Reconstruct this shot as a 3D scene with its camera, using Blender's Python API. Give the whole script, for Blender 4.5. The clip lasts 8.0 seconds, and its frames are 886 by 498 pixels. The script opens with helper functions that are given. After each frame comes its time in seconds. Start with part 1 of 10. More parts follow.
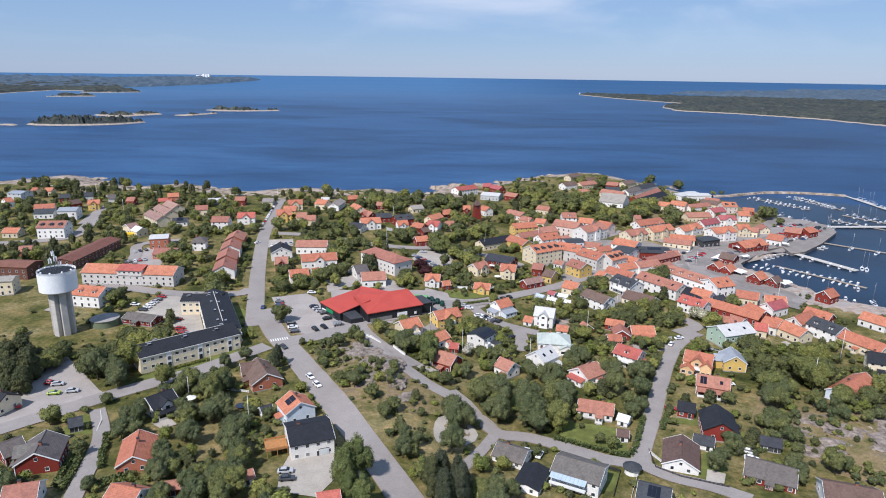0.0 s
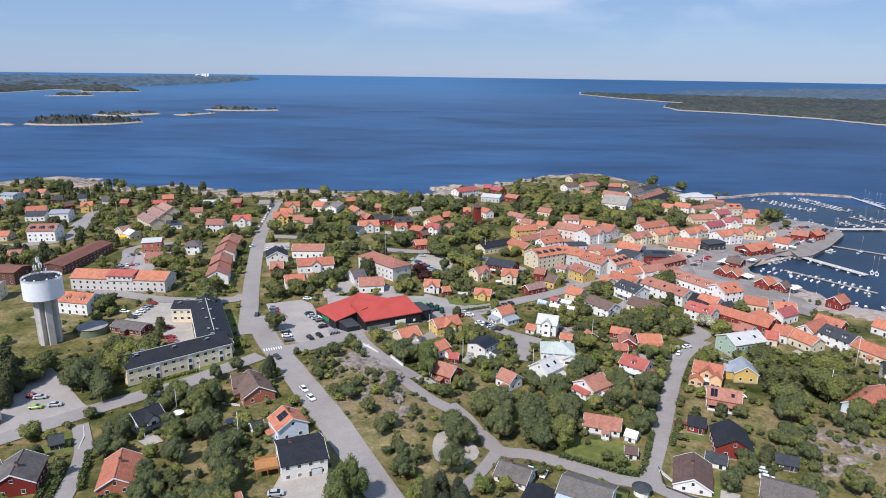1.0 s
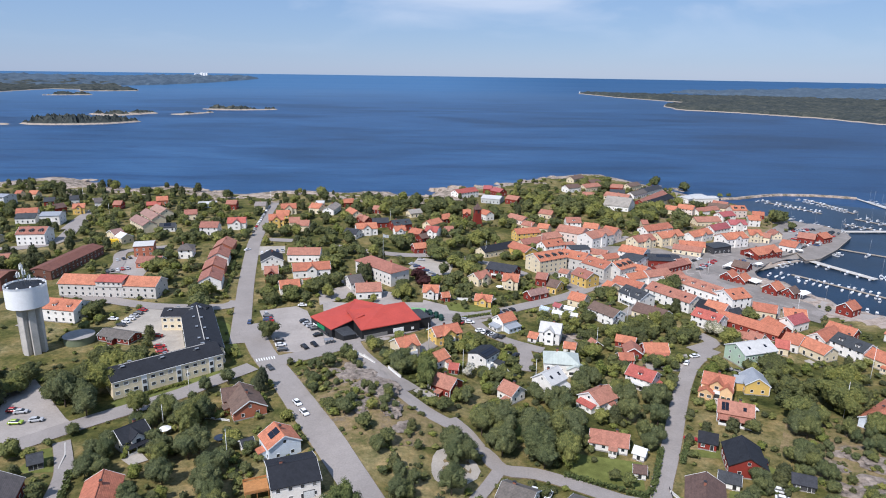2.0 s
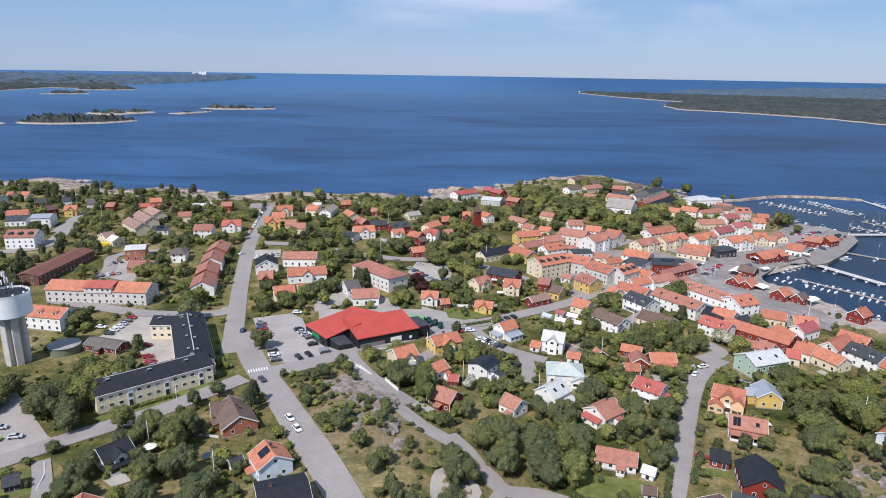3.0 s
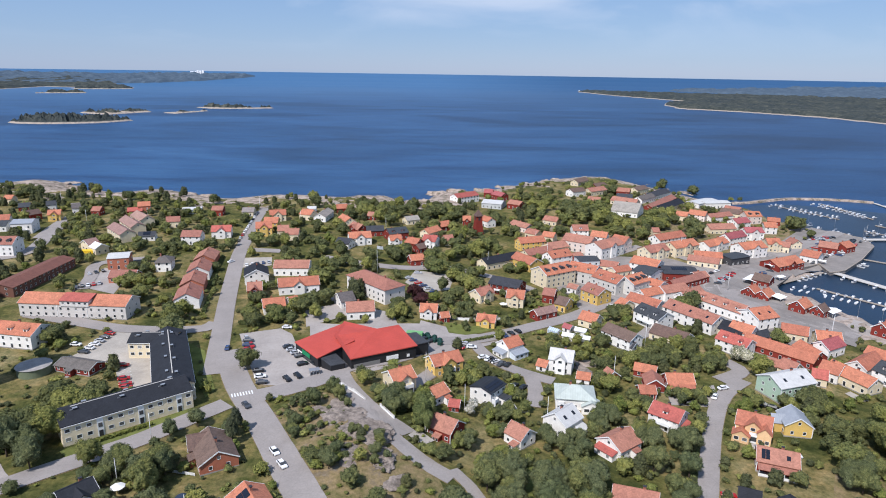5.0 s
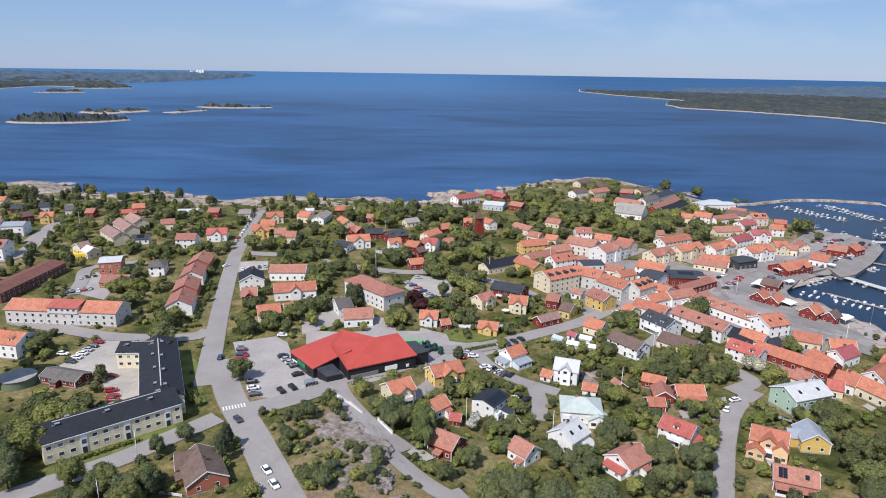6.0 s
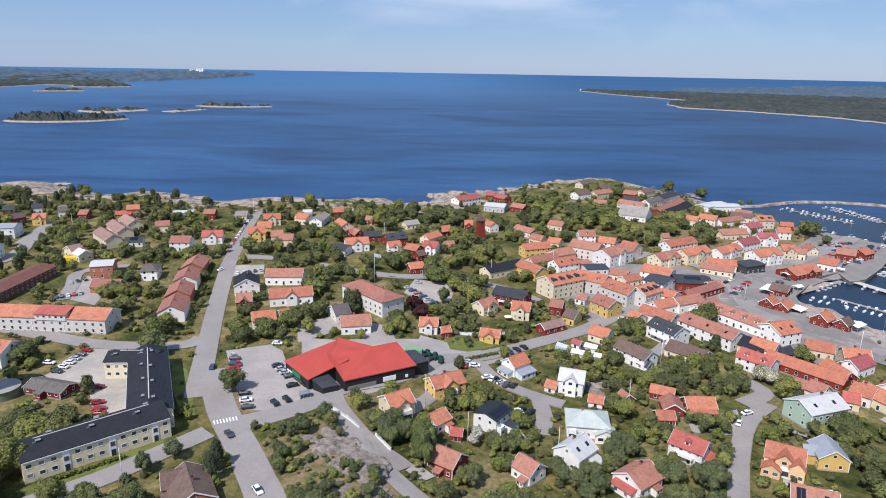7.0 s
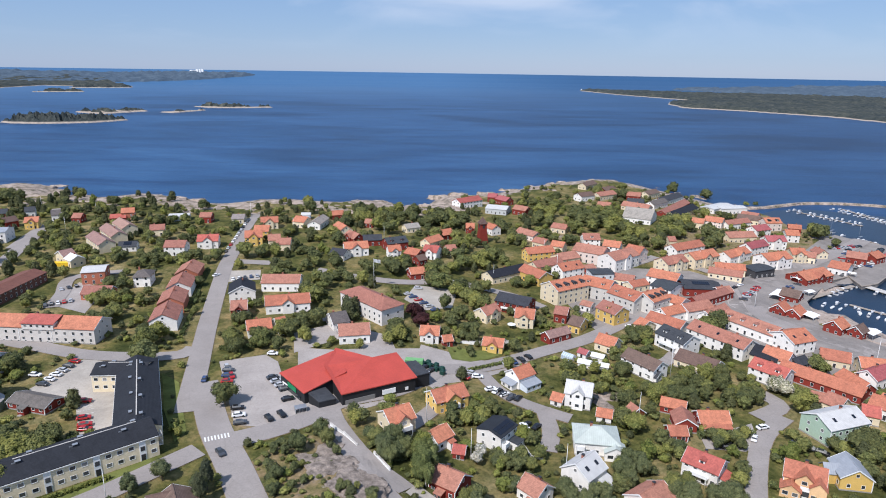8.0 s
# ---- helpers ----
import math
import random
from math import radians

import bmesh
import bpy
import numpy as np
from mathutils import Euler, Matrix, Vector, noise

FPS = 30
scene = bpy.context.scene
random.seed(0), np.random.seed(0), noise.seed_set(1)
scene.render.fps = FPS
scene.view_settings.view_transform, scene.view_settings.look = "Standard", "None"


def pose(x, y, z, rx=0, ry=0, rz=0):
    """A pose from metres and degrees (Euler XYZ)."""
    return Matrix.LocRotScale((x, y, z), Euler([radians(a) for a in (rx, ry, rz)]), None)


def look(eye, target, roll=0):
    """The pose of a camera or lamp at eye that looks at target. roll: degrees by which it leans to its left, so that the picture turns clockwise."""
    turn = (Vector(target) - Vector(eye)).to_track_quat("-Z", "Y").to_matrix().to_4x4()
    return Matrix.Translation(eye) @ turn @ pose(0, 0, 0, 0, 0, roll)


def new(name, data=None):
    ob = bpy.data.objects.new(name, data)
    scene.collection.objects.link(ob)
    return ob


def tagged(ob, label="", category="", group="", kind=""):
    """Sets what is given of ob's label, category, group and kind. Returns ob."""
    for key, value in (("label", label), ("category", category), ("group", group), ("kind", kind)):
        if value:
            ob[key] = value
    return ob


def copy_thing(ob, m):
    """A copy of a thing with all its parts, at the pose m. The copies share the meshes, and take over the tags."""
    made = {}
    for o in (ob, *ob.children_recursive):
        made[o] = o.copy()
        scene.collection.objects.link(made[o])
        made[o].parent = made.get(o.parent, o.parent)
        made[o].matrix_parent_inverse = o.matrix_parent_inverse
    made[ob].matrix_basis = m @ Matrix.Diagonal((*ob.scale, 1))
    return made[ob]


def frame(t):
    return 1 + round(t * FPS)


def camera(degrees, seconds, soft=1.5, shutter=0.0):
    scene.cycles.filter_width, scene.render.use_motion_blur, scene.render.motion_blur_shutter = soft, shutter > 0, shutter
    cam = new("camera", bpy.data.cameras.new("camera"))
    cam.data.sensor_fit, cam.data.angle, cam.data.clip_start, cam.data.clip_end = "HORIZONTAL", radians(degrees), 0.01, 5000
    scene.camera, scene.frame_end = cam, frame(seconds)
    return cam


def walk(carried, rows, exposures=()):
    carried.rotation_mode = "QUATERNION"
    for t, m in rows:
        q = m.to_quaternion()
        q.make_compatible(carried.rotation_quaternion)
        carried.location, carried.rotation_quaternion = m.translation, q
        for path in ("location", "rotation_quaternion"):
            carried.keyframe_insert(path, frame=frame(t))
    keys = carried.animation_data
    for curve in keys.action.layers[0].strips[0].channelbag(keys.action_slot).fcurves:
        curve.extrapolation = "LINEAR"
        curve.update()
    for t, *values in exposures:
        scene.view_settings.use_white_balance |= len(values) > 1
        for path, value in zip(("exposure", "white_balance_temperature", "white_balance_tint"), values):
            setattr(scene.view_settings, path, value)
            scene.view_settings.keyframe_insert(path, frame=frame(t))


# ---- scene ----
cam = camera(69.2, 8.0, 1.0)
PATH = [
    (0, (1.607, -1.081, 120.683), (1.561, 0.847, 120.156), 0.8),
    (0.5, (1.609, 4.059, 120.686), (1.563, 5.987, 120.158), 0.8),
    (1, (1.495, 9.219, 120.698), (1.449, 11.148, 120.169), 0.8),
    (1.5, (1.322, 14.341, 120.748), (1.277, 16.269, 120.218), 0.8),
    (3, (0.801, 29.541, 121.041), (0.760, 31.468, 120.508), 0.9),
    (3.5, (0.639, 34.494, 121.084), (0.599, 36.420, 120.550), 0.9),
    (4, (0.518, 39.496, 121.087), (0.479, 41.422, 120.552), 0.9),
    (4.5, (0.245, 44.507, 121.059), (0.207, 46.434, 120.523), 0.9),
    (6, (-0.344, 59.385, 120.777), (-0.383, 61.311, 120.239), 0.9),
    (6.5, (-0.588, 64.126, 120.749), (-0.627, 66.052, 120.210), 1.0),
    (7, (-0.834, 68.943, 120.721), (-0.873, 70.868, 120.181), 1.0),
    (7.5, (-1.100, 73.861, 120.683), (-1.140, 75.786, 120.143), 0.9),
    (8, (-1.375, 78.882, 120.617), (-1.416, 80.807, 120.077), 0.9),
]
walk(cam, [(t, look(eye, target, roll)) for t, eye, target, roll in PATH], [(0, -0.08, 6150, 14), (8, -0.08, 6150, 14)])

# ---- daylight ----
SUN_AZ, SUN_EL = math.atan2(-0.55, -0.835), radians(51)
sky_world = bpy.data.worlds.new("sky")
scene.world = sky_world
sky_world.use_nodes = True
wn, wl = sky_world.node_tree.nodes, sky_world.node_tree.links
wn.clear()
sky = wn.new("ShaderNodeTexSky")
sky.sky_type, sky.sun_disc = "NISHITA", False
sky.sun_elevation, sky.sun_rotation = SUN_EL, SUN_AZ
sky.air_density, sky.dust_density, sky.ozone_density, sky.altitude = 1.0, 0.1, 3.0, 100
back, wout = wn.new("ShaderNodeBackground"), wn.new("ShaderNodeOutputWorld")
back.inputs["Strength"].default_value = 0.09
haze = wn.new("ShaderNodeMix")
haze.data_type = "RGBA"
haze.inputs[0].default_value, haze.inputs[7].default_value = 0.6, (3.25, 5.35, 9.0, 1)
wl.new(sky.outputs["Color"], haze.inputs[6])
tc, wm = wn.new("ShaderNodeTexCoord"), wn.new("ShaderNodeMapping")
wm.inputs["Scale"].default_value = (2.2, 2.2, 9.0)
wl.new(tc.outputs["Generated"], wm.inputs["Vector"])
wisp = wn.new("ShaderNodeTexNoise")
wisp.inputs["Scale"].default_value, wisp.inputs["Detail"].default_value, wisp.inputs["Distortion"].default_value = 1.6, 6, 0.5
wl.new(wm.outputs["Vector"], wisp.inputs["Vector"])
wr = wn.new("ShaderNodeValToRGB")
wr.color_ramp.elements[0].position, wr.color_ramp.elements[1].position = 0.48, 0.7
wl.new(wisp.outputs["Fac"], wr.inputs["Fac"])
cirrus = wn.new("ShaderNodeMix")
cirrus.data_type = "RGBA"
cirrus.inputs[7].default_value = (8.6, 9.4, 10.6, 1)
high = wn.new("ShaderNodeSeparateXYZ")
wl.new(tc.outputs["Generated"], high.inputs[0])
lift = wn.new("ShaderNodeMapRange")
lift.inputs["From Min"].default_value, lift.inputs["From Max"].default_value, lift.inputs["To Max"].default_value = 0.02, 0.1, 0.6
wl.new(high.outputs["Z"], lift.inputs["Value"])
thin = wn.new("ShaderNodeMath")
thin.operation = "MULTIPLY"
wl.new(wr.outputs["Color"], thin.inputs[0])
wl.new(lift.outputs["Result"], thin.inputs[1])
wl.new(thin.outputs[0], cirrus.inputs[0])
wl.new(haze.outputs[2], cirrus.inputs[6])
wl.new(cirrus.outputs[2], back.inputs["Color"])
wl.new(back.outputs["Background"], wout.inputs["Surface"])
sun = new("sun", bpy.data.lights.new("sun", "SUN"))
sun.data.energy, sun.data.angle, sun.data.color = 5.2, radians(0.5), (1.0, 0.96, 0.9)
sun.matrix_basis = look((0, 0, 300), (-math.sin(SUN_AZ) * math.cos(SUN_EL) * 100, -math.cos(SUN_AZ) * math.cos(SUN_EL) * 100, 300 - math.sin(SUN_EL) * 100))



# ---- materials ----
def ramp_node(nt, fac, stops):
    n = nt.nodes.new("ShaderNodeValToRGB")
    while len(n.color_ramp.elements) < len(stops):
        n.color_ramp.elements.new(0.5)
    for e, (p, c) in zip(n.color_ramp.elements, stops):
        e.position, e.color = p, (*c, 1)
    nt.links.new(fac, n.inputs["Fac"])
    return n.outputs["Color"]


def noise_node(nt, scale, detail=4, rough=0.6, vector=None, kind="ShaderNodeTexNoise"):
    n = nt.nodes.new(kind)
    n.inputs["Scale"].default_value = scale
    if kind == "ShaderNodeTexNoise":
        n.inputs["Detail"].default_value, n.inputs["Roughness"].default_value = detail, rough
    if vector is not None:
        nt.links.new(vector, n.inputs["Vector"])
    return n


def mix_node(nt, a, b, fac, blend="MIX"):
    n = nt.nodes.new("ShaderNodeMix")
    n.data_type, n.blend_type = "RGBA", blend
    for socket, value in ((n.inputs[6], a), (n.inputs[7], b), (n.inputs[0], fac)):
        if isinstance(value, (int, float)):
            socket.default_value = value
        elif isinstance(value, tuple):
            socket.default_value = (*value, 1)
        else:
            nt.links.new(value, socket)
    return n.outputs[2]


def shade(c, k):
    return tuple(min(1, v * k) for v in c)


def material(name, rough=0.8, metal=0.0, spec=0.3):
    m = bpy.data.materials.new(name)
    m.use_nodes = True
    nt = m.node_tree
    b = nt.nodes["Principled BSDF"]
    b.inputs["Roughness"].default_value, b.inputs["Metallic"].default_value = rough, metal
    b.inputs["Specular IOR Level"].default_value = spec
    return m, nt, b


def place_vector(nt, world=True):
    if world:
        return nt.nodes.new("ShaderNodeNewGeometry").outputs["Position"]
    return nt.nodes.new("ShaderNodeTexCoord").outputs["Object"]


def bump_node(nt, b, height, strength, distance):
    n = nt.nodes.new("ShaderNodeBump")
    n.inputs["Strength"].default_value, n.inputs["Distance"].default_value = strength, distance
    nt.links.new(height, n.inputs["Height"])
    nt.links.new(n.outputs["Normal"], b.inputs["Normal"])


def plain(name, colour, rough=0.7, metal=0.0, spread=0.12, scale=0.6, fine=6.0, spec=0.3, bump=0.0, own=0.0):
    """Paint, render or metal: soft stains and a fine grain; own: how far each object strays."""
    m, nt, b = material(name, rough, metal, spec)
    v = place_vector(nt)
    col = ramp_node(nt, noise_node(nt, scale, 5, 0.65, v).outputs["Fac"], [(0.3, shade(colour, 1 - spread)), (0.7, shade(colour, 1 + spread))])
    grain = noise_node(nt, fine, 2, 0.5, v).outputs["Fac"]
    col = mix_node(nt, col, ramp_node(nt, grain, [(0.3, (0.86, 0.86, 0.86)), (0.7, (1.1, 1.1, 1.1))]), 0.6, "MULTIPLY")
    if own:
        info = nt.nodes.new("ShaderNodeObjectInfo")
        col = mix_node(nt, col, ramp_node(nt, info.outputs["Random"], [(0.0, (1 - own, 1 - own * 1.1, 1 - own * 1.2)), (1.0, (1 + own, 1 + own, 1 + own))]), 1.0, "MULTIPLY")
    nt.links.new(col, b.inputs["Base Color"])
    if bump:
        bump_node(nt, b, grain, 0.5, bump)
    return m


def roofing(name, colour, rough=0.75, spread=0.16, course=0.38, own=0.16):
    """Tiled roof: courses across the slope, ribs down it, single tiles off in tone, weather stains."""
    m, nt, b = material(name, rough)
    v = place_vector(nt, False)
    stain = ramp_node(nt, noise_node(nt, 0.35, 6, 0.7, v).outputs["Fac"], [(0.28, shade(colour, 1 - 2 * spread)), (0.5, colour), (0.75, shade(colour, 1 + spread))])
    cell = noise_node(nt, 2.2, 0, 0, v, "ShaderNodeTexVoronoi")
    tone = nt.nodes.new("ShaderNodeSeparateColor")
    nt.links.new(cell.outputs["Color"], tone.inputs["Color"])
    col = mix_node(nt, stain, ramp_node(nt, tone.outputs[0], [(0, (0.78, 0.78, 0.78)), (1, (1.15, 1.12, 1.1))]), 0.8, "MULTIPLY")
    info = nt.nodes.new("ShaderNodeObjectInfo")
    col = mix_node(nt, col, ramp_node(nt, info.outputs["Random"], [(0.0, (1 - own, 1 - own, 1 - own * 0.6)), (0.5, (1, 1, 1)), (1.0, (1 + own * 0.5, 1 + own, 1 + own))]), 1.0, "MULTIPLY")
    wave = nt.nodes.new("ShaderNodeTexWave")
    wave.bands_direction = "Y"
    wave.inputs["Scale"].default_value = 0.314 / course
    wave.inputs["Distortion"].default_value = 0.6
    nt.links.new(v, wave.inputs["Vector"])
    col = mix_node(nt, col, ramp_node(nt, wave.outputs["Fac"], [(0, (0.82, 0.82, 0.82)), (0.4, (1, 1, 1))]), 0.5, "MULTIPLY")
    nt.links.new(col, b.inputs["Base Color"])
    bump_node(nt, b, wave.outputs["Fac"], 0.5, 0.05)
    return m


def sheet_metal(name, colour, rough=0.65, seam=0.6):
    """Standing-seam metal sheets."""
    m, nt, b = material(name, rough, 0.0, 0.3)
    v = place_vector(nt, False)
    col = ramp_node(nt, noise_node(nt, 0.5, 5, 0.7, v).outputs["Fac"], [(0.3, shade(colour, 0.86)), (0.7, shade(colour, 1.1))])
    wave = nt.nodes.new("ShaderNodeTexWave")
    wave.bands_direction = "X"
    wave.inputs["Scale"].default_value = 0.314 / seam
    nt.links.new(v, wave.inputs["Vector"])
    line = ramp_node(nt, wave.outputs["Fac"], [(0.0, (0.82, 0.82, 0.82)), (0.12, (1, 1, 1))])
    nt.links.new(mix_node(nt, col, line, 0.8, "MULTIPLY"), b.inputs["Base Color"])
    bump_node(nt, b, wave.outputs["Fac"], 0.4, 0.03)
    return m


def foliage(name, dark, light, own=0.3):
    """Leaves: each tuft of its own tone, finer light and dark grain, each tree a little off."""
    m, nt, b = material(name, 0.75, 0, 0.12)
    geo = nt.nodes.new("ShaderNodeNewGeometry")
    info = nt.nodes.new("ShaderNodeObjectInfo")
    col = ramp_node(nt, geo.outputs["Random Per Island"], [(0.0, dark), (1.0, light)])
    grain = noise_node(nt, 2.6, 3, 0.7, geo.outputs["Position"])
    col = mix_node(nt, col, ramp_node(nt, grain.outputs["Fac"], [(0.36, (0.6, 0.62, 0.6)), (0.5, (1, 1, 1)), (0.66, (1.35, 1.3, 1.2))]), 0.9, "MULTIPLY")
    limb = noise_node(nt, 0.22, 3, 0.6, geo.outputs["Position"])
    col = mix_node(nt, col, ramp_node(nt, limb.outputs["Fac"], [(0.35, (0.88, 0.91, 0.92)), (0.65, (1.17, 1.1, 0.92))]), 0.8, "MULTIPLY")
    col = mix_node(nt, col, ramp_node(nt, info.outputs["Random"], [(0.0, (1 - own * 0.7, 1 - own * 0.55, 1 - own * 0.7)), (0.6, (1, 1, 1)), (1.0, (1 + own * 1.2, 1 + own * 0.9, 1 - own * 0.4))]), 1.0, "MULTIPLY")
    nt.links.new(col, b.inputs["Base Color"])
    bump_node(nt, b, grain.outputs["Fac"], 0.7, 0.3)
    return m


# ground: dry grass, lawn, bare soil and granite
m_ground, nt, b = material("grass_and_granite", 0.95, 0, 0.1)
v = place_vector(nt)
lawn = ramp_node(nt, noise_node(nt, 0.035, 6, 0.65, v).outputs["Fac"], [(0.36, (0.062, 0.07, 0.025)), (0.45, (0.118, 0.116, 0.042)), (0.53, (0.195, 0.162, 0.075)), (0.66, (0.3, 0.245, 0.14))])
lawn = mix_node(nt, lawn, ramp_node(nt, noise_node(nt, 0.7, 5, 0.7, v).outputs["Fac"], [(0.3, (0.5, 0.54, 0.45)), (0.7, (1.32, 1.26, 1.18))]), 0.9, "MULTIPLY")
lawn = mix_node(nt, lawn, ramp_node(nt, noise_node(nt, 0.16, 5, 0.7, v).outputs["Fac"], [(0.36, (0.5, 0.6, 0.5)), (0.5, (0.9, 0.92, 0.85)), (0.62, (1.22, 1.12, 1.05))]), 0.9, "MULTIPLY")
rockc = ramp_node(nt, noise_node(nt, 0.25, 8, 0.75, v).outputs["Fac"], [(0.3, (0.12, 0.1, 0.085)), (0.48, (0.36, 0.29, 0.24)), (0.7, (0.52, 0.43, 0.37))])
coast = nt.nodes.new("ShaderNodeAttribute")
coast.attribute_name = "rock"
noisy = nt.nodes.new("ShaderNodeMath")
noisy.operation = "MULTIPLY_ADD"
nt.links.new(noise_node(nt, 0.12, 6, 0.7, v).outputs["Fac"], noisy.inputs[0])
noisy.inputs[1].default_value = 1.6
nt.links.new(coast.outputs["Fac"], noisy.inputs[2])
shift = nt.nodes.new("ShaderNodeMath")
shift.operation = "SUBTRACT"
nt.links.new(noisy.outputs[0], shift.inputs[0])
shift.inputs[1].default_value = 0.8
share = ramp_node(nt, shift.outputs[0], [(0.35, (0, 0, 0)), (0.5, (1, 1, 1))])
nt.links.new(mix_node(nt, lawn, rockc, share), b.inputs["Base Color"])
bump_node(nt, b, noise_node(nt, 1.2, 6, 0.7, v).outputs["Fac"], 0.8, 0.4)

m_coast, nt, b = material("coast_granite", 0.95, 0, 0.15)
v = place_vector(nt)
col = ramp_node(nt, noise_node(nt, 0.16, 8, 0.75, v).outputs["Fac"], [(0.34, (0.09, 0.09, 0.05)), (0.43, (0.2, 0.165, 0.12)), (0.52, (0.4, 0.32, 0.26)), (0.7, (0.58, 0.47, 0.39))])
nt.links.new(col, b.inputs["Base Color"])
bump_node(nt, b, noise_node(nt, 0.6, 7, 0.75, v).outputs["Fac"], 1.0, 1.2)


def pavement(name, c, spread=0.12):
    m, nt, b = material(name, 0.9, 0, 0.2)
    v = place_vector(nt)
    col = ramp_node(nt, noise_node(nt, 0.08, 6, 0.7, v).outputs["Fac"], [(0.3, shade(c, 1 - spread)), (0.7, shade(c, 1 + spread))])
    col = mix_node(nt, col, ramp_node(nt, noise_node(nt, 1.6, 6, 0.75, v).outputs["Fac"], [(0.3, (0.82, 0.82, 0.82)), (0.7, (1.12, 1.12, 1.12))]), 0.8, "MULTIPLY")
    crack = noise_node(nt, 0.22, 0, 0, v, "ShaderNodeTexVoronoi")
    crack.feature = "DISTANCE_TO_EDGE"
    col = mix_node(nt, col, ramp_node(nt, crack.outputs["Distance"], [(0.0, (0.78, 0.78, 0.78)), (0.02, (1, 1, 1))]), 0.5, "MULTIPLY")
    nt.links.new(col, b.inputs["Base Color"])
    return m


m_asphalt = pavement("worn_asphalt", (0.295, 0.265, 0.245))
m_lot = pavement("car_park_asphalt", (0.355, 0.318, 0.29), 0.16)
m_gravel = pavement("gravel", (0.4, 0.36, 0.31), 0.2)
m_paving = pavement("quay_paving", (0.245, 0.22, 0.2), 0.25)
m_heath, nt, b = material("dry_heath", 0.95, 0, 0.1)
v = place_vector(nt)
col = ramp_node(nt, noise_node(nt, 0.11, 7, 0.7, v).outputs["Fac"], [(0.34, (0.085, 0.1, 0.034)), (0.45, (0.19, 0.16, 0.075)), (0.54, (0.27, 0.205, 0.115)), (0.62, (0.2, 0.165, 0.12)), (0.72, (0.33, 0.29, 0.24))])
col = mix_node(nt, col, ramp_node(nt, noise_node(nt, 0.9, 6, 0.75, v).outputs["Fac"], [(0.3, (0.55, 0.55, 0.5)), (0.7, (1.3, 1.25, 1.2))]), 0.85, "MULTIPLY")
nt.links.new(col, b.inputs["Base Color"])
bump_node(nt, b, noise_node(nt, 1.5, 6, 0.7, v).outputs["Fac"], 0.8, 0.4)
m_lawn_green = plain("mown_lawn", (0.135, 0.15, 0.045), 0.95, 0, 0.3, 0.25, 3.0, 0.05)
LOTS = {"lawn": m_lawn_green, "heath": m_heath, "asphalt": m_lot, "gravel": m_gravel, "paving": m_paving}

# sea: deep blue, broken wind streaks, fine ripples
m_sea, nt, b = material("sea_water", 0.4, 0, 0.13)
v = place_vector(nt)
st = nt.nodes.new("ShaderNodeMapping")
st.inputs["Scale"].default_value = (0.0021, 0.0042, 0)
st.inputs["Rotation"].default_value = (0, 0, radians(14))
nt.links.new(v, st.inputs["Vector"])
patch = noise_node(nt, 1.0, 4, 0.6, st.outputs["Vector"])
patch.inputs["Distortion"].default_value = 0.9
sk = nt.nodes.new("ShaderNodeMapping")
sk.inputs["Scale"].default_value = (0.006, 0.026, 0)
sk.inputs["Rotation"].default_value = (0, 0, radians(-5))
nt.links.new(v, sk.inputs["Vector"])
streak = noise_node(nt, 1.0, 5, 0.65, sk.outputs["Vector"])
streak.inputs["Distortion"].default_value = 0.6
sea_colour = ramp_node(nt, patch.outputs["Fac"], [(0.36, (0.009, 0.038, 0.098)), (0.45, (0.014, 0.056, 0.138)), (0.55, (0.019, 0.07, 0.168)), (0.7, (0.03, 0.094, 0.206))])
sea_colour = mix_node(nt, sea_colour, ramp_node(nt, streak.outputs["Fac"], [(0.36, (0.6, 0.66, 0.74)), (0.46, (0.95, 0.96, 0.97)), (0.56, (1.04, 1.02, 1.0)), (0.7, (1.3, 1.2, 1.12))]), 0.85, "MULTIPLY")
rk = nt.nodes.new("ShaderNodeMapping")
rk.inputs["Scale"].default_value = (0.02, 0.07, 0)
rk.inputs["Rotation"].default_value = (0, 0, radians(6))
nt.links.new(v, rk.inputs["Vector"])
ripple = noise_node(nt, 1.0, 6, 0.7, rk.outputs["Vector"])
sea_colour = mix_node(nt, sea_colour, ramp_node(nt, ripple.outputs["Fac"], [(0.36, (0.72, 0.77, 0.82)), (0.5, (1, 1, 1)), (0.66, (1.22, 1.15, 1.1))]), 0.8, "MULTIPLY")
# distance haze painted on: the sea colour pales by the far attribute
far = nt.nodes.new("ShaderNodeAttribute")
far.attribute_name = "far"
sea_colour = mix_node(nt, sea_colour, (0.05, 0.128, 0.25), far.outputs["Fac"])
# the sea colour darkens from west to east, by x alone
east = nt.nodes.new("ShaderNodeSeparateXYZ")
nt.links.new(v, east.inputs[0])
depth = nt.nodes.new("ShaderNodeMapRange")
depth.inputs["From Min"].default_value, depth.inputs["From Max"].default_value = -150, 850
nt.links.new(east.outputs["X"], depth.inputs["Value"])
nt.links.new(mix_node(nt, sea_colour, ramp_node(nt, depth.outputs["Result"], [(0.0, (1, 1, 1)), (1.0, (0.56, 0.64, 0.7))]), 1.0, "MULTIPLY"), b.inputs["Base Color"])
bump_node(nt, b, noise_node(nt, 0.2, 5, 0.65, v).outputs["Fac"], 0.6, 0.4)

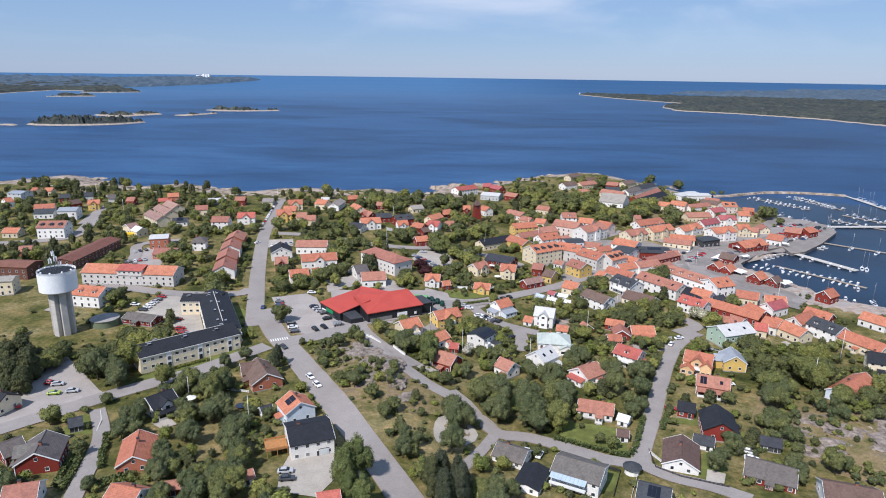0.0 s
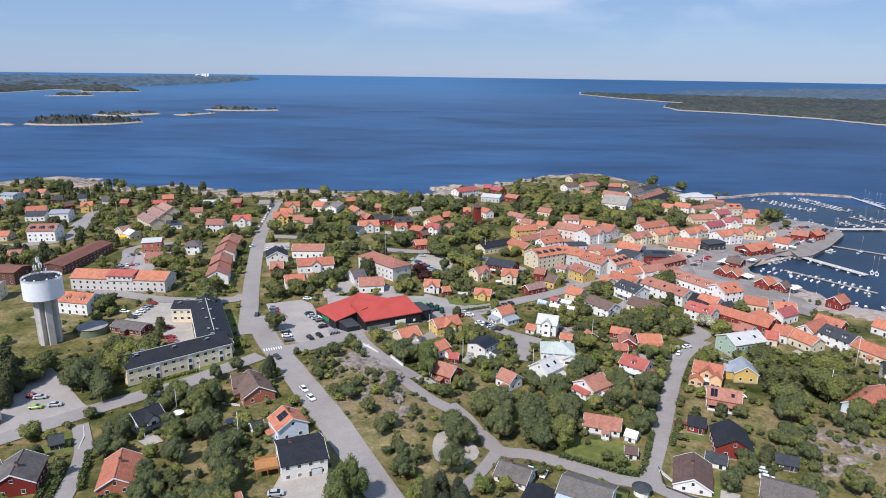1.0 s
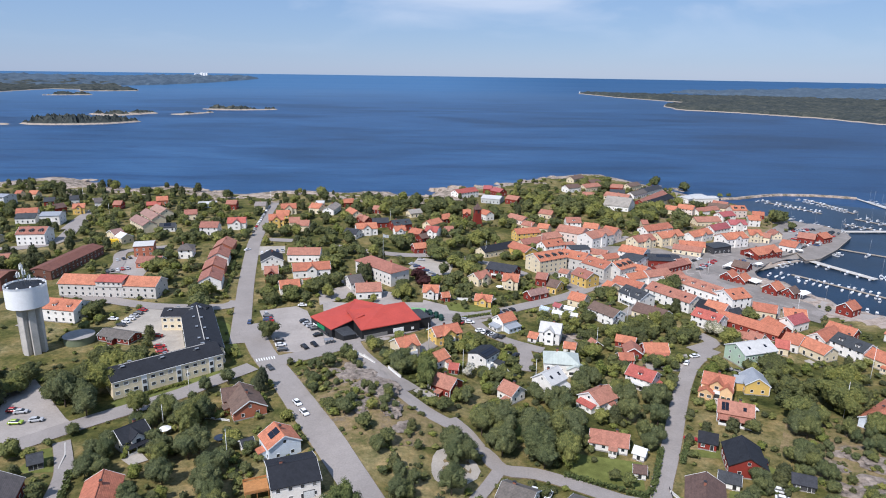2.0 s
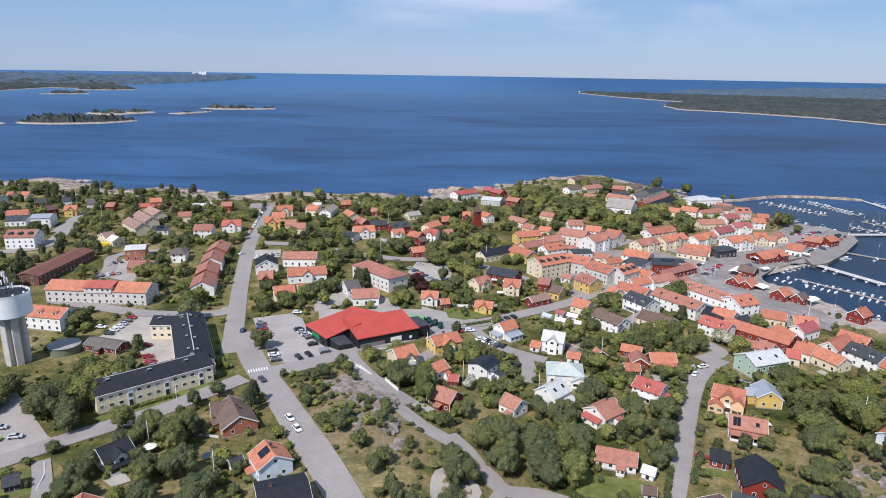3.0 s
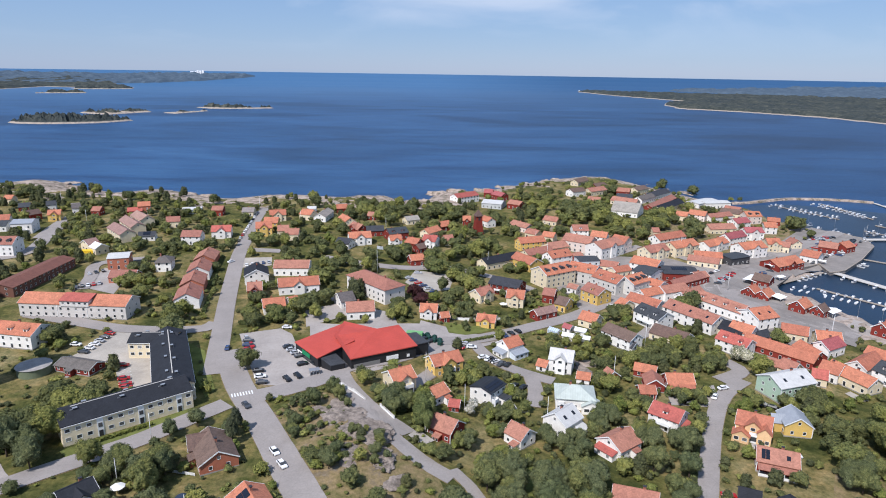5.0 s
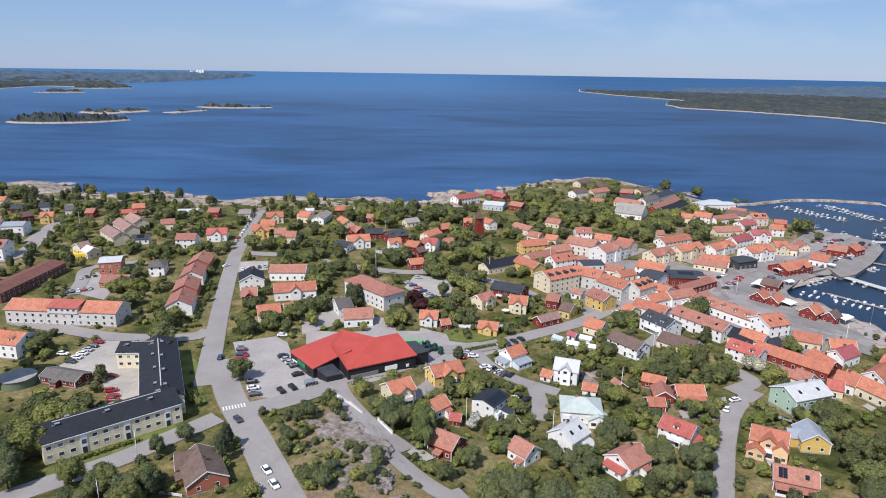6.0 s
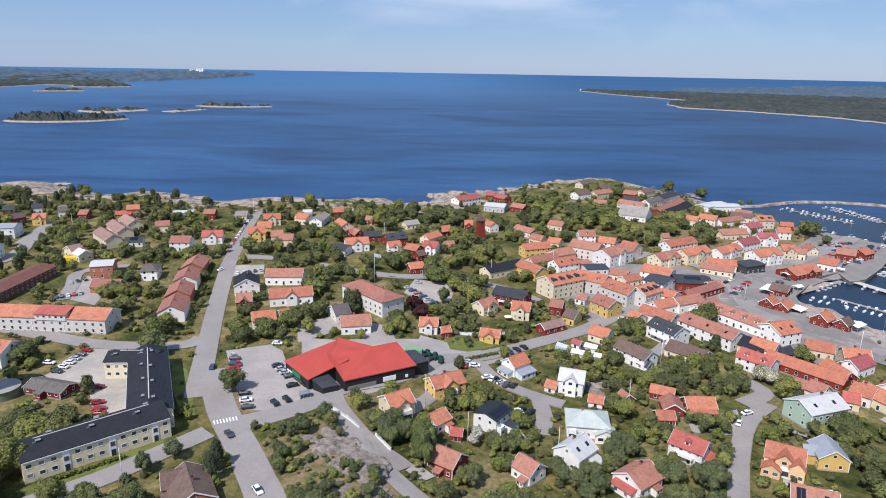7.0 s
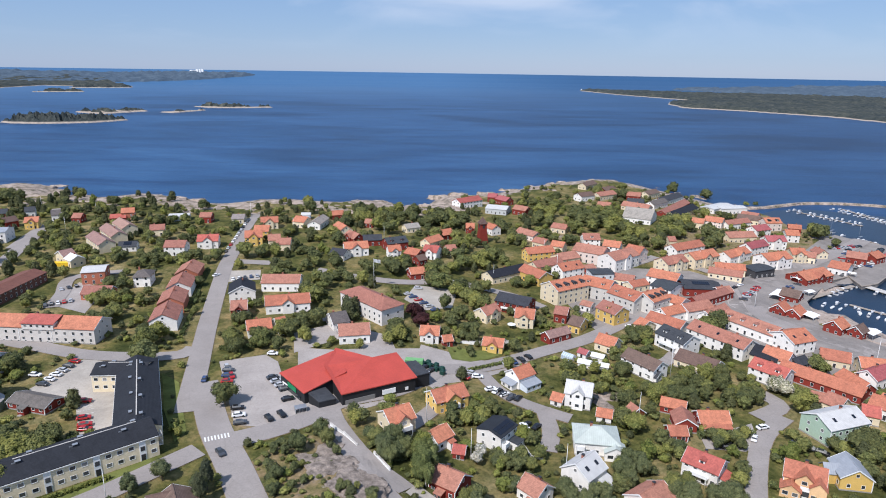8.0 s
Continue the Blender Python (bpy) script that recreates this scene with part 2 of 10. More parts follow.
m_basin, nt, b = material("harbour_water", 0.3, 0, 0.12)
v = place_vector(nt)
calm = noise_node(nt, 0.012, 4, 0.6, v).outputs["Fac"]
nt.links.new(ramp_node(nt, calm, [(0.35, (0.006, 0.017, 0.034)), (0.65, (0.011, 0.032, 0.066))]), b.inputs["Base Color"])
bump_node(nt, b, noise_node(nt, 0.5, 5, 0.65, v).outputs["Fac"], 0.4, 0.2)

WALLS = {"white": ((0.79, 0.765, 0.72), "white-painted"), "cream": ((0.72, 0.62, 0.44), "cream-rendered"), "yellow": ((0.68, 0.46, 0.14), "ochre yellow"),
         "falu": ((0.22, 0.035, 0.025), "falu-red timber"), "grey": ((0.55, 0.53, 0.49), "light grey rendered"), "green": ((0.36, 0.47, 0.36), "pale green"),
         "peach": ((0.72, 0.48, 0.26), "peach-coloured"), "blue": ((0.62, 0.68, 0.74), "pale blue"), "brick": ((0.16, 0.075, 0.055), "dark brick"),
         "redbrick": ((0.42, 0.15, 0.09), "red brick"), "palegrey": ((0.55, 0.57, 0.57), "pale grey"), "slate": ((0.07, 0.07, 0.075), "dark-stained"), "rose": ((0.74, 0.63, 0.56), "pale rose-rendered"), "chalk": ((0.64, 0.61, 0.57), "chalk-white rendered")}
ROOFS = {"orange": ((0.47, 0.172, 0.1), "orange tiled"), "rust": ((0.37, 0.16, 0.112), "weathered red tiled"), "redroof": ((0.44, 0.118, 0.09), "bright red"),
         "brown": ((0.15, 0.095, 0.075), "brown tiled"), "black": ((0.022, 0.024, 0.03), "black"), "slate": ((0.05, 0.053, 0.06), "dark grey"),
         "ash": ((0.14, 0.122, 0.11), "grey tiled"), "tin": ((0.31, 0.27, 0.235), "grey shingled"), "palegrey": ((0.53, 0.52, 0.5), "pale grey metal"),
         "zinc": ((0.3, 0.32, 0.35), "zinc-grey metal"), "copper": ((0.46, 0.5, 0.455), "verdigris copper"), "white": ((0.75, 0.75, 0.74), "white metal"),
         "pink": ((0.36, 0.22, 0.175), "faded red-brown tiled"), "umber": ((0.2, 0.085, 0.06), "red-brown felt"), "crimson": ((0.36, 0.1, 0.1), "dull crimson metal")}
WALL_MAT = {k: plain("wall_" + k, c, 0.85, 0, 0.09, 0.5, 5, 0.2, 0.02, 0.11) for k, (c, _) in WALLS.items()}
ROOF_MAT = {k: (sheet_metal if k in ("palegrey", "zinc", "copper", "white") else roofing)("roof_" + k, c) for k, (c, _) in ROOFS.items()}
m_trim = plain("white_trim", (0.8, 0.8, 0.78), 0.6, 0, 0.05)
m_glass, nt, b = material("window_glass", 0.06, 0, 0.5)
info = nt.nodes.new("ShaderNodeObjectInfo")
nt.links.new(ramp_node(nt, info.outputs["Random"], [(0.0, (0.02, 0.026, 0.032)), (0.55, (0.05, 0.055, 0.06)), (0.8, (0.14, 0.14, 0.135)), (1.0, (0.3, 0.29, 0.27))]), b.inputs["Base Color"])
m_stone = plain("foundation_stone", (0.3, 0.28, 0.26), 0.9, 0, 0.2)
m_brick = plain("chimney_brick", (0.3, 0.12, 0.08), 0.9, 0, 0.25, 2, 8)
m_tin = plain("dark_tin", (0.05, 0.05, 0.055), 0.5, 0.3)
m_canopy_glass = plain("frosted_canopy", (0.42, 0.5, 0.56), 0.25, 0, 0.1, spec=0.5)
m_tank = plain("olive_tank_paint", (0.16, 0.19, 0.12), 0.7, 0, 0.12)
m_solar, nt, b = material("solar_cells", 0.15, 0, 0.5)
b.inputs["Base Color"].default_value = (0.012, 0.014, 0.022, 1)
m_concrete = plain("concrete", (0.5, 0.47, 0.43), 0.85, 0, 0.14, 0.4, 3, 0.2, 0.02)
m_tower = plain("tower_paint", (0.82, 0.83, 0.84), 0.6, 0, 0.05)
m_steel = plain("galvanised_steel", (0.42, 0.43, 0.44), 0.45, 0.6)
m_wood = plain("weathered_wood", (0.33, 0.28, 0.23), 0.85, 0, 0.2, 0.8)
m_deck = plain("new_decking", (0.42, 0.2, 0.075), 0.7, 0, 0.2, 1.2)
m_bark = plain("bark", (0.1, 0.075, 0.055), 0.95, 0, 0.3, 2)
m_birchbark = plain("birch_bark", (0.5, 0.48, 0.44), 0.9, 0, 0.3, 3)
m_rock = plain("granite", (0.235, 0.195, 0.165), 0.95, 0, 0.6, 0.5, 2.5, 0.15, 0.6)
m_line = plain("road_paint", (0.75, 0.75, 0.72), 0.7, 0, 0.12)
m_tyre = plain("tyre_rubber", (0.02, 0.02, 0.02), 0.9)
m_fabric = plain("white_canvas", (0.82, 0.82, 0.8), 0.8, 0, 0.05)
m_green = plain("shop_sign_green", (0.015, 0.22, 0.09), 0.5)
m_yellow = plain("yellow_tarpaulin", (0.75, 0.48, 0.03), 0.6)
m_lime = plain("lime_green_tarp", (0.17, 0.38, 0.16), 0.7)
m_shopred = plain("red_sheet_roof", (0.45, 0.07, 0.05), 0.6, 0, 0.09, 0.15, 2.0)
m_char = plain("charcoal_cladding", (0.022, 0.023, 0.026), 0.6, 0, 0.15)
CAR_PAINT = {k: plain("car_paint_" + k, c, 0.25, 0, 0.02, 0.5, 3, 0.6) for k, c in dict(white=(0.8, 0.8, 0.8), black=(0.012, 0.012, 0.014), slate=(0.06, 0.065, 0.075),
             silver=(0.45, 0.46, 0.48), red=(0.4, 0.02, 0.02), blue=(0.04, 0.07, 0.16), lime=(0.3, 0.42, 0.05)).items()}
LEAF = {"leaf": foliage("broad_leaves", (0.067, 0.085, 0.043), (0.146, 0.160, 0.079)), "con": foliage("needles", (0.036, 0.046, 0.034), (0.079, 0.089, 0.058)),
        "birch": foliage("birch_leaves", (0.065, 0.089, 0.032), (0.155, 0.176, 0.071)), "purple": foliage("copper_leaves", (0.017, 0.008, 0.015), (0.048, 0.020, 0.030)),
        "flower": foliage("blossoming_leaves", (0.137, 0.158, 0.095), (0.630, 0.591, 0.567), 0.1), "shrub": foliage("shrub_leaves", (0.060, 0.082, 0.034), (0.130, 0.149, 0.059))}
LEAF["leaf_b"] = foliage("lighter_leaves", (0.088, 0.106, 0.043), (0.185, 0.194, 0.086))
LEAF["leaf_c"] = foliage("darker_leaves", (0.045, 0.059, 0.038), (0.101, 0.114, 0.064))


# ---- mesh helpers ----
def mesh_of(name, bm, mats):
    me = bpy.data.meshes.new(name)
    bm.normal_update()
    bm.to_mesh(me)
    bm.free()
    for m in mats if isinstance(mats, (list, tuple)) else [mats]:
        me.materials.append(m)
    return me


def part(name, bm, mats, parent=None, label="", m=None):
    ob = new(name, bm if isinstance(bm, bpy.types.Mesh) else mesh_of(name, bm, mats))
    ob.parent = parent
    if m is not None:
        ob.matrix_basis = m
    return tagged(ob, label)


def thing(name, m, label, category, group="", kind=""):
    ob = new(name)
    ob.empty_display_size = 0.2
    ob.matrix_basis = m
    return tagged(ob, label, category, group, kind)


def box(bm, x0, y0, z0, x1, y1, z1, mat=0, bevel=0.0):
    vs = [bm.verts.new(p) for p in ((x0, y0, z0), (x1, y0, z0), (x1, y1, z0), (x0, y1, z0), (x0, y0, z1), (x1, y0, z1), (x1, y1, z1), (x0, y1, z1))]
    fs = [bm.faces.new([vs[i] for i in q]) for q in ((3, 2, 1, 0), (4, 5, 6, 7), (0, 1, 5, 4), (1, 2, 6, 5), (2, 3, 7, 6), (3, 0, 4, 7))]
    for f in fs:
        f.material_index = mat
    if bevel:
        bmesh.ops.bevel(bm, geom=list({e for f in fs for e in f.edges}), offset=bevel, segments=1, affect="EDGES")
    return vs


def tube(bm, x, y, z0, z1, r0, r1, n=10, mat=0, smooth=True):
    a = [bm.verts.new((x + r0 * math.cos(2 * math.pi * i / n), y + r0 * math.sin(2 * math.pi * i / n), z0)) for i in range(n)]
    c = [bm.verts.new((x + r1 * math.cos(2 * math.pi * i / n), y + r1 * math.sin(2 * math.pi * i / n), z1)) for i in range(n)]
    for i in range(n):
        f = bm.faces.new((a[i], a[(i + 1) % n], c[(i + 1) % n], c[i]))
        f.material_index, f.smooth = mat, smooth
    for ring in (a[::-1], c):
        bm.faces.new(ring).material_index = mat


def prism(bm, profile, x0, x1, mat=0):
    """A closed profile in (y, z), counter-clockwise seen from +x, drawn out along x."""
    a = [bm.verts.new((x0, y, z)) for y, z in profile]
    c = [bm.verts.new((x1, y, z)) for y, z in profile]
    n = len(a)
    for i in range(n):
        bm.faces.new((a[i], a[(i + 1) % n], c[(i + 1) % n], c[i])).material_index = mat
    bm.faces.new(a[::-1]).material_index = mat
    bm.faces.new(c).material_index = mat
    bmesh.ops.recalc_face_normals(bm, faces=bm.faces[:])


def grid_mesh(name, xs, ys, height, mat, keep=None):
    gx, gy = np.meshgrid(xs, ys)
    gz = height(gx, gy)
    nx, ny = len(xs), len(ys)
    verts = np.stack([gx, gy, gz], -1).reshape(-1, 3)
    idx = np.arange(nx * ny).reshape(ny, nx)
    quads = np.stack([idx[:-1, :-1], idx[:-1, 1:], idx[1:, 1:], idx[1:, :-1]], -1).reshape(-1, 4)
    if keep is not None:
        ok = keep(gx, gy).reshape(-1)
        quads = quads[ok[quads].any(1)]
        used = np.unique(quads)
        back_to = np.zeros(len(verts), int)
        back_to[used] = np.arange(len(used))
        verts, quads = verts[used], back_to[quads]
    me = bpy.data.meshes.new(name)
    me.from_pydata(verts.tolist(), [], quads.tolist())
    me.materials.append(mat)
    me.polygons.foreach_set("use_smooth", [True] * len(me.polygons))
    return me, verts



# The town's land: a coast line and a gently rolling height.
COAST = [(-2600, 1143), (-889, 812.8), (-481.3, 655.3), (-442, 700), (-408.9, 716), (-363.2, 660.4), (-316.2, 649), (-297.2, 673.1), (-254, 662.9),
         (-207, 632.5), (-186.7, 649), (-152.4, 657.9), (-109.2, 649), (-83.8, 664.2), (-57.1, 654), (-35.6, 636.3), (-22.9, 692.1), (-6.3, 708.7), (27.9, 723.9),
         (52.1, 746.8), (85.1, 774.7), (119.4, 797.6), (154.9, 815.3), (203.2, 789.9), (241.3, 731.5), (261.6, 693.4), (271.8, 654), (271.8, 591.8), (287, 567.7),
         (308.6, 547.4), (315, 530.9), (278.1, 483.9), (254, 458.5), (235, 444.5), (196.8, 421.6), (190, 412), (191, 399), (200, 395), (203, 381), (208, 371), (212, 352), (226, 340), (245, 322),
         (381, 241.3), (762, 76.2), (2600, -127), (2600, -2600), (-2600, -2600)]


def ease(a, b, x):
    k = np.clip((np.asarray(x, float) - a) / (b - a), 0, 1)
    return k * k * (3 - 2 * k)


def inland(x, y):
    """Metres from the coast, negative at sea."""
    x, y = np.asarray(x, float), np.asarray(y, float)
    near, inside = np.full(x.shape, 1e9), np.zeros(x.shape, bool)
    for (ax, ay), (bx, by) in zip(COAST, COAST[1:] + COAST[:1]):
        dx, dy = bx - ax, by - ay
        k = np.clip(((x - ax) * dx + (y - ay) * dy) / (dx * dx + dy * dy), 0, 1)
        near = np.minimum(near, np.hypot(x - ax - k * dx, y - ay - k * dy))
        if dy:
            inside ^= ((ay > y) != (by > y)) & (x < dx * (y - ay) / dy + ax)
    return np.where(inside, near, -near)


def land(x, y):
    """Height of the ground."""
    x, y = np.asarray(x, float), np.asarray(y, float)
    h = 9.1 - 4.6 * ease(-31.8, 31.8, x)
    h = h + 1.5 * ease(381, 457.2, y) * (1 - ease(-50.8, 25.4, x))
    h = h + 3.3 * ease(419.1, 533.4, y) * ease(38.1, 88.9, x) * (1 - ease(177.8, 241.3, x))
    h = h - 2.4 * ease(152.4, 203.2, x) * ease(285.8, 342.9, y)
    h = h + 2.5 * (1 - ease(139.7, 190.5, y))
    h = h + 3.8 * np.exp(-(((x + 28) / 20) ** 2 + ((y - 218) / 33) ** 2))
    h = h + 3.8 * np.exp(-(((x - 142) / 25) ** 2 + ((y - 190) / 33) ** 2))
    s = inland(x, y)
    quay = np.maximum(ease(216, 254, x) * (1 - ease(635, 673, y)), ease(171, 185, x) * (1 - ease(438, 457, y)) * (1 - ease(470, 500, x)))
    return -3 + (h + 3) * ease(-15 + 13 * quay, 42 - 40 * quay, s)


def rough_noise(x, y, size, seed=0.0):
    """Cheap rolling noise of about +-1 from a few crossing waves."""
    u, w = np.asarray(x) / size + seed, np.asarray(y) / size - seed
    return (np.sin(1.7 * u + 2.1 * np.sin(0.9 * w + seed)) + np.sin(2.3 * w + 1.9 * np.sin(1.3 * u)) + 0.6 * np.sin(4.1 * u + 3.3 * w + 2 * np.sin(2.2 * w))) / 2.6


def ground_height(x, y):
    s = inland(x, y)
    bare = np.exp(-((s - 18) / 25) ** 2) * (1 - ease(190, 254, x)) + 0.9 * np.exp(-(((x + 28) / 17) ** 2 + ((y - 224) / 30) ** 2)) + 0.9 * np.exp(-(((x - 146) / 25) ** 2 + ((y - 190) / 25) ** 2))
    return land(x, y) + bare * (0.5 * rough_noise(x, y, 7.0) + 0.3 * rough_noise(x, y, 2.6, 3.0))


# ---- ground, sea and distance ----
def spread(near0, near1, step, far):
    out = [far * -1.0, -2600.0, -1600.0, -1000.0, -700.0] + list(np.arange(near0, near1 + step, step)) + [near1 + 60, near1 + 150, near1 + 320, 1400.0, 2600.0, far]
    return np.array(sorted(set(out)))


me, pts = grid_mesh("ground", spread(-530, 430, 4.5, 4800.0), spread(100, 870, 4.5, 4800.0), ground_height, m_ground)
s = inland(pts[:, 0], pts[:, 1])
bare = 0.75 * np.exp(-((s - 12) / 30) ** 2) * (pts[:, 1] > 560) * (1 - ease(235, 260, pts[:, 0])) \
    + 0.42 * np.exp(-(((pts[:, 0] + 30) / 15) ** 2 + ((pts[:, 1] - 229) / 25) ** 2)) + 0.5 * np.exp(-(((pts[:, 0] - 150) / 23) ** 2 + ((pts[:, 1] - 187) / 20) ** 2)) \
    + 0.9 * (s < 26) * (s > -20) * (pts[:, 0] > 150) * (pts[:, 1] > 318) * (pts[:, 1] < 560) \
    + 0.6 * np.exp(-(((pts[:, 0] - 53) / 15) ** 2 + ((pts[:, 1] - 295) / 6) ** 2))
me.attributes.new("rock", "FLOAT", "POINT").data.foreach_set("value", bare.astype(np.float32))
me.materials.append(m_coast)
middle = np.empty(len(me.polygons) * 3)
me.polygons.foreach_get("center", middle)
middle = middle.reshape(-1, 3)
s = inland(middle[:, 0], middle[:, 1])
stony = (s < np.where(middle[:, 0] < 0, 58, 36) + 30 * rough_noise(middle[:, 0], middle[:, 1], 17.0) + 10 * rough_noise(middle[:, 0], middle[:, 1], 6.0)) & (s > -20) & (middle[:, 1] > 560) & (middle[:, 0] < 255)
me.polygons.foreach_set("material_index", stony.astype(np.int32))
tagged(new("ground", me), "dry grass, lawns and bare granite under the town", "ground", kind="structure")


def sea_level(x, y):
    """Flat out to the far skerries, then lifting to the line where sea meets sky."""
    r = np.hypot(x, y)
    return 91 * np.clip((r - 4300) / 550, 0, 1) ** 2


rings = np.array([0, 150, 300, 450, 600, 800, 1100, 1500, 2000, 2600, 3200, 3800, 4300, 4420, 4530, 4640, 4750, 4850.0])
turns = np.linspace(0, 2 * math.pi, 145)[:-1]
verts, faces = [(0, 0, 0)], []
for r in rings[1:]:
    for a in turns:
        x, y = r * math.cos(a), r * math.sin(a)
        verts.append((x, y, float(sea_level(x, y))))
n = len(turns)
for i in range(n):
    faces.append((0, 1 + i, 1 + (i + 1) % n))
for k in range(len(rings) - 2):
    for i in range(n):
        j = (i + 1) % n
        faces.append((1 + k * n + i, 1 + (k + 1) * n + i, 1 + (k + 1) * n + j, 1 + k * n + j))
me = bpy.data.meshes.new("water")
me.from_pydata(verts, [], faces)
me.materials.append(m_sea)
# weight of the haze painted into the sea colour, growing outwards
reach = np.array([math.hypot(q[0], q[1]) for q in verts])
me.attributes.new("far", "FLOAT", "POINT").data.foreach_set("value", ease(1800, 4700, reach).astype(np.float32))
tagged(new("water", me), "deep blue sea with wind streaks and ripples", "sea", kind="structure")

bm = bmesh.new()
bm.faces.new([bm.verts.new((x, y, 0.03)) for x, y in ((254, 634), (290, 664), (325, 671), (380, 646), (450, 610), (560, 540), (700, 420), (700, 90), (245, 300), (170, 395), (185, 440), (235, 465), (285, 530), (262, 570), (255, 610))])
bmesh.ops.triangulate(bm, faces=bm.faces[:])
bm.normal_update()
if bm.faces[:][0].normal.z < 0:
    bmesh.ops.reverse_faces(bm, faces=bm.faces[:])
tagged(part("water", bm, m_basin), "dark sheltered water of the harbour basin", "sea", kind="structure")

# far shores: low rock shelf with a bumpy forest canopy
m_shore, nt, b = material("forest_and_shore_rock", 0.95, 0, 0.1)
v = place_vector(nt)
# darker wood tones lean to blue: distance haze put into the colour
wood = ramp_node(nt, noise_node(nt, 0.045, 7, 0.8, v).outputs["Fac"], [(0.34, (0.024, 0.033, 0.036)), (0.46, (0.042, 0.051, 0.05)), (0.55, (0.06, 0.067, 0.061)), (0.68, (0.105, 0.108, 0.092))])
wood = mix_node(nt, wood, ramp_node(nt, noise_node(nt, 0.006, 4, 0.6, v).outputs["Fac"], [(0.36, (0.8, 0.84, 0.9)), (0.64, (1.2, 1.14, 1.04))]), 0.9, "MULTIPLY")
edge = nt.nodes.new("ShaderNodeAttribute")
edge.attribute_name = "rock"
nt.links.new(mix_node(nt, wood, (0.36, 0.3, 0.245), ramp_node(nt, edge.outputs["Fac"], [(0.12, (1, 1, 1)), (0.19, (0, 0, 0))])), b.inputs["Base Color"])

# distance haze put into the colour: far forest tinted pale blue
m_hazed_wood, nt, b = material("haze_tinted_forest", 0.95, 0, 0.1)
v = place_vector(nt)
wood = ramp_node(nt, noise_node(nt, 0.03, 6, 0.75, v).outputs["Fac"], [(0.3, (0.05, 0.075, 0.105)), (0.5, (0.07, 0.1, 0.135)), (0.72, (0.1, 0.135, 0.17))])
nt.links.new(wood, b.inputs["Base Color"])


def shore_land(name, label, outline, step, tall, rim=14.0, rise=0.0, pale=1.0, mat=None, cover=-2.0, slope=0.95):
    """Wooded land inside an outline: a rock rim, then trees of about that height, in patches where the cover is thin."""
    ox, oy = np.array([p[0] for p in outline], float), np.array([p[1] for p in outline], float)
    xs, ys = np.arange(ox.min() - step, ox.max() + 2 * step, step), np.arange(oy.min() - step, oy.max() + 2 * step, step)

    def inside(x, y):
        near, ins = np.full(np.shape(x), 1e9), np.zeros(np.shape(x), bool)
        for ax, ay, bx, by in zip(ox, oy, np.roll(ox, -1), np.roll(oy, -1)):
            dx, dy = bx - ax, by - ay
            k = np.clip(((x - ax) * dx + (y - ay) * dy) / (dx * dx + dy * dy + 1e-9), 0, 1)
            near = np.minimum(near, np.hypot(x - ax - k * dx, y - ay - k * dy))
            if dy:
                ins ^= ((ay > y) != (by > y)) & (x < dx * (y - ay) / dy + ax)
        return np.where(ins, near, -near) + rim * 0.5 * rough_noise(x, y, rim * 1.2)

    def height(x, y):
        s = inside(x, y)
        spiky = np.random.RandomState(4).rand(*np.shape(x))
        patch = ease(cover - 0.25, cover + 0.2, -rough_noise(x, y, step * 4.5, 2.0))
        crowns = tall * ease(rim * 0.5, rim * slope, s) * patch * (0.4 + 0.3 * rough_noise(x, y, step * 3.1) + 0.62 * spiky)
        return sea_level(x, y) - 1.5 + 3.2 * ease(-rim * 0.3, rim, s) + np.maximum(crowns, 0) + rise * ease(0, 900, s)

    me, p = grid_mesh(name, xs, ys, height, mat or m_shore, lambda x, y: inside(x, y) > -rim)
    me.polygons.foreach_set("use_smooth", [False] * len(me.polygons))
    above = (p[:, 2] - sea_level(p[:, 0], p[:, 1])) / 20 + (1 - pale) * 0.1
    me.attributes.new("rock", "FLOAT", "POINT").data.foreach_set("value", above.astype(np.float32))
    return tagged(new(name, me), label, "coast", kind="structure")


shore_land("backdrop_coast", "low wooded coast with a pale rocky shoreline", [(1149, 1772), (1105, 2032), (946, 2280), (798, 2413), (813, 2642), (869, 2826), (1067, 3048), (997, 3200), (853, 3645), (752, 4280),
           (850, 4340), (1300, 4130), (2000, 3830), (2800, 3270), (3250, 2800), (3300, 2400), (2540, 1143), (1650, 890)], 18.0, 12.0, 10.0, 6.0, 0.75)
shore_land("backdrop_coast", "distant wooded mainland with haze tinted into its colour", [(-1816, 3696), (-2032, 3620), (-2299, 3658), (-2210, 3137), (-2184, 3023), (-2540, 2769), (-3302, 2540), (-3900, 2600), (-3600, 3100), (-3000, 3600), (-2200, 4150)], 26.0, 13.0, 14.0, 0.0, 0.5)
shore_land("backdrop_coast", "distant wooded mainland with haze tinted into its colour", [(-1350, 4560), (-1550, 4400), (-1750, 4230), (-2300, 3850), (-3000, 3400), (-3700, 2800), (-4100, 2300), (-4600, 1300), (-4500, 1750), (-4100, 2520), (-3500, 3280), (-2700, 3970), (-1900, 4410), (-1500, 4560)], 22.0, 15.0, 12.0, 0.0, 0.2, m_hazed_wood)
shore_land("backdrop_coast", "distant wooded mainland with haze tinted into its colour", [(1290, 4345), (1690, 4116), (2100, 3930), (2527, 3663), (3146, 3146), (3394, 3394), (2726, 3951), (2100, 4210), (1600, 4330)], 30.0, 12.0, 12.0, 0.0, 0.2, m_hazed_wood)
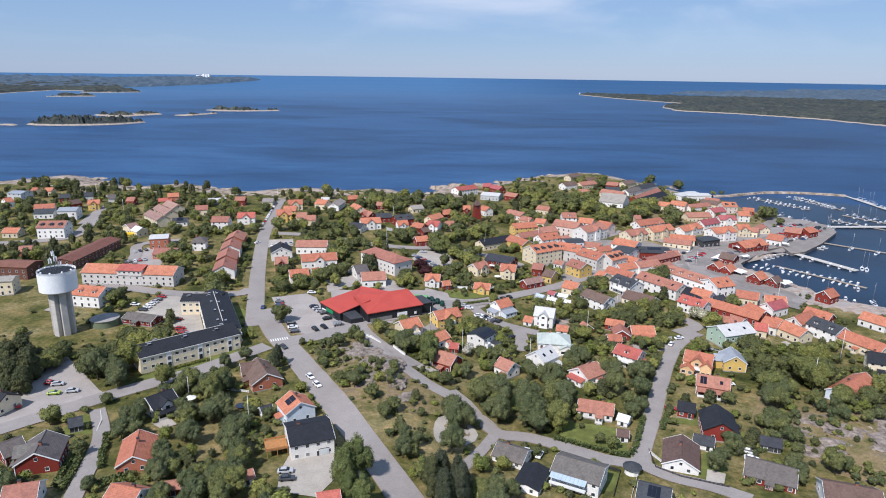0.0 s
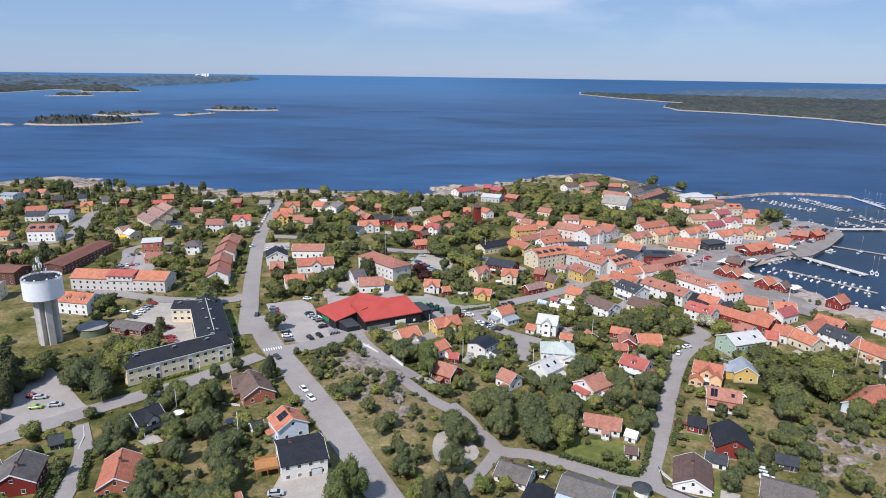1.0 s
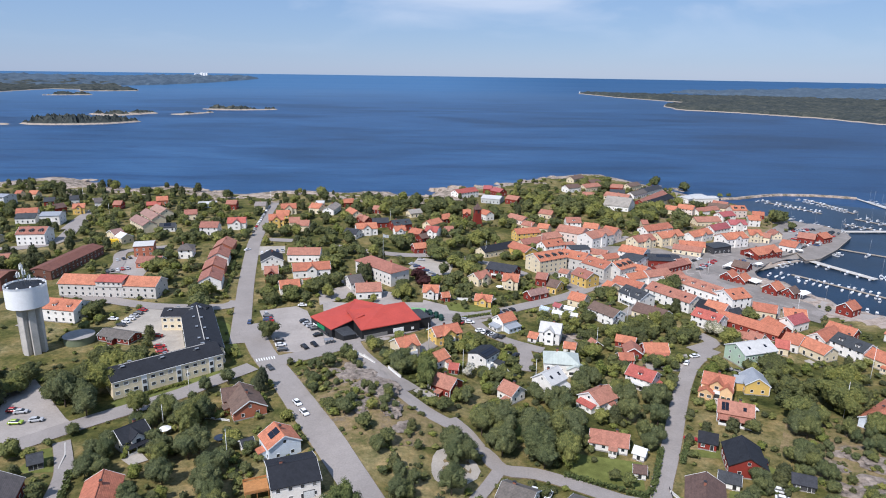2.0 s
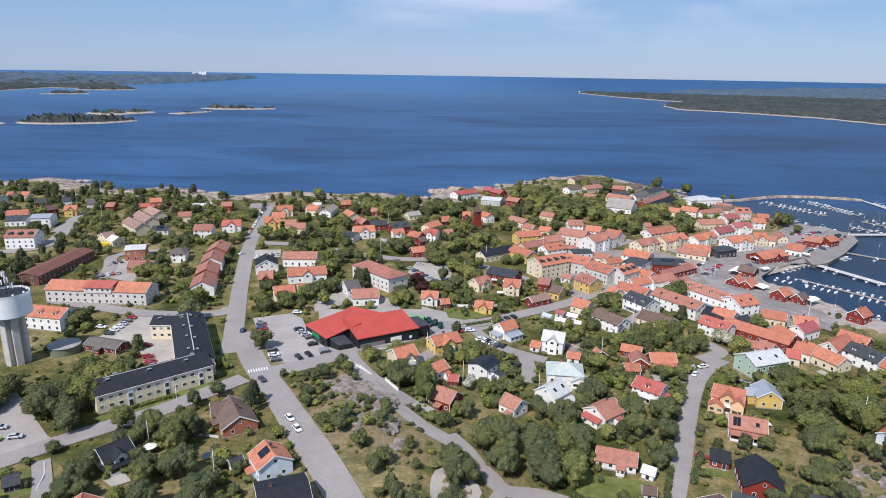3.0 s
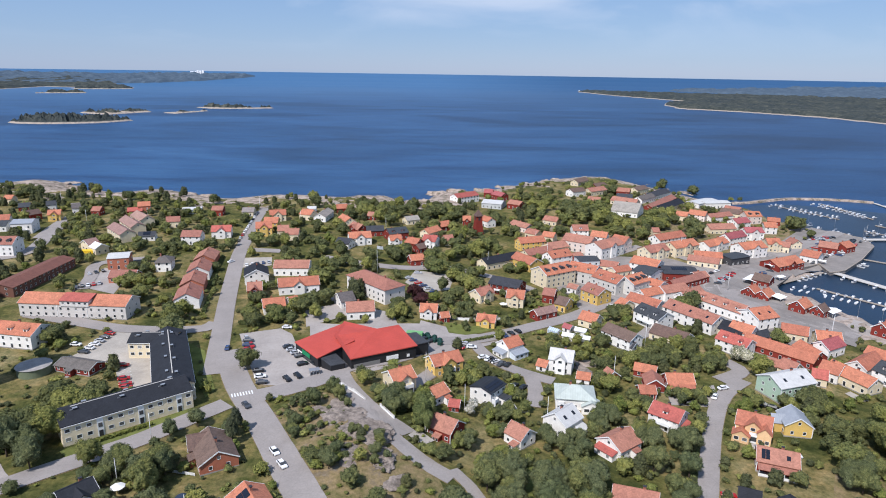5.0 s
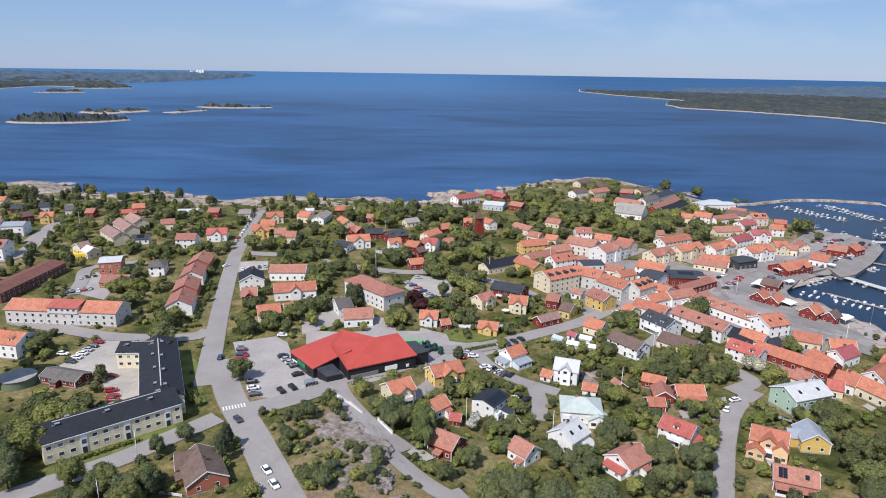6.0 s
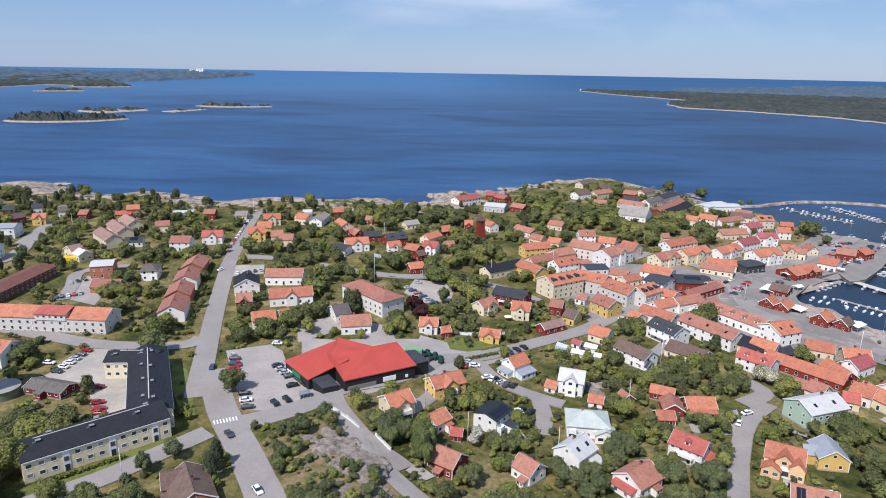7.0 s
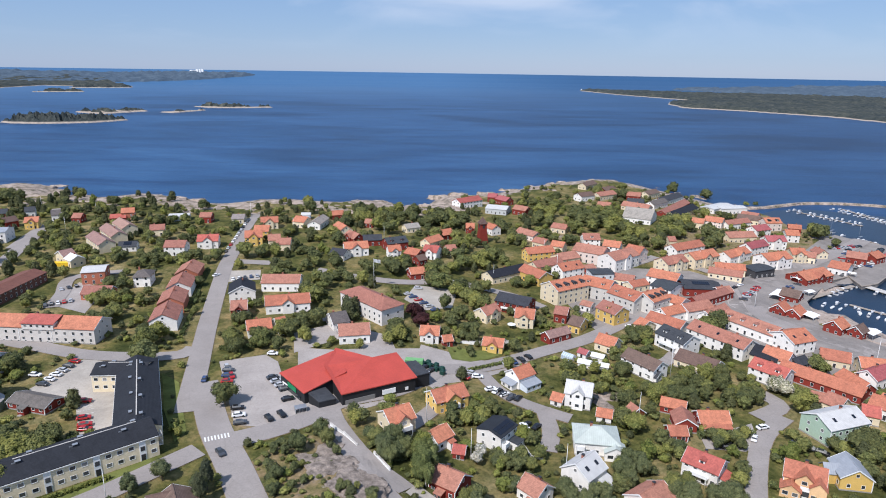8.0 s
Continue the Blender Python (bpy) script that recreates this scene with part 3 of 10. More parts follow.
shore_land("island", "wooded islet ringed by pale rock", [(-957, 1410), (-920, 1389), (-873, 1388), (-822, 1403), (-775, 1432), (-752, 1470), (-735, 1515), (-748, 1530), (-790, 1492), (-830, 1486), (-914, 1476)], 3.2, 17.0, 5.0, cover=-0.75, slope=4.0)
shore_land("island", "bare rocky skerry with low scrub", [(-985, 1730), (-927, 1690), (-880, 1680), (-858, 1740), (-828, 1800), (-835, 1818), (-890, 1820), (-953, 1790)], 4.0, 9.0, 7.0, cover=0.25, slope=2.2)
shore_land("island", "bare rocky skerry with low scrub", [(-788, 1775), (-743, 1752), (-728, 1790), (-700, 1880), (-712, 1890), (-748, 1830), (-775, 1800)], 4.0, 7.0, 6.0, cover=0.35, slope=2.0)
shore_land("island", "long skerry with low wood and pale rock", [(-805, 2035), (-734, 1985), (-653, 1995), (-560, 2055), (-575, 2070), (-660, 2052), (-749, 2062)], 4.5, 12.0, 7.0, cover=0.1, slope=2.6)
shore_land("island", "small wooded islet beside the mainland", [(-1814, 2831), (-1754, 2857), (-1640, 2930), (-1670, 2960), (-1790, 2908)], 7.0, 14.0, 8.0, cover=-0.4, slope=1.6)
shore_land("island", "bare rocky skerry with low scrub", [(-1066.8, 1365.2), (-958.9, 1378), (-965.2, 1409.7), (-1066.8, 1403.3)], 7.0, 1.0, 14.0)
shore_land("island", "low wooded skerries off the mainland", [(-1985, 3384), (-1844, 3430), (-1740, 3560), (-1790, 3620), (-1900, 3520), (-1990, 3450)], 9.0, 12.0, 9.0, cover=-0.3, slope=1.6)

far_plant = thing("power_station", pose(-1755, 4470, 84, 0, 0, 0), "white blocks of a distant power station on the coast", "building")
for dx, w, h in ((-22, 40, 4), (8, 14, 10), (26, 12, 9), (44, 13, 11)):
    bm = bmesh.new()
    box(bm, dx - w / 2, -8, -15, dx + w / 2, 8, h, 0, 0.8)
    part("block", bm, m_tower, far_plant)
light_house = thing("lighthouse", pose(766, 4270, 2, 0, 0, 0), "small white lighthouse on the far point", "lighthouse")
bm = bmesh.new()
tube(bm, 0, 0, 0, 11, 3.2, 2.4)
part("tower", bm, m_tower, light_house)
bm = bmesh.new()
tube(bm, 0, 0, 11, 14, 1.8, 0.3)
part("lantern", bm, m_tin, light_house)


# ---- roads and yards ----
def smooth_line(points, gap=3.0):
    out = []
    for i in range(len(points) - 1):
        p = [Vector(points[min(max(k, 0), len(points) - 1)]) for k in (i - 1, i, i + 1, i + 2)]
        steps = max(2, int((p[2] - p[1]).length / gap))
        for s in range(steps):
            t = s / steps
            out.append(0.5 * (2 * p[1] + (p[2] - p[0]) * t + (2 * p[0] - 5 * p[1] + 4 * p[2] - p[3]) * t * t + (3 * p[1] - p[0] - 3 * p[2] + p[3]) * t ** 3))
    return out + [Vector(points[-1])]


ROAD_LIFT = [0.10]
STREETS, YARDS = [], []


def ribbon(line, width, lift, mats, kerb=0.0):
    bm = bmesh.new()
    rows = []
    for i, p in enumerate(line):
        d = (line[min(i + 1, len(line) - 1)] - line[max(i - 1, 0)]).normalized()
        nrm = Vector((-d.y, d.x))
        row = []
        for k in (-0.5, -0.25, 0.0, 0.25, 0.5):
            q = p + nrm * width * k
            row.append(bm.verts.new((q.x, q.y, float(ground_height(q.x, q.y)) + lift)))
        rows.append(row)
    for a, c in zip(rows, rows[1:]):
        for k in range(4):
            bm.faces.new((a[k + 1], a[k], c[k], c[k + 1]))
    bmesh.ops.recalc_face_normals(bm, faces=bm.faces[:])
    if bm.faces and bm.faces[:][0].normal.z < 0:
        bmesh.ops.reverse_faces(bm, faces=bm.faces[:])
    return bm


def road(width, points):
    line = smooth_line(points)
    STREETS.extend((q.x, q.y, width / 2) for q in line)
    ROAD_LIFT[0] += 0.004
    ob = part("road", ribbon(line, width, ROAD_LIFT[0], None), m_asphalt)
    tagged(ob, "worn light grey asphalt street", "road", kind="structure")
    verge = part("verge", ribbon(line, width + 0.4, 0.085, None), m_heath)
    tagged(verge, "dusty dry-grass verge along the street", "verge", kind="structure")


def lot(kind, points):
    """A yard or car park: an outline filled with small cells that lie on the ground."""
    ROAD_LIFT[0] += 0.004
    if kind not in ("heath", "lawn"):
        YARDS.append(points)
    bm = bmesh.new()
    f = bm.faces.new([bm.verts.new((x, y, 0)) for x, y in points])
    for axis, lo, hi in (((1, 0, 0), min(p[0] for p in points), max(p[0] for p in points)), ((0, 1, 0), min(p[1] for p in points), max(p[1] for p in points))):
        c = lo + 4
        while c < hi:
            bmesh.ops.bisect_plane(bm, geom=bm.verts[:] + bm.edges[:] + bm.faces[:], plane_co=(axis[0] * c, axis[1] * c, 0), plane_no=axis)
            c += 4
    xs, ys = np.array([q.co.x for q in bm.verts]), np.array([q.co.y for q in bm.verts])
    zs = ground_height(xs, ys)
    if kind == "paving":
        for dx, dy in ((4, 0), (-4, 0), (0, 4), (0, -4)):
            zs = np.maximum(zs, ground_height(xs + dx, ys + dy))
    for q, h in zip(bm.verts, zs):
        q.co.z = float(h) + ROAD_LIFT[0] - 0.06
    bm.normal_update()
    if sum(q.normal.z for q in bm.faces) < 0:
        bmesh.ops.reverse_faces(bm, faces=bm.faces[:])
    names = {"lawn": "mown green garden lawn", "heath": "dry brown heath with patches of grass", "asphalt": "grey asphalt car park", "gravel": "pale gravel yard", "paving": "light stone quay paving"}
    kind_name = kind if kind in ("heath", "lawn") else "pavement"
    tagged(part(kind_name, bm, LOTS[kind]), names[kind], kind_name, kind="structure")


lot("lawn", [(97.4, 197.1), (109.4, 186.4), (106.1, 183.2), (92.4, 184.9)])
lot("lawn", [(64.3, 181.8), (67.5, 172), (80.9, 164.9), (89.9, 183.1), (81.7, 182.7), (76.1, 169.9)])
lot("lawn", [(74.7, 204.5), (76.3, 200), (87.7, 199.4), (88.2, 203.6)])
lot("lawn", [(47.2, 170.9), (52.1, 168.6), (47.3, 158.8), (43.3, 158.6)])
lot("lawn", [(-122.9, 174.3), (-112, 175.7), (-117.4, 189.6), (-123.4, 187.4)])
lot("lawn", [(-114.9, 164.3), (-111.2, 169.6), (-106.1, 155.2), (-109.9, 153.6)])
lot("lawn", [(36.8, 190.8), (40, 200), (60, 196), (57.1, 181.5), (41.6, 185.8)])
lot("lawn", [(22, 221.3), (32.9, 222.4), (33.5, 209.5), (21.8, 204.3)])
lot("asphalt", [(-65.6, 321.2), (-49.4, 319.8), (-40, 321.6), (-39.7, 340.7), (-29.5, 336.1), (-25.6, 322.8), (-14.9, 325), (-1.4, 321.8), (13.1, 320.2), (29.8, 329.2), (28.9, 319.8), (12.6, 307.1), (-1.1, 300.4), (-8, 304.5), (-13.9, 309.3), (-23.5, 301), (-60.2, 298.4)])
lot("asphalt", [(-14.2, 301.9), (-1.2, 306.4), (1.6, 299.6), (-7.6, 294.7), (-18.1, 288.4), (-25.3, 277.2), (-32.7, 272.2), (-40.9, 273.2), (-47.3, 265.6), (-51.4, 261.6), (-53.8, 271.4), (-42.2, 280.5)])
lot("heath", [(163.9, 590.6), (223.6, 639.5), (261, 634.4), (296.6, 616.6), (251.6, 523.3), (216.3, 483.9), (177.5, 453.5), (136.2, 462.6), (128.1, 496)])
lot("heath", [(45.8, 544.6), (80.6, 553.8), (99.3, 520.9), (128.1, 496), (114.9, 461.2), (79.8, 459.1), (56.2, 427.3), (40.5, 447.4)])
lot("paving", [(210.4, 444.8), (264, 524.3), (305.2, 539.9), (244.2, 456.8), (209.6, 430.9)])
lot("paving", [(176.2, 374.6), (184.9, 366), (193.9, 351.6), (192.1, 336.6), (183.4, 323.7), (165.8, 355.3)])
lot("heath", [(-60.9, 239.5), (-55.8, 248.4), (-47.5, 257.1), (-38.1, 253), (-19.5, 227.5), (-4.5, 213.1), (0.8, 197.7), (-14.5, 193.5), (-30.8, 190.9), (-47.4, 214.9)])
lot("heath", [(117.8, 223.7), (138.4, 224.8), (151.3, 202.6), (142.6, 180.1), (126.5, 163.1), (111.4, 173.2), (109.5, 183.1), (106.3, 204.6)])
lot("paving", [(160.5, 436.8), (181.8, 451.5), (213.2, 477.5), (259.8, 516.7), (305, 546.3), (233.7, 462.6), (187.9, 408.9), (176.2, 374.6), (194.2, 339.8), (181.4, 320.6), (158.6, 341.9), (141.9, 359.4), (146, 381)])
lot("paving", [(53.4, 408), (79.8, 459.1), (103, 455.3), (139.7, 452.6), (156.1, 434.1), (146, 381), (157.4, 354), (171.7, 327.1), (152.1, 317.1), (134, 326.3), (112.8, 351.2), (88.2, 373.6), (65.1, 354.7)])
lot("lawn", [(-117.5, 216), (-88, 243.5), (-84.5, 241), (-102.9, 222), (-113, 212.5)])
lot("lawn", [(-110.6, 295.4), (-101.3, 288.6), (-85.3, 256.4), (-86.4, 250.4), (-98.1, 269)])
lot("asphalt", [(-93, 306.4), (-76.9, 313.6), (-70.3, 307.7), (-65.3, 295.9), (-53.4, 285.6), (-41.5, 282), (-40.2, 274.8), (-54, 267.9), (-67.1, 256), (-72.9, 263.4)])
lot("heath", [(-85.6, 283.8), (-75.5, 263.3), (-70.7, 255.8), (-61.5, 256.2), (-62.7, 260.2), (-71.6, 261.1), (-82.4, 284)])
lot("heath", [(-60.6, 258.2), (-47.1, 270.7), (-47.2, 273), (-61.3, 261.6)])
lot("asphalt", [(-15.4, 328.8), (-2.2, 324), (4.7, 307.8), (-8, 290.7), (-15.7, 297.8), (-16.6, 312.2)])
lot("gravel", [(-151.5, 280.3), (-145.9, 305.9), (-130.4, 302.8), (-109.2, 259.2), (-117.5, 252.8), (-132, 275.2), (-147, 276.4)])
lot("asphalt", [(-176.5, 218.4), (-164.3, 226.6), (-153.6, 231.4), (-126.5, 205.2), (-121.3, 201.2), (-135.8, 183), (-145, 175)])
lot("gravel", [(-47.6, 156.7), (-47.3, 166.1), (-32.8, 168.1), (-29.5, 163.6), (-31.6, 153.2), (-34.6, 145.2), (-45.7, 147.2)])
lot("asphalt", [(149.2, 428.7), (174.5, 435), (160.4, 400.3), (146, 381), (141.1, 396.5)])
lot("gravel", [(-22.8, 403.5), (-0.1, 402.2), (-2.8, 376.2), (-16.3, 368.1), (-27, 381.5)])
lot("asphalt", [(-194.4, 362.2), (-199.8, 395.2), (-180.7, 387.8), (-172.5, 352.6)])
lot("asphalt", [(-71, 335.7), (-53.9, 349.7), (-50.4, 330.8), (-66, 315.8)])
lot("paving", [(229.9, 447.6), (298.2, 529.5), (306.6, 526.1), (271.7, 478.5), (256.9, 461.3)])
lot("gravel", [(-131.3, 418.1), (-111, 421.4), (-107, 405.9), (-123.5, 400.3)])
lot("asphalt", [(80.7, 268.5), (101.6, 278.3), (98.3, 264.4), (92.3, 260.9), (80.1, 261.9)])
lot("gravel", [(1 + 7.4 * math.cos(a * 0.449) + 1.2 * math.cos(a * 0.9), 187 + 9.4 * math.sin(a * 0.449)) for a in range(14)])
lot("heath", [(2.4 + 4.6 * math.cos(a * 0.524), 187.4 + 6.2 * math.sin(a * 0.524)) for a in range(12)])
lot("lawn", [(-4.7, 330.1), (8.1, 329.2), (20.6, 332.8), (30.3, 337.2), (20.3, 329.3), (12.7, 322.0), (5.5, 317.7), (-2.1, 317.9)])
road(9.8, [(-8.9, 143.6), (-27.3, 176.5), (-44.8, 205.6), (-62.6, 236.2), (-77.9, 260.3), (-92.3, 288.9)])
road(8.4, [(-90, 267.9), (-99.4, 301.1), (-114.1, 352.8), (-131, 418.1), (-137.9, 454.1)])
road(6.9, [(-137.9, 454.1), (-145.9, 496.8), (-152.1, 534.8), (-154.9, 557.4)])
road(9.2, [(-73.1, 250.3), (-60.3, 257.2), (-48.9, 266.2), (-40.7, 277.1), (-22.1, 287.7), (-7.5, 306.9)])
road(8.2, [(-7.5, 306.9), (9.8, 314.2), (35, 332), (57, 346.6), (74.9, 363.4), (87.8, 377.3)])
road(6.0, [(-42.8, 273.1), (-37.7, 260.9), (-25.7, 240.4), (-13.4, 228.9)])
road(6.0, [(-40, 261.4), (-21.9, 229.8), (-9, 216.4), (0.6, 210.4)])
road(5.8, [(1.7, 201.5), (10.6, 197.5), (16, 189.2), (26.2, 188.3), (37.5, 183.2), (50.4, 176), (58.7, 174.2)])
road(3.9, [(16, 190.3), (10, 176.8), (1.3, 160.3)])
road(6.0, [(115.2, 282.8), (101.5, 268.9), (88.7, 245.2), (72, 205.5), (61.6, 181.7), (59.7, 171.6)])
road(5.8, [(58.9, 174.8), (66.8, 167.2), (76.7, 162.6), (85.4, 156.5)])
road(8.0, [(-145.4, 173.1), (-136.5, 184.1), (-118.6, 202.9), (-102.2, 217.6), (-96, 223.6), (-86.5, 235.5), (-77.5, 246.5)])
road(4.9, [(-119.5, 191.4), (-109, 175.1), (-103, 158.5), (-97.7, 140)])
road(8.0, [(-196.5, 323.2), (-173, 316.6), (-147.9, 309.4), (-124.9, 308.7), (-110.3, 311.6), (-107.5, 318.8)])
road(7.5, [(-136.6, 435.9), (-122.3, 434.7), (-108.7, 433.6)])
road(7.5, [(-80.1, 423.5), (-52.8, 412.1), (-27.6, 407), (-3.3, 414.7), (15.3, 410.6)])
road(6.9, [(15.3, 410.6), (30, 402), (43.1, 386)])
road(9.2, [(87.8, 377.3), (98.3, 389.6)])
road(11.5, [(149.2, 428.7), (176.4, 443.2), (208.8, 468.5), (247.8, 501.7), (276.5, 525.3), (323.8, 572)])
road(10.3, [(164.8, 420.3), (152.1, 385.2), (158.9, 367.5), (168.6, 355.9), (180.1, 344.7), (189.9, 333.3)])
road(6.9, [(-273.9, 451.1), (-284.8, 489.6), (-295, 534.7), (-314.3, 562.8)])
road(9.2, [(-304.6, 396), (-279.4, 403.3), (-261.7, 418.4), (-269.9, 454.1), (-286.3, 499.5)])
road(6.9, [(-182.3, 414.7), (-206.7, 401.9), (-198.4, 378), (-192.1, 358.6)])
road(6.9, [(105.2, 282.2), (117.1, 290.6), (114.2, 300.2)])
road(6.3, [(9.1, 309), (15.1, 296.5), (22.9, 288.5), (35, 280.5), (39.5, 278.1)])
road(5.8, [(30.6, 285.3), (31.5, 269.4), (29, 257.8)])
road(5.8, [(-24.4, 255.2), (-14.1, 265.5), (-0.5, 291.4)])
road(6.9, [(-49.1, 337), (-53.9, 349.7), (-65.5, 355.9), (-78.6, 366)])
road(5.8, [(95.9, 338), (87.4, 326.3), (78.7, 320.6)])
road(6.9, [(95.4, 451.7), (117.3, 469.9), (126.8, 478.3)])
road(6.9, [(140.1, 329.4), (137.5, 314.8), (143.1, 304.8), (152.3, 298.7)])
road(6.9, [(139.7, 462.9), (150.1, 453.3), (158.1, 439.1)])
road(4.0, [(0.5, 214.6), (3.1, 211.3), (5.9, 207.6), (9.6, 199.9)])


# ---- houses ----
def framed(name, x0, z0, x1, z1, border, deep, mats):
    """One plate whose front is inset into a frame round a recessed panel."""
    bm = bmesh.new()
    box(bm, x0, -0.08, z0, x1, 0.02, z1)
    bm.normal_update()
    face = min(bm.faces, key=lambda f: f.calc_center_median().y)
    bmesh.ops.inset_region(bm, faces=[face], thickness=border, depth=0)
    for q in face.verts:
        q.co.y += deep
    face.material_index = 1
    return mesh_of(name, bm, mats)


WINDOW_FAR = framed("window", -0.5, -0.5, 0.5, 0.5, 0.08, 0.04, [m_trim, m_glass])
WINDOW = framed("window", -0.5, -0.5, 0.5, 0.5, 0.1, 0.05, [m_trim, m_trim])
bm = bmesh.new()
box(bm, -0.4, -0.05, -0.4, 0.4, -0.02, 0.4)
PANE = mesh_of("pane", bm, m_glass)
DOOR = framed("door", -0.5, 0, 0.5, 1, 0.1, 0.03, [m_trim, m_tin])


def add_window(parent, m, w, h, near):
    s = Matrix.Diagonal((w, 1, h, 1))
    if near:
        f = part("window", WINDOW, None, parent, "", m @ s)
        part("pane", PANE, None, f)
    else:
        part("window", WINDOW_FAR, None, parent, "", m @ s)


def gable_roof(bm, L, W, eave, rise, over=0.35, thick=0.22, mat=0):
    """Two slabs that meet at the ridge."""
    k = rise / (W / 2)
    y, z = W / 2 + over, eave - over * k
    prism(bm, [(-y, z), (0, eave + rise), (y, z), (y, z + thick), (0, eave + rise + thick * 1.15), (-y, z + thick)], -L / 2 - over, L / 2 + over, mat)


FOOTPRINTS = [(-157, 266, 0, 14, 14), (-169, 255.5, 0, 12, 12)]


def house(x, y, turn, L, W, eave, rise, wall, roof, flags="", base=None, label="", category="house"):
    """A house with its ridge along local x. flags: c chimney, g front gable, d dormers, h hipped, s solar panels, b balcony, r end of a row."""
    near = y < 273
    FOOTPRINTS.append((x, y, turn, L, W))
    z = base if base is not None else float(min(land(x + dx, y + dy) for dx, dy in ((0, 0), (L / 4, 0), (-L / 4, 0), (0, W / 3), (0, -W / 3))))
    m = pose(x, y, z, 0, 0, turn)
    storeys = max(1, round((eave - 0.4) / 2.75))
    kind = "shed" if L * W < 34 else category
    words = label or f"{WALLS[wall][1]} {'one' if storeys == 1 else 'two' if storeys == 2 else 'three'}-storey {kind} with {ROOFS[roof][1]} roof"
    h = thing(kind, m, words, kind)
    wm, rm = WALL_MAT[wall], ROOF_MAT[roof]
    bm = bmesh.new()
    hip = "h" in flags
    if hip:
        box(bm, -L / 2, -W / 2, -1.2, L / 2, W / 2, eave)
    else:
        prism(bm, [(-W / 2, -1.2), (W / 2, -1.2), (W / 2, eave), (0, eave + rise), (-W / 2, eave)], -L / 2, L / 2)
    part("wall", bm, wm, h)
    if y < 330:
        bm = bmesh.new()
        box(bm, -L / 2 - 0.06, -W / 2 - 0.06, -1.5, L / 2 + 0.06, W / 2 + 0.06, 0.45)
        part("foundation", bm, m_stone, h)
    bm = bmesh.new()
    if hip:
        o, r = 0.5, max(0.1, L / 2 - W * 0.5)
        lo = [bm.verts.new(p) for p in ((-L / 2 - o, -W / 2 - o, eave - 0.15), (L / 2 + o, -W / 2 - o, eave - 0.15), (L / 2 + o, W / 2 + o, eave - 0.15), (-L / 2 - o, W / 2 + o, eave - 0.15))]
        up = [bm.verts.new((q.co.x, q.co.y, eave + 0.05)) for q in lo]
        a, c = bm.verts.new((-r, 0, eave + rise)), bm.verts.new((r, 0, eave + rise))
        bm.faces.new(lo[::-1])
        for i in range(4):
            bm.faces.new((lo[i], lo[(i + 1) % 4], up[(i + 1) % 4], up[i]))
        bm.faces.new((up[0], up[1], c, a)), bm.faces.new((up[1], up[2], c)), bm.faces.new((up[2], up[3], a, c)), bm.faces.new((up[3], up[0], a))
    else:
        gable_roof(bm, L, W, eave, rise)
        if rise > 0.15 * W:
            prism(bm, [(-0.2, eave + rise + 0.12), (0.2, eave + rise + 0.12), (0.1, eave + rise + 0.36), (-0.1, eave + rise + 0.36)], -L / 2 - 0.4, L / 2 + 0.4)
    roof_ob = part("roof", bm, rm, h)
    k = rise / (W / 2)
    if not hip and rise > 0.15 * W:
        for sx in (-1, 1):
            if "r" in flags or y > 430 or (not near and sx * math.sin(radians(turn)) > 0.35):
                continue
            bm = bmesh.new()
            x0 = sx * (L / 2 + 0.36)
            xa, xb = min(x0, x0 + sx * 0.06), max(x0, x0 + sx * 0.06)
            o = W / 2 + 0.4
            prism(bm, [(-o, eave - 0.4 * k - 0.08), (0, eave + rise - 0.08), (o, eave - 0.4 * k - 0.08), (o, eave - 0.4 * k + 0.3), (0, eave + rise + 0.33), (-o, eave - 0.4 * k + 0.3)], xa, xb)
            part("bargeboard", bm, m_trim if roof not in ("black", "slate") or wall == "white" else m_tin, h)
    if near and wall in ("falu", "yellow", "peach", "green") and L * W > 34:
        for sx in (-1, 1):
            bm = bmesh.new()
            yb = (-1 if math.cos(radians(turn)) >= 0 else 1) * W / 2
            box(bm, sx * L / 2 - 0.12, yb - 0.12, 0.4, sx * L / 2 + 0.12, yb + 0.12, eave - 0.05)
            part("corner_board", bm, m_trim, h)
    # windows, each storey, on the four sides
    front = -1 if math.cos(radians(turn)) >= 0 else 1
    for s in range(storeys):
        zc = 1.75 + 2.75 * s
        if zc > eave - 0.5:
            break
        cols = max(1, round(L / (2.9 if near else 3.7)))
        for side in (-1, 1):
            if side != front and not near:
                continue
            for i in range(cols):
                wx = (i + 0.5) / cols * L - L / 2
                mm = pose(wx, side * W / 2, zc, 0, 0, 0 if side < 0 else 180)
                if s == 0 and i == cols // 2 and side == front:
                    part("door", DOOR, None, h, "", pose(wx, side * W / 2, 0.1, 0, 0, 0 if side < 0 else 180) @ Matrix.Diagonal((1.15, 1, 2.25, 1)))
                else:
                    add_window(h, mm, 1.12 if not near else 1.25, 1.4 if not near else 1.25, near)
        for side in (-1, 1):
            facing = -x * side * math.cos(radians(turn)) - (y - 40) * side * math.sin(radians(turn))
            if "r" in flags or (facing < 0 and not near):
                continue
            for i in range(2 if W > 6 else 1):
                wy = (i - 0.5) * W * 0.45 if W > 6 else 0
                add_window(h, pose(side * L / 2, wy, zc, 0, 0, 90 * side), 1.1, 1.25, near)
    if not hip and rise > 2.2:
        for side in (-1, 1):
            if not near and -x * side * math.cos(radians(turn)) - (y - 40) * side * math.sin(radians(turn)) < 0:
                continue
            add_window(h, pose(side * L / 2, 0, eave + rise * 0.36, 0, 0, 90 * side), 0.95, 1.05, False)
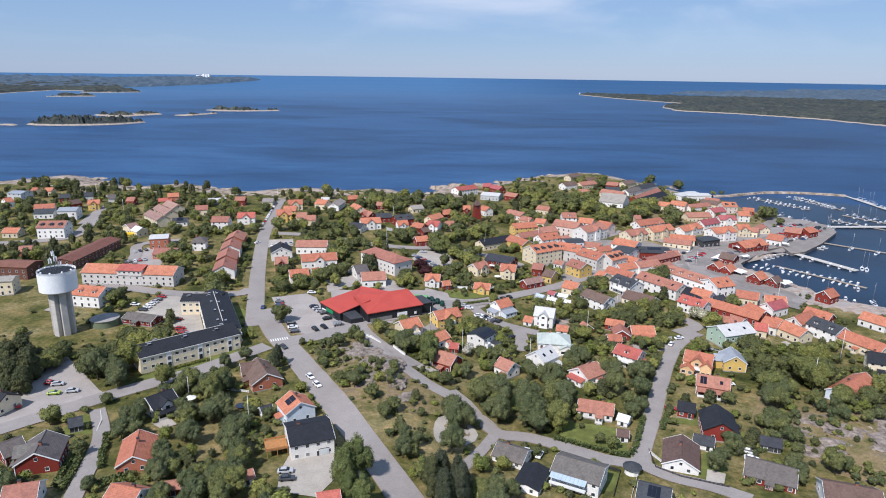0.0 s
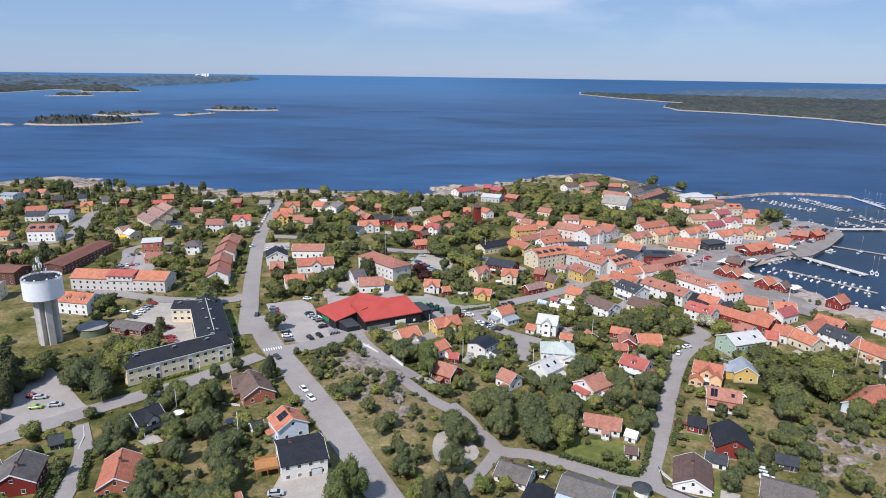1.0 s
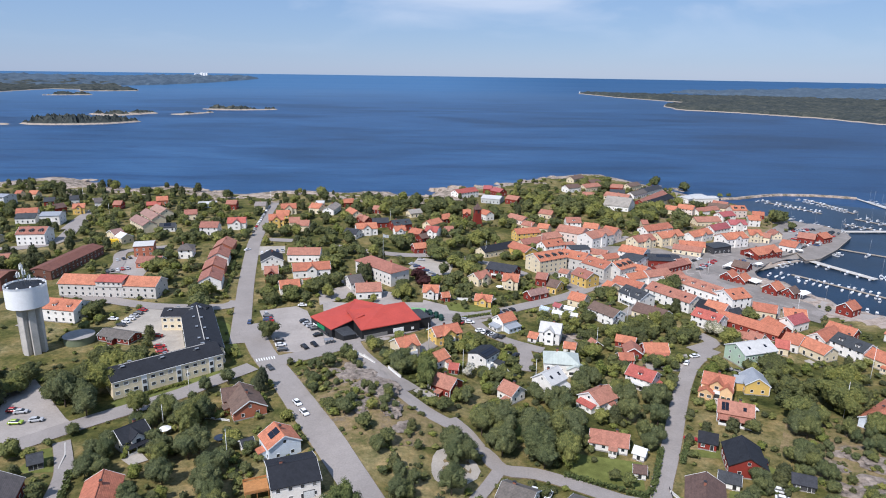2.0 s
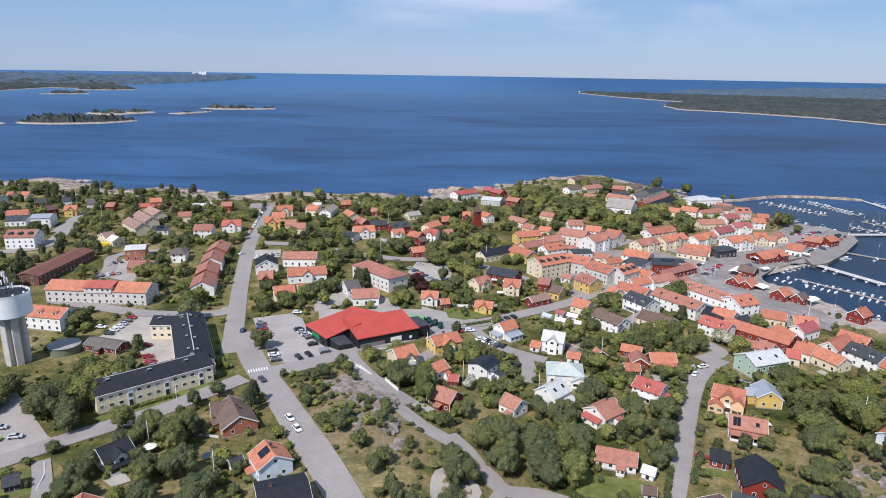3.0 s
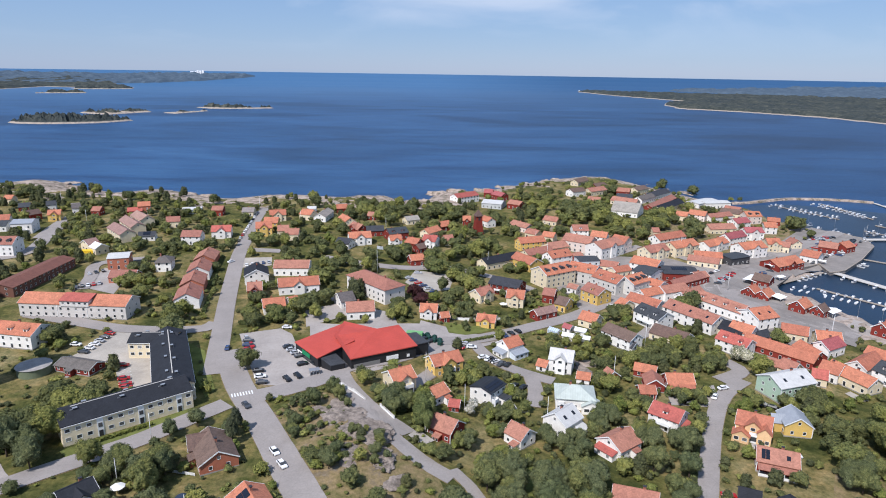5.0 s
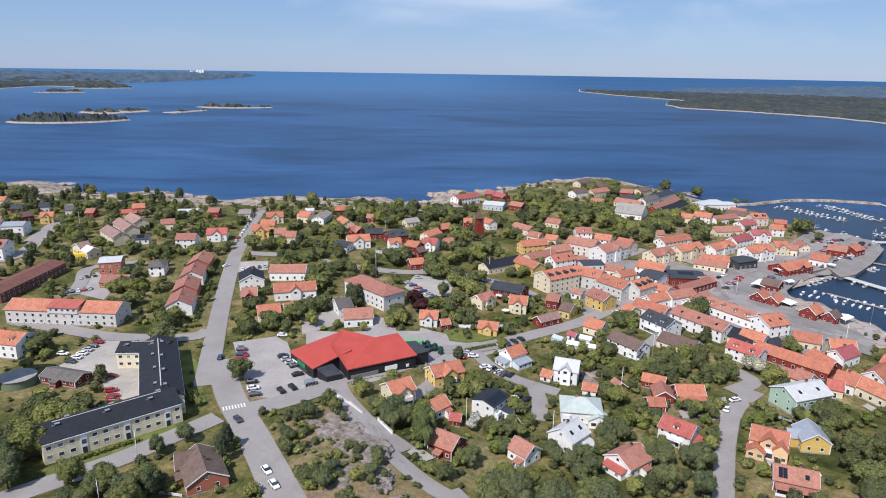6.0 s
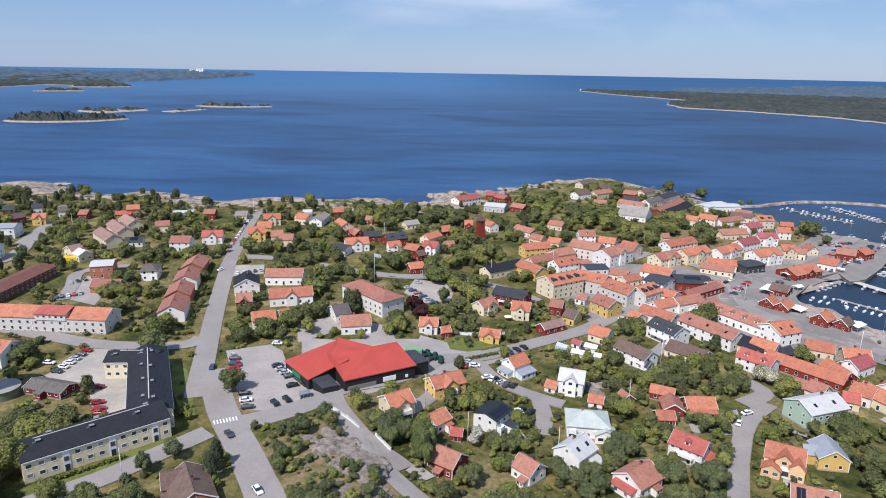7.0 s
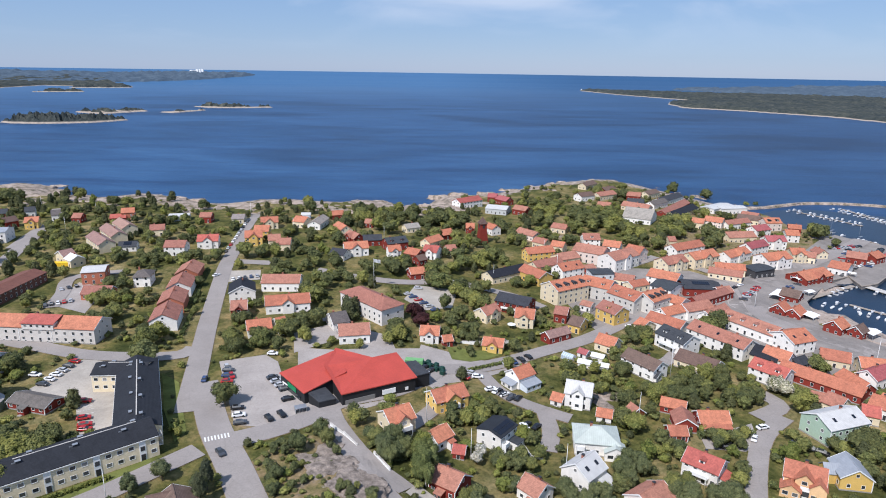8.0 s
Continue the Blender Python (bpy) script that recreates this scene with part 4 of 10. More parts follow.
    if "c" in flags or (L * W > 60 and rise > 1.7 and random.random() < 0.75) or "g" in flags:
        bm = bmesh.new()
        cx = L * random.uniform(-0.25, 0.25)
        box(bm, cx - 0.4, 0.1, eave + rise - 0.7, cx + 0.4, 0.75, eave + rise + 1.0)
        ch = part("chimney", bm, m_brick, h)
        if y < 330:
            bm = bmesh.new()
            box(bm, cx - 0.48, 0.02, eave + rise + 1.0, cx + 0.48, 0.83, eave + rise + 1.14)
            part("chimney_cap", bm, m_tin, ch)
    if "g" in flags:
        gw = min(5.2, L * 0.45)
        gr = min(gw * 0.42, rise * 0.85)
        ge = min(eave + 0.6, eave + rise - gr - 0.1)
        g = part("front_gable", gable_body(gw, W / 2 + 0.9, ge, gr), wm, h, "", pose(0, 0, 0, 0, 0, 0 if front < 0 else 180))
        bm = bmesh.new()
        gable_roof(bm, W / 2 + 1.0, gw, ge, gr, 0.35)
        part("gable_roof", bm, rm, g, "", pose(0, -(W / 2 + 1.0) / 2, 0, 0, 0, 90))
        add_window(g, pose(0, -W / 2 - 0.9, ge - 0.9), 1.5, 1.2, False)
        if storeys > 1:
            add_window(g, pose(0, -W / 2 - 0.9, 1.75), 1.5, 1.2, False)
    if "d" in flags or "D" in flags:
        bold = "D" in flags
        n = max(1, int(L / (4.6 if bold else 6)))
        for i in range(n):
            dx = (i + 0.5) / n * L - L / 2
            bm = bmesh.new()
            wide = 1.25 if bold else 0.85
            y0 = front * W * 0.36
            z0 = eave + rise * 0.28 - 0.5
            zt = z0 + min(1.75, rise * 0.62)
            box(bm, dx - wide, min(y0, front * 0.5), z0, dx + wide, max(y0, front * 0.5), zt)
            d = part("dormer", bm, m_tin if bold else wm, h)
            part("dormer_roof", dormer_cap(dx, wide + 0.2, y0 + front * 0.2, zt), m_tin if bold else rm, d)
            add_window(d, pose(dx, y0, z0 + 1.05, 0, 0, 0 if front < 0 else 180), wide * 1.2, 0.95, False)
    if "l" in flags:
        slope = math.degrees(math.atan2(rise, W / 2))
        for i in range(max(2, int(L / 8))):
            bm = bmesh.new()
            box(bm, -0.55, -0.75, 0, 0.55, 0.75, 0.09, 0, 0.02)
            px = (i + 0.5) / max(2, int(L / 8)) * L - L / 2
            part("skylight", bm, m_solar, roof_ob, "", pose(px, front * W * 0.26, eave + rise * 0.48 + 0.24, -front * slope, 0, 0))
    if "v" in flags:
        veranda(h, L, W, front, wm, rm)
    if "s" in flags:
        slope = math.atan2(rise, W / 2)
        n = max(2, int(L * 0.5 / 1.15))
        for i in range(n):
            for j in range(2):
                d = 1.3 + j * 1.75
                if d > W * 0.5:
                    continue
                bm = bmesh.new()
                box(bm, -0.52, -0.8, 0.0, 0.52, 0.8, 0.05)
                mm = pose((i - (n - 1) / 2) * 1.12, 0, 0) @ pose(0, front * d * math.cos(slope) * 0.95, eave + rise - d * math.sin(slope) * 0.95 + 0.38, math.degrees(slope) * -front, 0, 0)
                part("solar_panel", bm, m_solar, roof_ob, "", mm)
    if near and L * W > 45 and not set("bnv") & set(flags):
        porch(h, L, W, front, eave, wm, rm)
    if "b" in flags:
        bw = L * 0.55
        bm = bmesh.new()
        y0, y1 = sorted((front * W / 2, front * (W / 2 + 1.6)))
        box(bm, -bw / 2, y0, 2.75, bw / 2, y1, 2.93)
        bal = part("balcony", bm, m_trim, h)
        bm = bmesh.new()
        yr = front * (W / 2 + 1.56)
        box(bm, -bw / 2, yr - 0.03, 2.93, bw / 2, yr + 0.03, 3.85)
        part("railing", bm, m_trim, bal)
        for sx in (-1, 1):
            bm = bmesh.new()
            tube(bm, sx * bw * 0.45, yr, 0, 2.75, 0.07, 0.07, 6)
            part("post", bm, m_trim, bal)
    return h


def dormer_cap(x, half, y, z):
    """A little gabled roof from the dormer's front back to the ridge."""
    bm = bmesh.new()
    lo, hi = sorted((y, 0.0))
    a = [(x - half, z), (x + half, z), (x + half, z + 0.12), (x, z + 0.55), (x - half, z + 0.12)]
    for k in (lo, hi):
        for px, pz in a:
            bm.verts.new((px, k, pz))
    bm.verts.ensure_lookup_table()
    v = bm.verts[:]
    for i in range(5):
        j = (i + 1) % 5
        bm.faces.new((v[i], v[j], v[5 + j], v[5 + i]))
    bm.faces.new(v[:5]), bm.faces.new(v[5:])
    bmesh.ops.recalc_face_normals(bm, faces=bm.faces[:])
    return bm


def veranda(h, L, W, front, wm, rm):
    """A lean-to roof on white posts along the front, with a railing."""
    m = pose(0, front * W / 2, 0, 0, 0, 0 if front < 0 else 180)
    bm = bmesh.new()
    prism(bm, [(-2.7, 2.45), (0.05, 3.15), (0.05, 3.29), (-2.7, 2.59)], -L * 0.48, L * 0.48)
    v = part("veranda", bm, rm, h, "", m)
    bm = bmesh.new()
    box(bm, -L * 0.46, -2.5, -0.8, L * 0.46, 0, 0.25)
    part("deck", bm, m_wood, v)
    bm = bmesh.new()
    box(bm, -L * 0.46, -2.5, 0.3, L * 0.46, -2.44, 1.15)
    part("railing", bm, m_trim, v)
    for i in range(4):
        bm = bmesh.new()
        px = (i / 3 - 0.5) * L * 0.9
        box(bm, px - 0.08, -2.52, 0.2, px + 0.08, -2.36, 2.6)
        part("post", bm, m_trim, v)


def ell(h, x, y, turn, L, W, eave, rise, wall, roof):
    """A cross wing with its own gabled roof."""
    m = pose(x, y, 0, 0, 0, turn)
    bm = bmesh.new()
    prism(bm, [(-W / 2, -1.0), (W / 2, -1.0), (W / 2, eave), (0, eave + rise), (-W / 2, eave)], -L / 2, L / 2)
    g = part("wing", bm, WALL_MAT[wall], h, "", m)
    bm = bmesh.new()
    gable_roof(bm, L, W, eave, rise, 0.3, 0.18)
    part("wing_roof", bm, ROOF_MAT[roof], g)
    for s in range(max(1, round((eave - 0.4) / 2.75))):
        for k in (-0.24, 0.24):
            add_window(g, pose(-L / 2, k * W, 1.6 + 2.7 * s, 0, 0, -90), W * 0.3, 1.25, False)
        add_window(g, pose(0, -W / 2, 1.6 + 2.7 * s), min(1.4, L * 0.4), 1.2, False)
    return g


def lean(h, x, y, turn, L, D, low, high, wall, roof):
    """A lower lean-to room: its roof falls away from the house."""
    m = pose(x, y, 0, 0, 0, turn)
    bm = bmesh.new()
    prism(bm, [(-D, -1.0), (0, -1.0), (0, high), (-D, low)], -L / 2, L / 2)
    g = part("lean_to", bm, WALL_MAT[wall], h, "", m)
    bm = bmesh.new()
    k = (high - low) / D
    prism(bm, [(-D - 0.35, low - 0.35 * k), (0.02, high), (0.02, high + 0.16), (-D - 0.35, low - 0.35 * k + 0.16)], -L / 2 - 0.3, L / 2 + 0.3)
    part("lean_to_roof", bm, ROOF_MAT[roof], g)
    n = max(1, int(L / 2.4))
    for i in range(n):
        add_window(g, pose((i + 0.5) / n * L - L / 2, -D, low * 0.55), 1.2, 1.1, False)
    return g


def bay(h, x, y, w, d, tall):
    """A white two-storey bay: glazed below, an open balcony above."""
    bm = bmesh.new()
    box(bm, x - w / 2, y - d, -0.8, x + w / 2, y + 0.1, tall, 0, 0.04)
    g = part("bay", bm, m_trim, h)
    bm = bmesh.new()
    box(bm, x - w * 0.42, y - d - 0.05, 0.7, x + w * 0.42, y - d + 0.02, tall - 0.5)
    part("pane", bm, m_glass, g)
    for y0, y1, x0, x1 in ((y - d, y - d + 0.07, x - w / 2, x + w / 2), (y - d, y, x - w / 2, x - w / 2 + 0.07), (y - d, y, x + w / 2 - 0.07, x + w / 2)):
        bm = bmesh.new()
        box(bm, x0, y0, tall, x1, y1, tall + 0.95)
        part("railing", bm, m_trim, g)


def fence(tall, points, mat, words):
    """Posts with three rails between them."""
    for a, c in zip(points, points[1:]):
        d = Vector(c) - Vector(a)
        n = max(1, round(d.length / 2.4))
        z0, z1 = float(land(*a)), float(land(*c))
        f = thing("fence", pose(a[0], a[1], z0, 0, 0, math.degrees(math.atan2(d.y, d.x))), words, "fence", "garden fences")
        for i in range(n + 1):
            bm = bmesh.new()
            box(bm, i * d.length / n - 0.06, -0.06, -0.6 + (z1 - z0) * i / n, i * d.length / n + 0.06, 0.06, tall + (z1 - z0) * i / n)
            part("post", bm, mat, f)
        for k in (0.25, 0.55, 0.85):
            bm = bmesh.new()
            prism(bm, [(-0.03, tall * k - 0.09), (0.03, tall * k - 0.09), (0.03, tall * k + 0.09), (-0.03, tall * k + 0.09)], 0, d.length)
            for q in bm.verts:
                q.co.z += (z1 - z0) * q.co.x / d.length
            part("rail", bm, mat, f)


porch_rnd = random.Random(8)


def porch(h, L, W, front, eave, wm, rm):
    """A small glazed lean-to by the door, with steps."""
    cols = max(1, round(L / 2.9))
    px = (cols // 2 + 0.5) / cols * L - L / 2
    w, d = porch_rnd.uniform(2.2, 3.6), porch_rnd.uniform(1.4, 2.4)
    turn = 0 if front < 0 else 180
    m = pose(px, front * W / 2, 0, 0, 0, turn)
    bm = bmesh.new()
    prism(bm, [(-d, -0.8), (0.05, -0.8), (0.05, 2.7), (-d, 2.3)], -w / 2, w / 2)
    p = part("porch", bm, wm, h, "", m)
    bm = bmesh.new()
    prism(bm, [(-d - 0.25, 2.22), (0.05, 2.72), (0.05, 2.86), (-d - 0.25, 2.36)], -w / 2 - 0.2, w / 2 + 0.2)
    part("porch_roof", bm, rm, p)
    for i in range(2):
        add_window(p, pose((i - 0.5) * w * 0.5, -d, 1.55), w * 0.36, 1.1, False)
    bm = bmesh.new()
    box(bm, -0.7, -d - 0.9, -0.8, 0.7, -d, 0.18)
    part("step", bm, m_stone, p)


def gable_body(w, depth, eave, rise):
    bm = bmesh.new()
    a = [(-w / 2, 0.0), (w / 2, 0.0), (w / 2, eave), (0, eave + rise), (-w / 2, eave)]
    lo, hi = [bm.verts.new((px, -depth, pz)) for px, pz in a], [bm.verts.new((px, -0.2, pz)) for px, pz in a]
    for i in range(5):
        bm.faces.new((lo[i], lo[(i + 1) % 5], hi[(i + 1) % 5], hi[i]))
    bm.faces.new(lo[::-1]), bm.faces.new(hi)
    bmesh.ops.recalc_face_normals(bm, faces=bm.faces[:])
    return bm


villa = house(12.9, 261.1, 54, 9.6, 9, 5.8, 1.3, "white", "black", "n")
for i in range(2):
    for j in range(5):
        bm = bmesh.new()
        box(bm, -0.78, -1.3, 0, 0.78, 1.3, 0.08)
        part("solar_panel", bm, m_solar, villa, "", pose(-3.4 + 1.7 * j, -3.15 + i * 1.62 - 0.15, 5.8 + 1.3 * (1 - (3.3 - i * 1.62) / 4.5) + 0.28, 16.1, 0, 0) @ Matrix.Diagonal((1, 0.56, 1, 1)))
lean(villa, 2.2, -4.5, 0, 4.6, 3.2, 2.5, 2.8, "white", "slate")
bay(villa, -3.0, -4.5, 2.4, 1.6, 2.7)
house(44.1, 289.1, -18, 9, 7.8, 5.6, 3.2, "white", "palegrey", "g")
villa = house(44.5, 261.6, -6, 13.6, 11, 4.5, 3.0, "white", "copper", "hn")
ell(villa, 5.4, -5.0, 90, 5.4, 6.4, 2.9, 1.8, "white", "copper")
bay(villa, -5.2, -5.5, 2.6, 1.4, 2.8)
villa = house(37.3, 243, 46, 9.3, 9.4, 4.9, 3.3, "white", "palegrey", "ln")
lean(villa, 2.4, -4.7, 0, 4.2, 3.4, 2.3, 3.2, "white", "palegrey")
house(22.2, 234.5, -46, 7.1, 7.3, 3.8, 2.5, "white", "rust", "c")
house(-1.7, 233.9, -33, 8.7, 8.3, 3.8, 2.8, "falu", "rust", "c")
house(1, 250.9, -11, 3.5, 4.4, 2.3, 1.5, "falu", "redroof")
house(-5.8, 255.8, 47, 6.9, 6.9, 3.5, 2.3, "white", "orange")
villa = house(-3.5, 280.4, 29, 12.3, 8.8, 5, 2.6, "yellow", "orange", "cg")
bay(villa, 0, -5.3, 3.4, 1.5, 3.2)
villa = house(-19.4, 262.5, 34, 8.8, 9.3, 4.7, 2.7, "cream", "orange", "cg")
bay(villa, 0.2, -5.6, 3.6, 1.6, 2.9)
villa = house(24.2, 303.4, 38, 8.4, 7.6, 4.6, 2.6, "white", "orange", "c")
lean(villa, 0.4, -3.8, 0, 7.4, 3.4, 2.4, 3.3, "blue", "zinc")
lean(villa, -4.2, 0, -90, 6, 2.8, 2.3, 3.0, "white", "zinc")
house(36.7, 288.9, -29, 4.1, 4.9, 2.3, 1.7, "white", "orange")
house(51.1, 278.6, -17, 4.9, 4.9, 2.3, 1.7, "white", "orange")
house(50.9, 473.3, 22, 18.7, 9.1, 5.4, 2.8, "yellow", "orange")
house(65.8, 487, -29, 8.3, 8, 4.9, 2.5, "cream", "orange")
house(83.4, 469.1, -33, 19.3, 13.7, 6.9, 3.2, "rose", "rust")
house(98.1, 458.4, 39, 22.8, 13.7, 7.4, 3.2, "white", "rust", "g")
house(112.3, 472.4, -43, 10.6, 10.3, 6.4, 2.8, "rose", "orange")
house(89, 500.5, 3, 11, 10.3, 5.4, 3, "white", "rust", "d")
house(100.4, 485, -26, 10.7, 9.1, 5.4, 2.8, "white", "orange")
house(66.7, 464.3, 32, 14.3, 11.4, 4.4, 2.6, "cream", "rust")
house(52.7, 450.8, 34, 20.3, 9.1, 4.2, 2.6, "cream", "rust")
house(64.4, 440, 31, 16.1, 10.3, 5.4, 3, "white", "orange", "l")
house(43.9, 429.3, -54, 18, 10.3, 4.9, 2.8, "yellow", "orange")
house(56.2, 400.2, 33, 21.4, 13.7, 8, 3.4, "cream", "orange", "D")
house(75.1, 406.4, -35, 16.4, 12.5, 7, 3, "grey", "orange", "d")
house(86.7, 390, -51, 16.7, 12.5, 7, 3, "grey", "orange", "d")
house(98, 388, 39, 14.4, 12.5, 7, 3, "grey", "orange", "D")
house(80.9, 429.7, 9, 12.7, 10.3, 6.4, 0.6, "palegrey", "slate")
house(74.7, 371.4, -55, 11.9, 10.3, 5.8, 2.8, "yellow", "rust", "d")
house(65.4, 384.5, -36, 5.6, 5.7, 3.2, 1.4, "white", "rust")
house(32, 364, -12, 8.7, 10.3, 4.9, 2.8, "cream", "orange", "g")
house(50.3, 370.1, -21, 6.1, 8, 4.4, 2.4, "falu", "rust")
house(27, 431.9, 37, 26.7, 10.3, 4.2, 2.6, "cream", "black")
house(28.7, 381.6, -27, 17.2, 11.4, 5.6, 2.6, "falu", "slate", "b")
house(14.3, 366.6, 44, 9.9, 8, 4.6, 2.6, "cream", "rust", "g")
house(15.6, 332.8, -13, 8.6, 7.4, 3.2, 2.2, "yellow", "orange", "g")
house(-11.8, 335.4, -3, 7.9, 8, 3.8, 2.6, "white", "orange", "g")
house(-4.6, 331.9, 20, 4, 4.6, 2.6, 1.8, "falu", "orange")
house(142.2, 575.8, -28, 21.7, 22, 4, 6, "white", "tin")
house(147.4, 485.8, 31, 26, 10.3, 5.4, 2.8, "white", "orange")
house(143.8, 503.3, 4, 4.8, 8, 4.4, 2.2, "cream", "rust")
house(129.4, 456.1, 30, 17.3, 11.4, 5.4, 3, "cream", "rust", "g")
house(149.9, 465.1, 30, 21.6, 11.4, 6.2, 3, "cream", "orange", "g")
house(183.8, 563.8, -29, 8.8, 9.1, 4.8, 2.6, "cream", "orange")
house(201, 575.9, -35, 13.4, 10.3, 5, 2.8, "rose", "orange")
house(219, 579.5, 27, 25, 9.1, 4.6, 2.4, "white", "rust")
house(244.5, 611.2, -41, 13.2, 9.1, 4.4, 2.4, "white", "rust")
house(229.1, 643.7, 38, 31.9, 13.7, 4.9, 1, "white", "palegrey")
house(239.5, 640.9, 11, 24.9, 13.7, 4.9, 1, "white", "palegrey")
house(176.5, 479.3, 37, 23.3, 10.3, 4.9, 2.8, "white", "orange", "g")
house(201.6, 532.1, 11, 21.2, 11.4, 4.4, 2.8, "cream", "rust")
house(199.1, 501, 33, 19.3, 9.1, 5.6, 3, "white", "crimson")
house(227, 557, 26, 14.7, 10.3, 5.4, 2.8, "white", "crimson")
house(246.1, 579.1, 6, 12.8, 11.4, 6.4, 3, "rose", "orange", "D")
house(220.5, 519.2, 6, 13.7, 10.3, 6.4, 2.8, "white", "crimson", "g")
house(245, 544.1, -7, 9.1, 10.3, 5.4, 2.8, "white", "orange")
house(262.2, 573.2, -21, 9.1, 9.1, 3.4, 2.2, "falu", "orange")
house(198.6, 473.1, 22, 19.7, 12.5, 6.4, 3, "white", "orange", "g")
house(221.5, 489.3, -4, 9, 11.4, 5.8, 2.8, "cream", "orange", "g")
house(230.6, 487.8, -34, 5.9, 9.1, 4.4, 2.4, "cream", "rust")
house(162.8, 451.6, -12, 16.7, 9.1, 3.8, 2.4, "cream", "orange")
house(156.9, 441.7, -28, 18.2, 9.1, 3.4, 2.2, "cream", "rust")
house(179.9, 452.5, 26, 16.4, 11.4, 4.9, 0.6, "slate", "slate")
house(116.9, 427.1, -37, 16.5, 12.5, 5.4, 2.8, "white", "orange")
house(113.4, 411.5, -44, 12, 16, 5.4, 1.6, "white", "slate")
house(132, 415.9, -3, 19.6, 16, 4.5, 1.6, "falu", "slate", "s")
house(131.3, 399.6, 36, 28.7, 6.8, 3.8, 2, "falu", "rust", "r")
house(117.2, 380.2, 25, 16.5, 9.1, 4.8, 2.4, "white", "rust")
house(97.2, 359.3, -46, 17.1, 9.1, 4.8, 2.6, "white", "orange")
house(103.2, 374.3, 30, 12.8, 8, 4.4, 2.4, "white", "orange")
house(95.7, 340.1, -58, 15.1, 10.8, 5.8, 2.8, "white", "slate", "db")
house(115.5, 342.3, -55, 27.5, 10.8, 5.6, 2.8, "white", "rust", "l")
house(136.8, 359.7, -57, 26.2, 10.8, 4.4, 2.8, "white", "rust", "d")
house(147, 344, 22, 12.5, 13.7, 5.4, 3, "white", "orange", "l")
house(128.8, 326.8, -45, 10.2, 11.4, 4.4, 2.6, "cream", "black")
house(7.4, 627.8, 41, 25.3, 11.4, 5.4, 2.8, "white", "redroof")
house(33.4, 610.5, -18, 17.8, 17, 4.5, 1.8, "palegrey", "palegrey")
house(31.1, 658.9, -11, 8.2, 9.1, 4.4, 2.6, "falu", "crimson")
house(40.8, 645.7, -53, 14.4, 9.1, 4.4, 2.6, "falu", "crimson")
house(8.4, 533.3, 1, 5.9, 8, 4.4, 2.6, "falu", "orange", "g")
house(24.9, 536.5, -56, 9.8, 8, 4.8, 2.6, "white", "orange")
house(-10.4, 507.9, 40, 12.3, 10.3, 3.4, 2.6, "falu", "orange")
house(-17.2, 481.9, 53, 14, 8, 4.4, 2.6, "cream", "orange")
house(-16, 457.2, -18, 9, 10.3, 4.8, 2.8, "white", "redroof", "g")
house(-5.2, 468.3, 21, 6.3, 8, 4, 2.4, "cream", "rust")
house(-33.4, 516.2, 32, 10.5, 8, 3.4, 2.2, "cream", "tin")
house(-63.5, 526.8, -12, 6.2, 8, 3.2, 2.2, "falu", "rust")
house(-79.1, 501.8, -58, 14.6, 9.1, 5, 2.8, "cream", "orange")
house(-67.6, 480, -50, 12.3, 8, 4.8, 2.8, "falu", "rust", "g")
house(-62.9, 456.3, 17, 14.2, 11.4, 4.8, 2.8, "white", "orange", "g")
house(-55.8, 479, 13, 11.7, 9.1, 3.8, 2.4, "falu", "slate")
house(-40.2, 470.5, 29, 13.8, 10.3, 4.8, 2.6, "falu", "slate", "d")
house(-39.1, 451.7, 19, 7.4, 8, 4.6, 2.6, "white", "orange", "g")
house(-26.5, 450.6, -31, 8.9, 9.1, 3.8, 2.4, "falu", "orange")
house(-22.6, 440.2, 43, 5.9, 6.8, 3.4, 2.2, "falu", "brown")
house(-23.1, 416.1, 23, 8.4, 8, 3.6, 2.4, "falu", "orange")
house(-183.5, 531.3, 6, 8, 9.1, 4.4, 2.4, "falu", "rust")
house(-160.3, 532.8, 6, 8.5, 10.3, 3.4, 2.2, "cream", "tin")
house(-133.6, 518, 16, 11.5, 10.3, 4.8, 2.8, "cream", "orange", "g")
house(-130.3, 490.1, 5, 9.4, 10.3, 5.4, 2.8, "yellow", "orange")
house(-131.1, 474.2, 15, 10.4, 11.4, 5.6, 3, "yellow", "orange", "g")
house(-116.9, 470.1, 18, 7.3, 9.1, 4.8, 2.6, "cream", "rust")
house(-108.9, 463.9, 5, 8.5, 10.3, 4.2, 2.6, "cream", "rust")
house(-111.8, 523.2, -19, 9.4, 10.3, 4.4, 2.8, "cream", "orange")
house(-114.6, 547.8, 6, 6.5, 6.8, 3.2, 1.2, "blue", "palegrey")
house(-100.2, 524, 84, 21.1, 9.1, 4, 2.4, "white", "tin")
house(-70.6, 445.8, -20, 9.5, 9.1, 3.6, 2.4, "white", "slate")
house(-157.1, 465.6, 13, 12.3, 11.4, 4.8, 2.8, "white", "redroof", "g")
house(-91, 548.4, 20, 8.5, 8, 4, 2.4, "falu", "orange")
house(162.9, 311, 30, 12, 8, 4.5, 2.6, "white", "crimson")
house(94, 427.8, -25, 11.7, 9.1, 3.4, 2.2, "cream", "rust")
house(98.5, 418.3, 28, 11.7, 8, 3.4, 2, "cream", "orange")
house(76.5, 443, 31, 7.3, 8, 3.8, 2.2, "falu", "rust")
house(141.9, 409, 19, 8.6, 8, 3.8, 2, "falu", "rust")
house(111.6, 389.5, -49, 8.5, 9.1, 4.4, 2.2, "white", "orange")
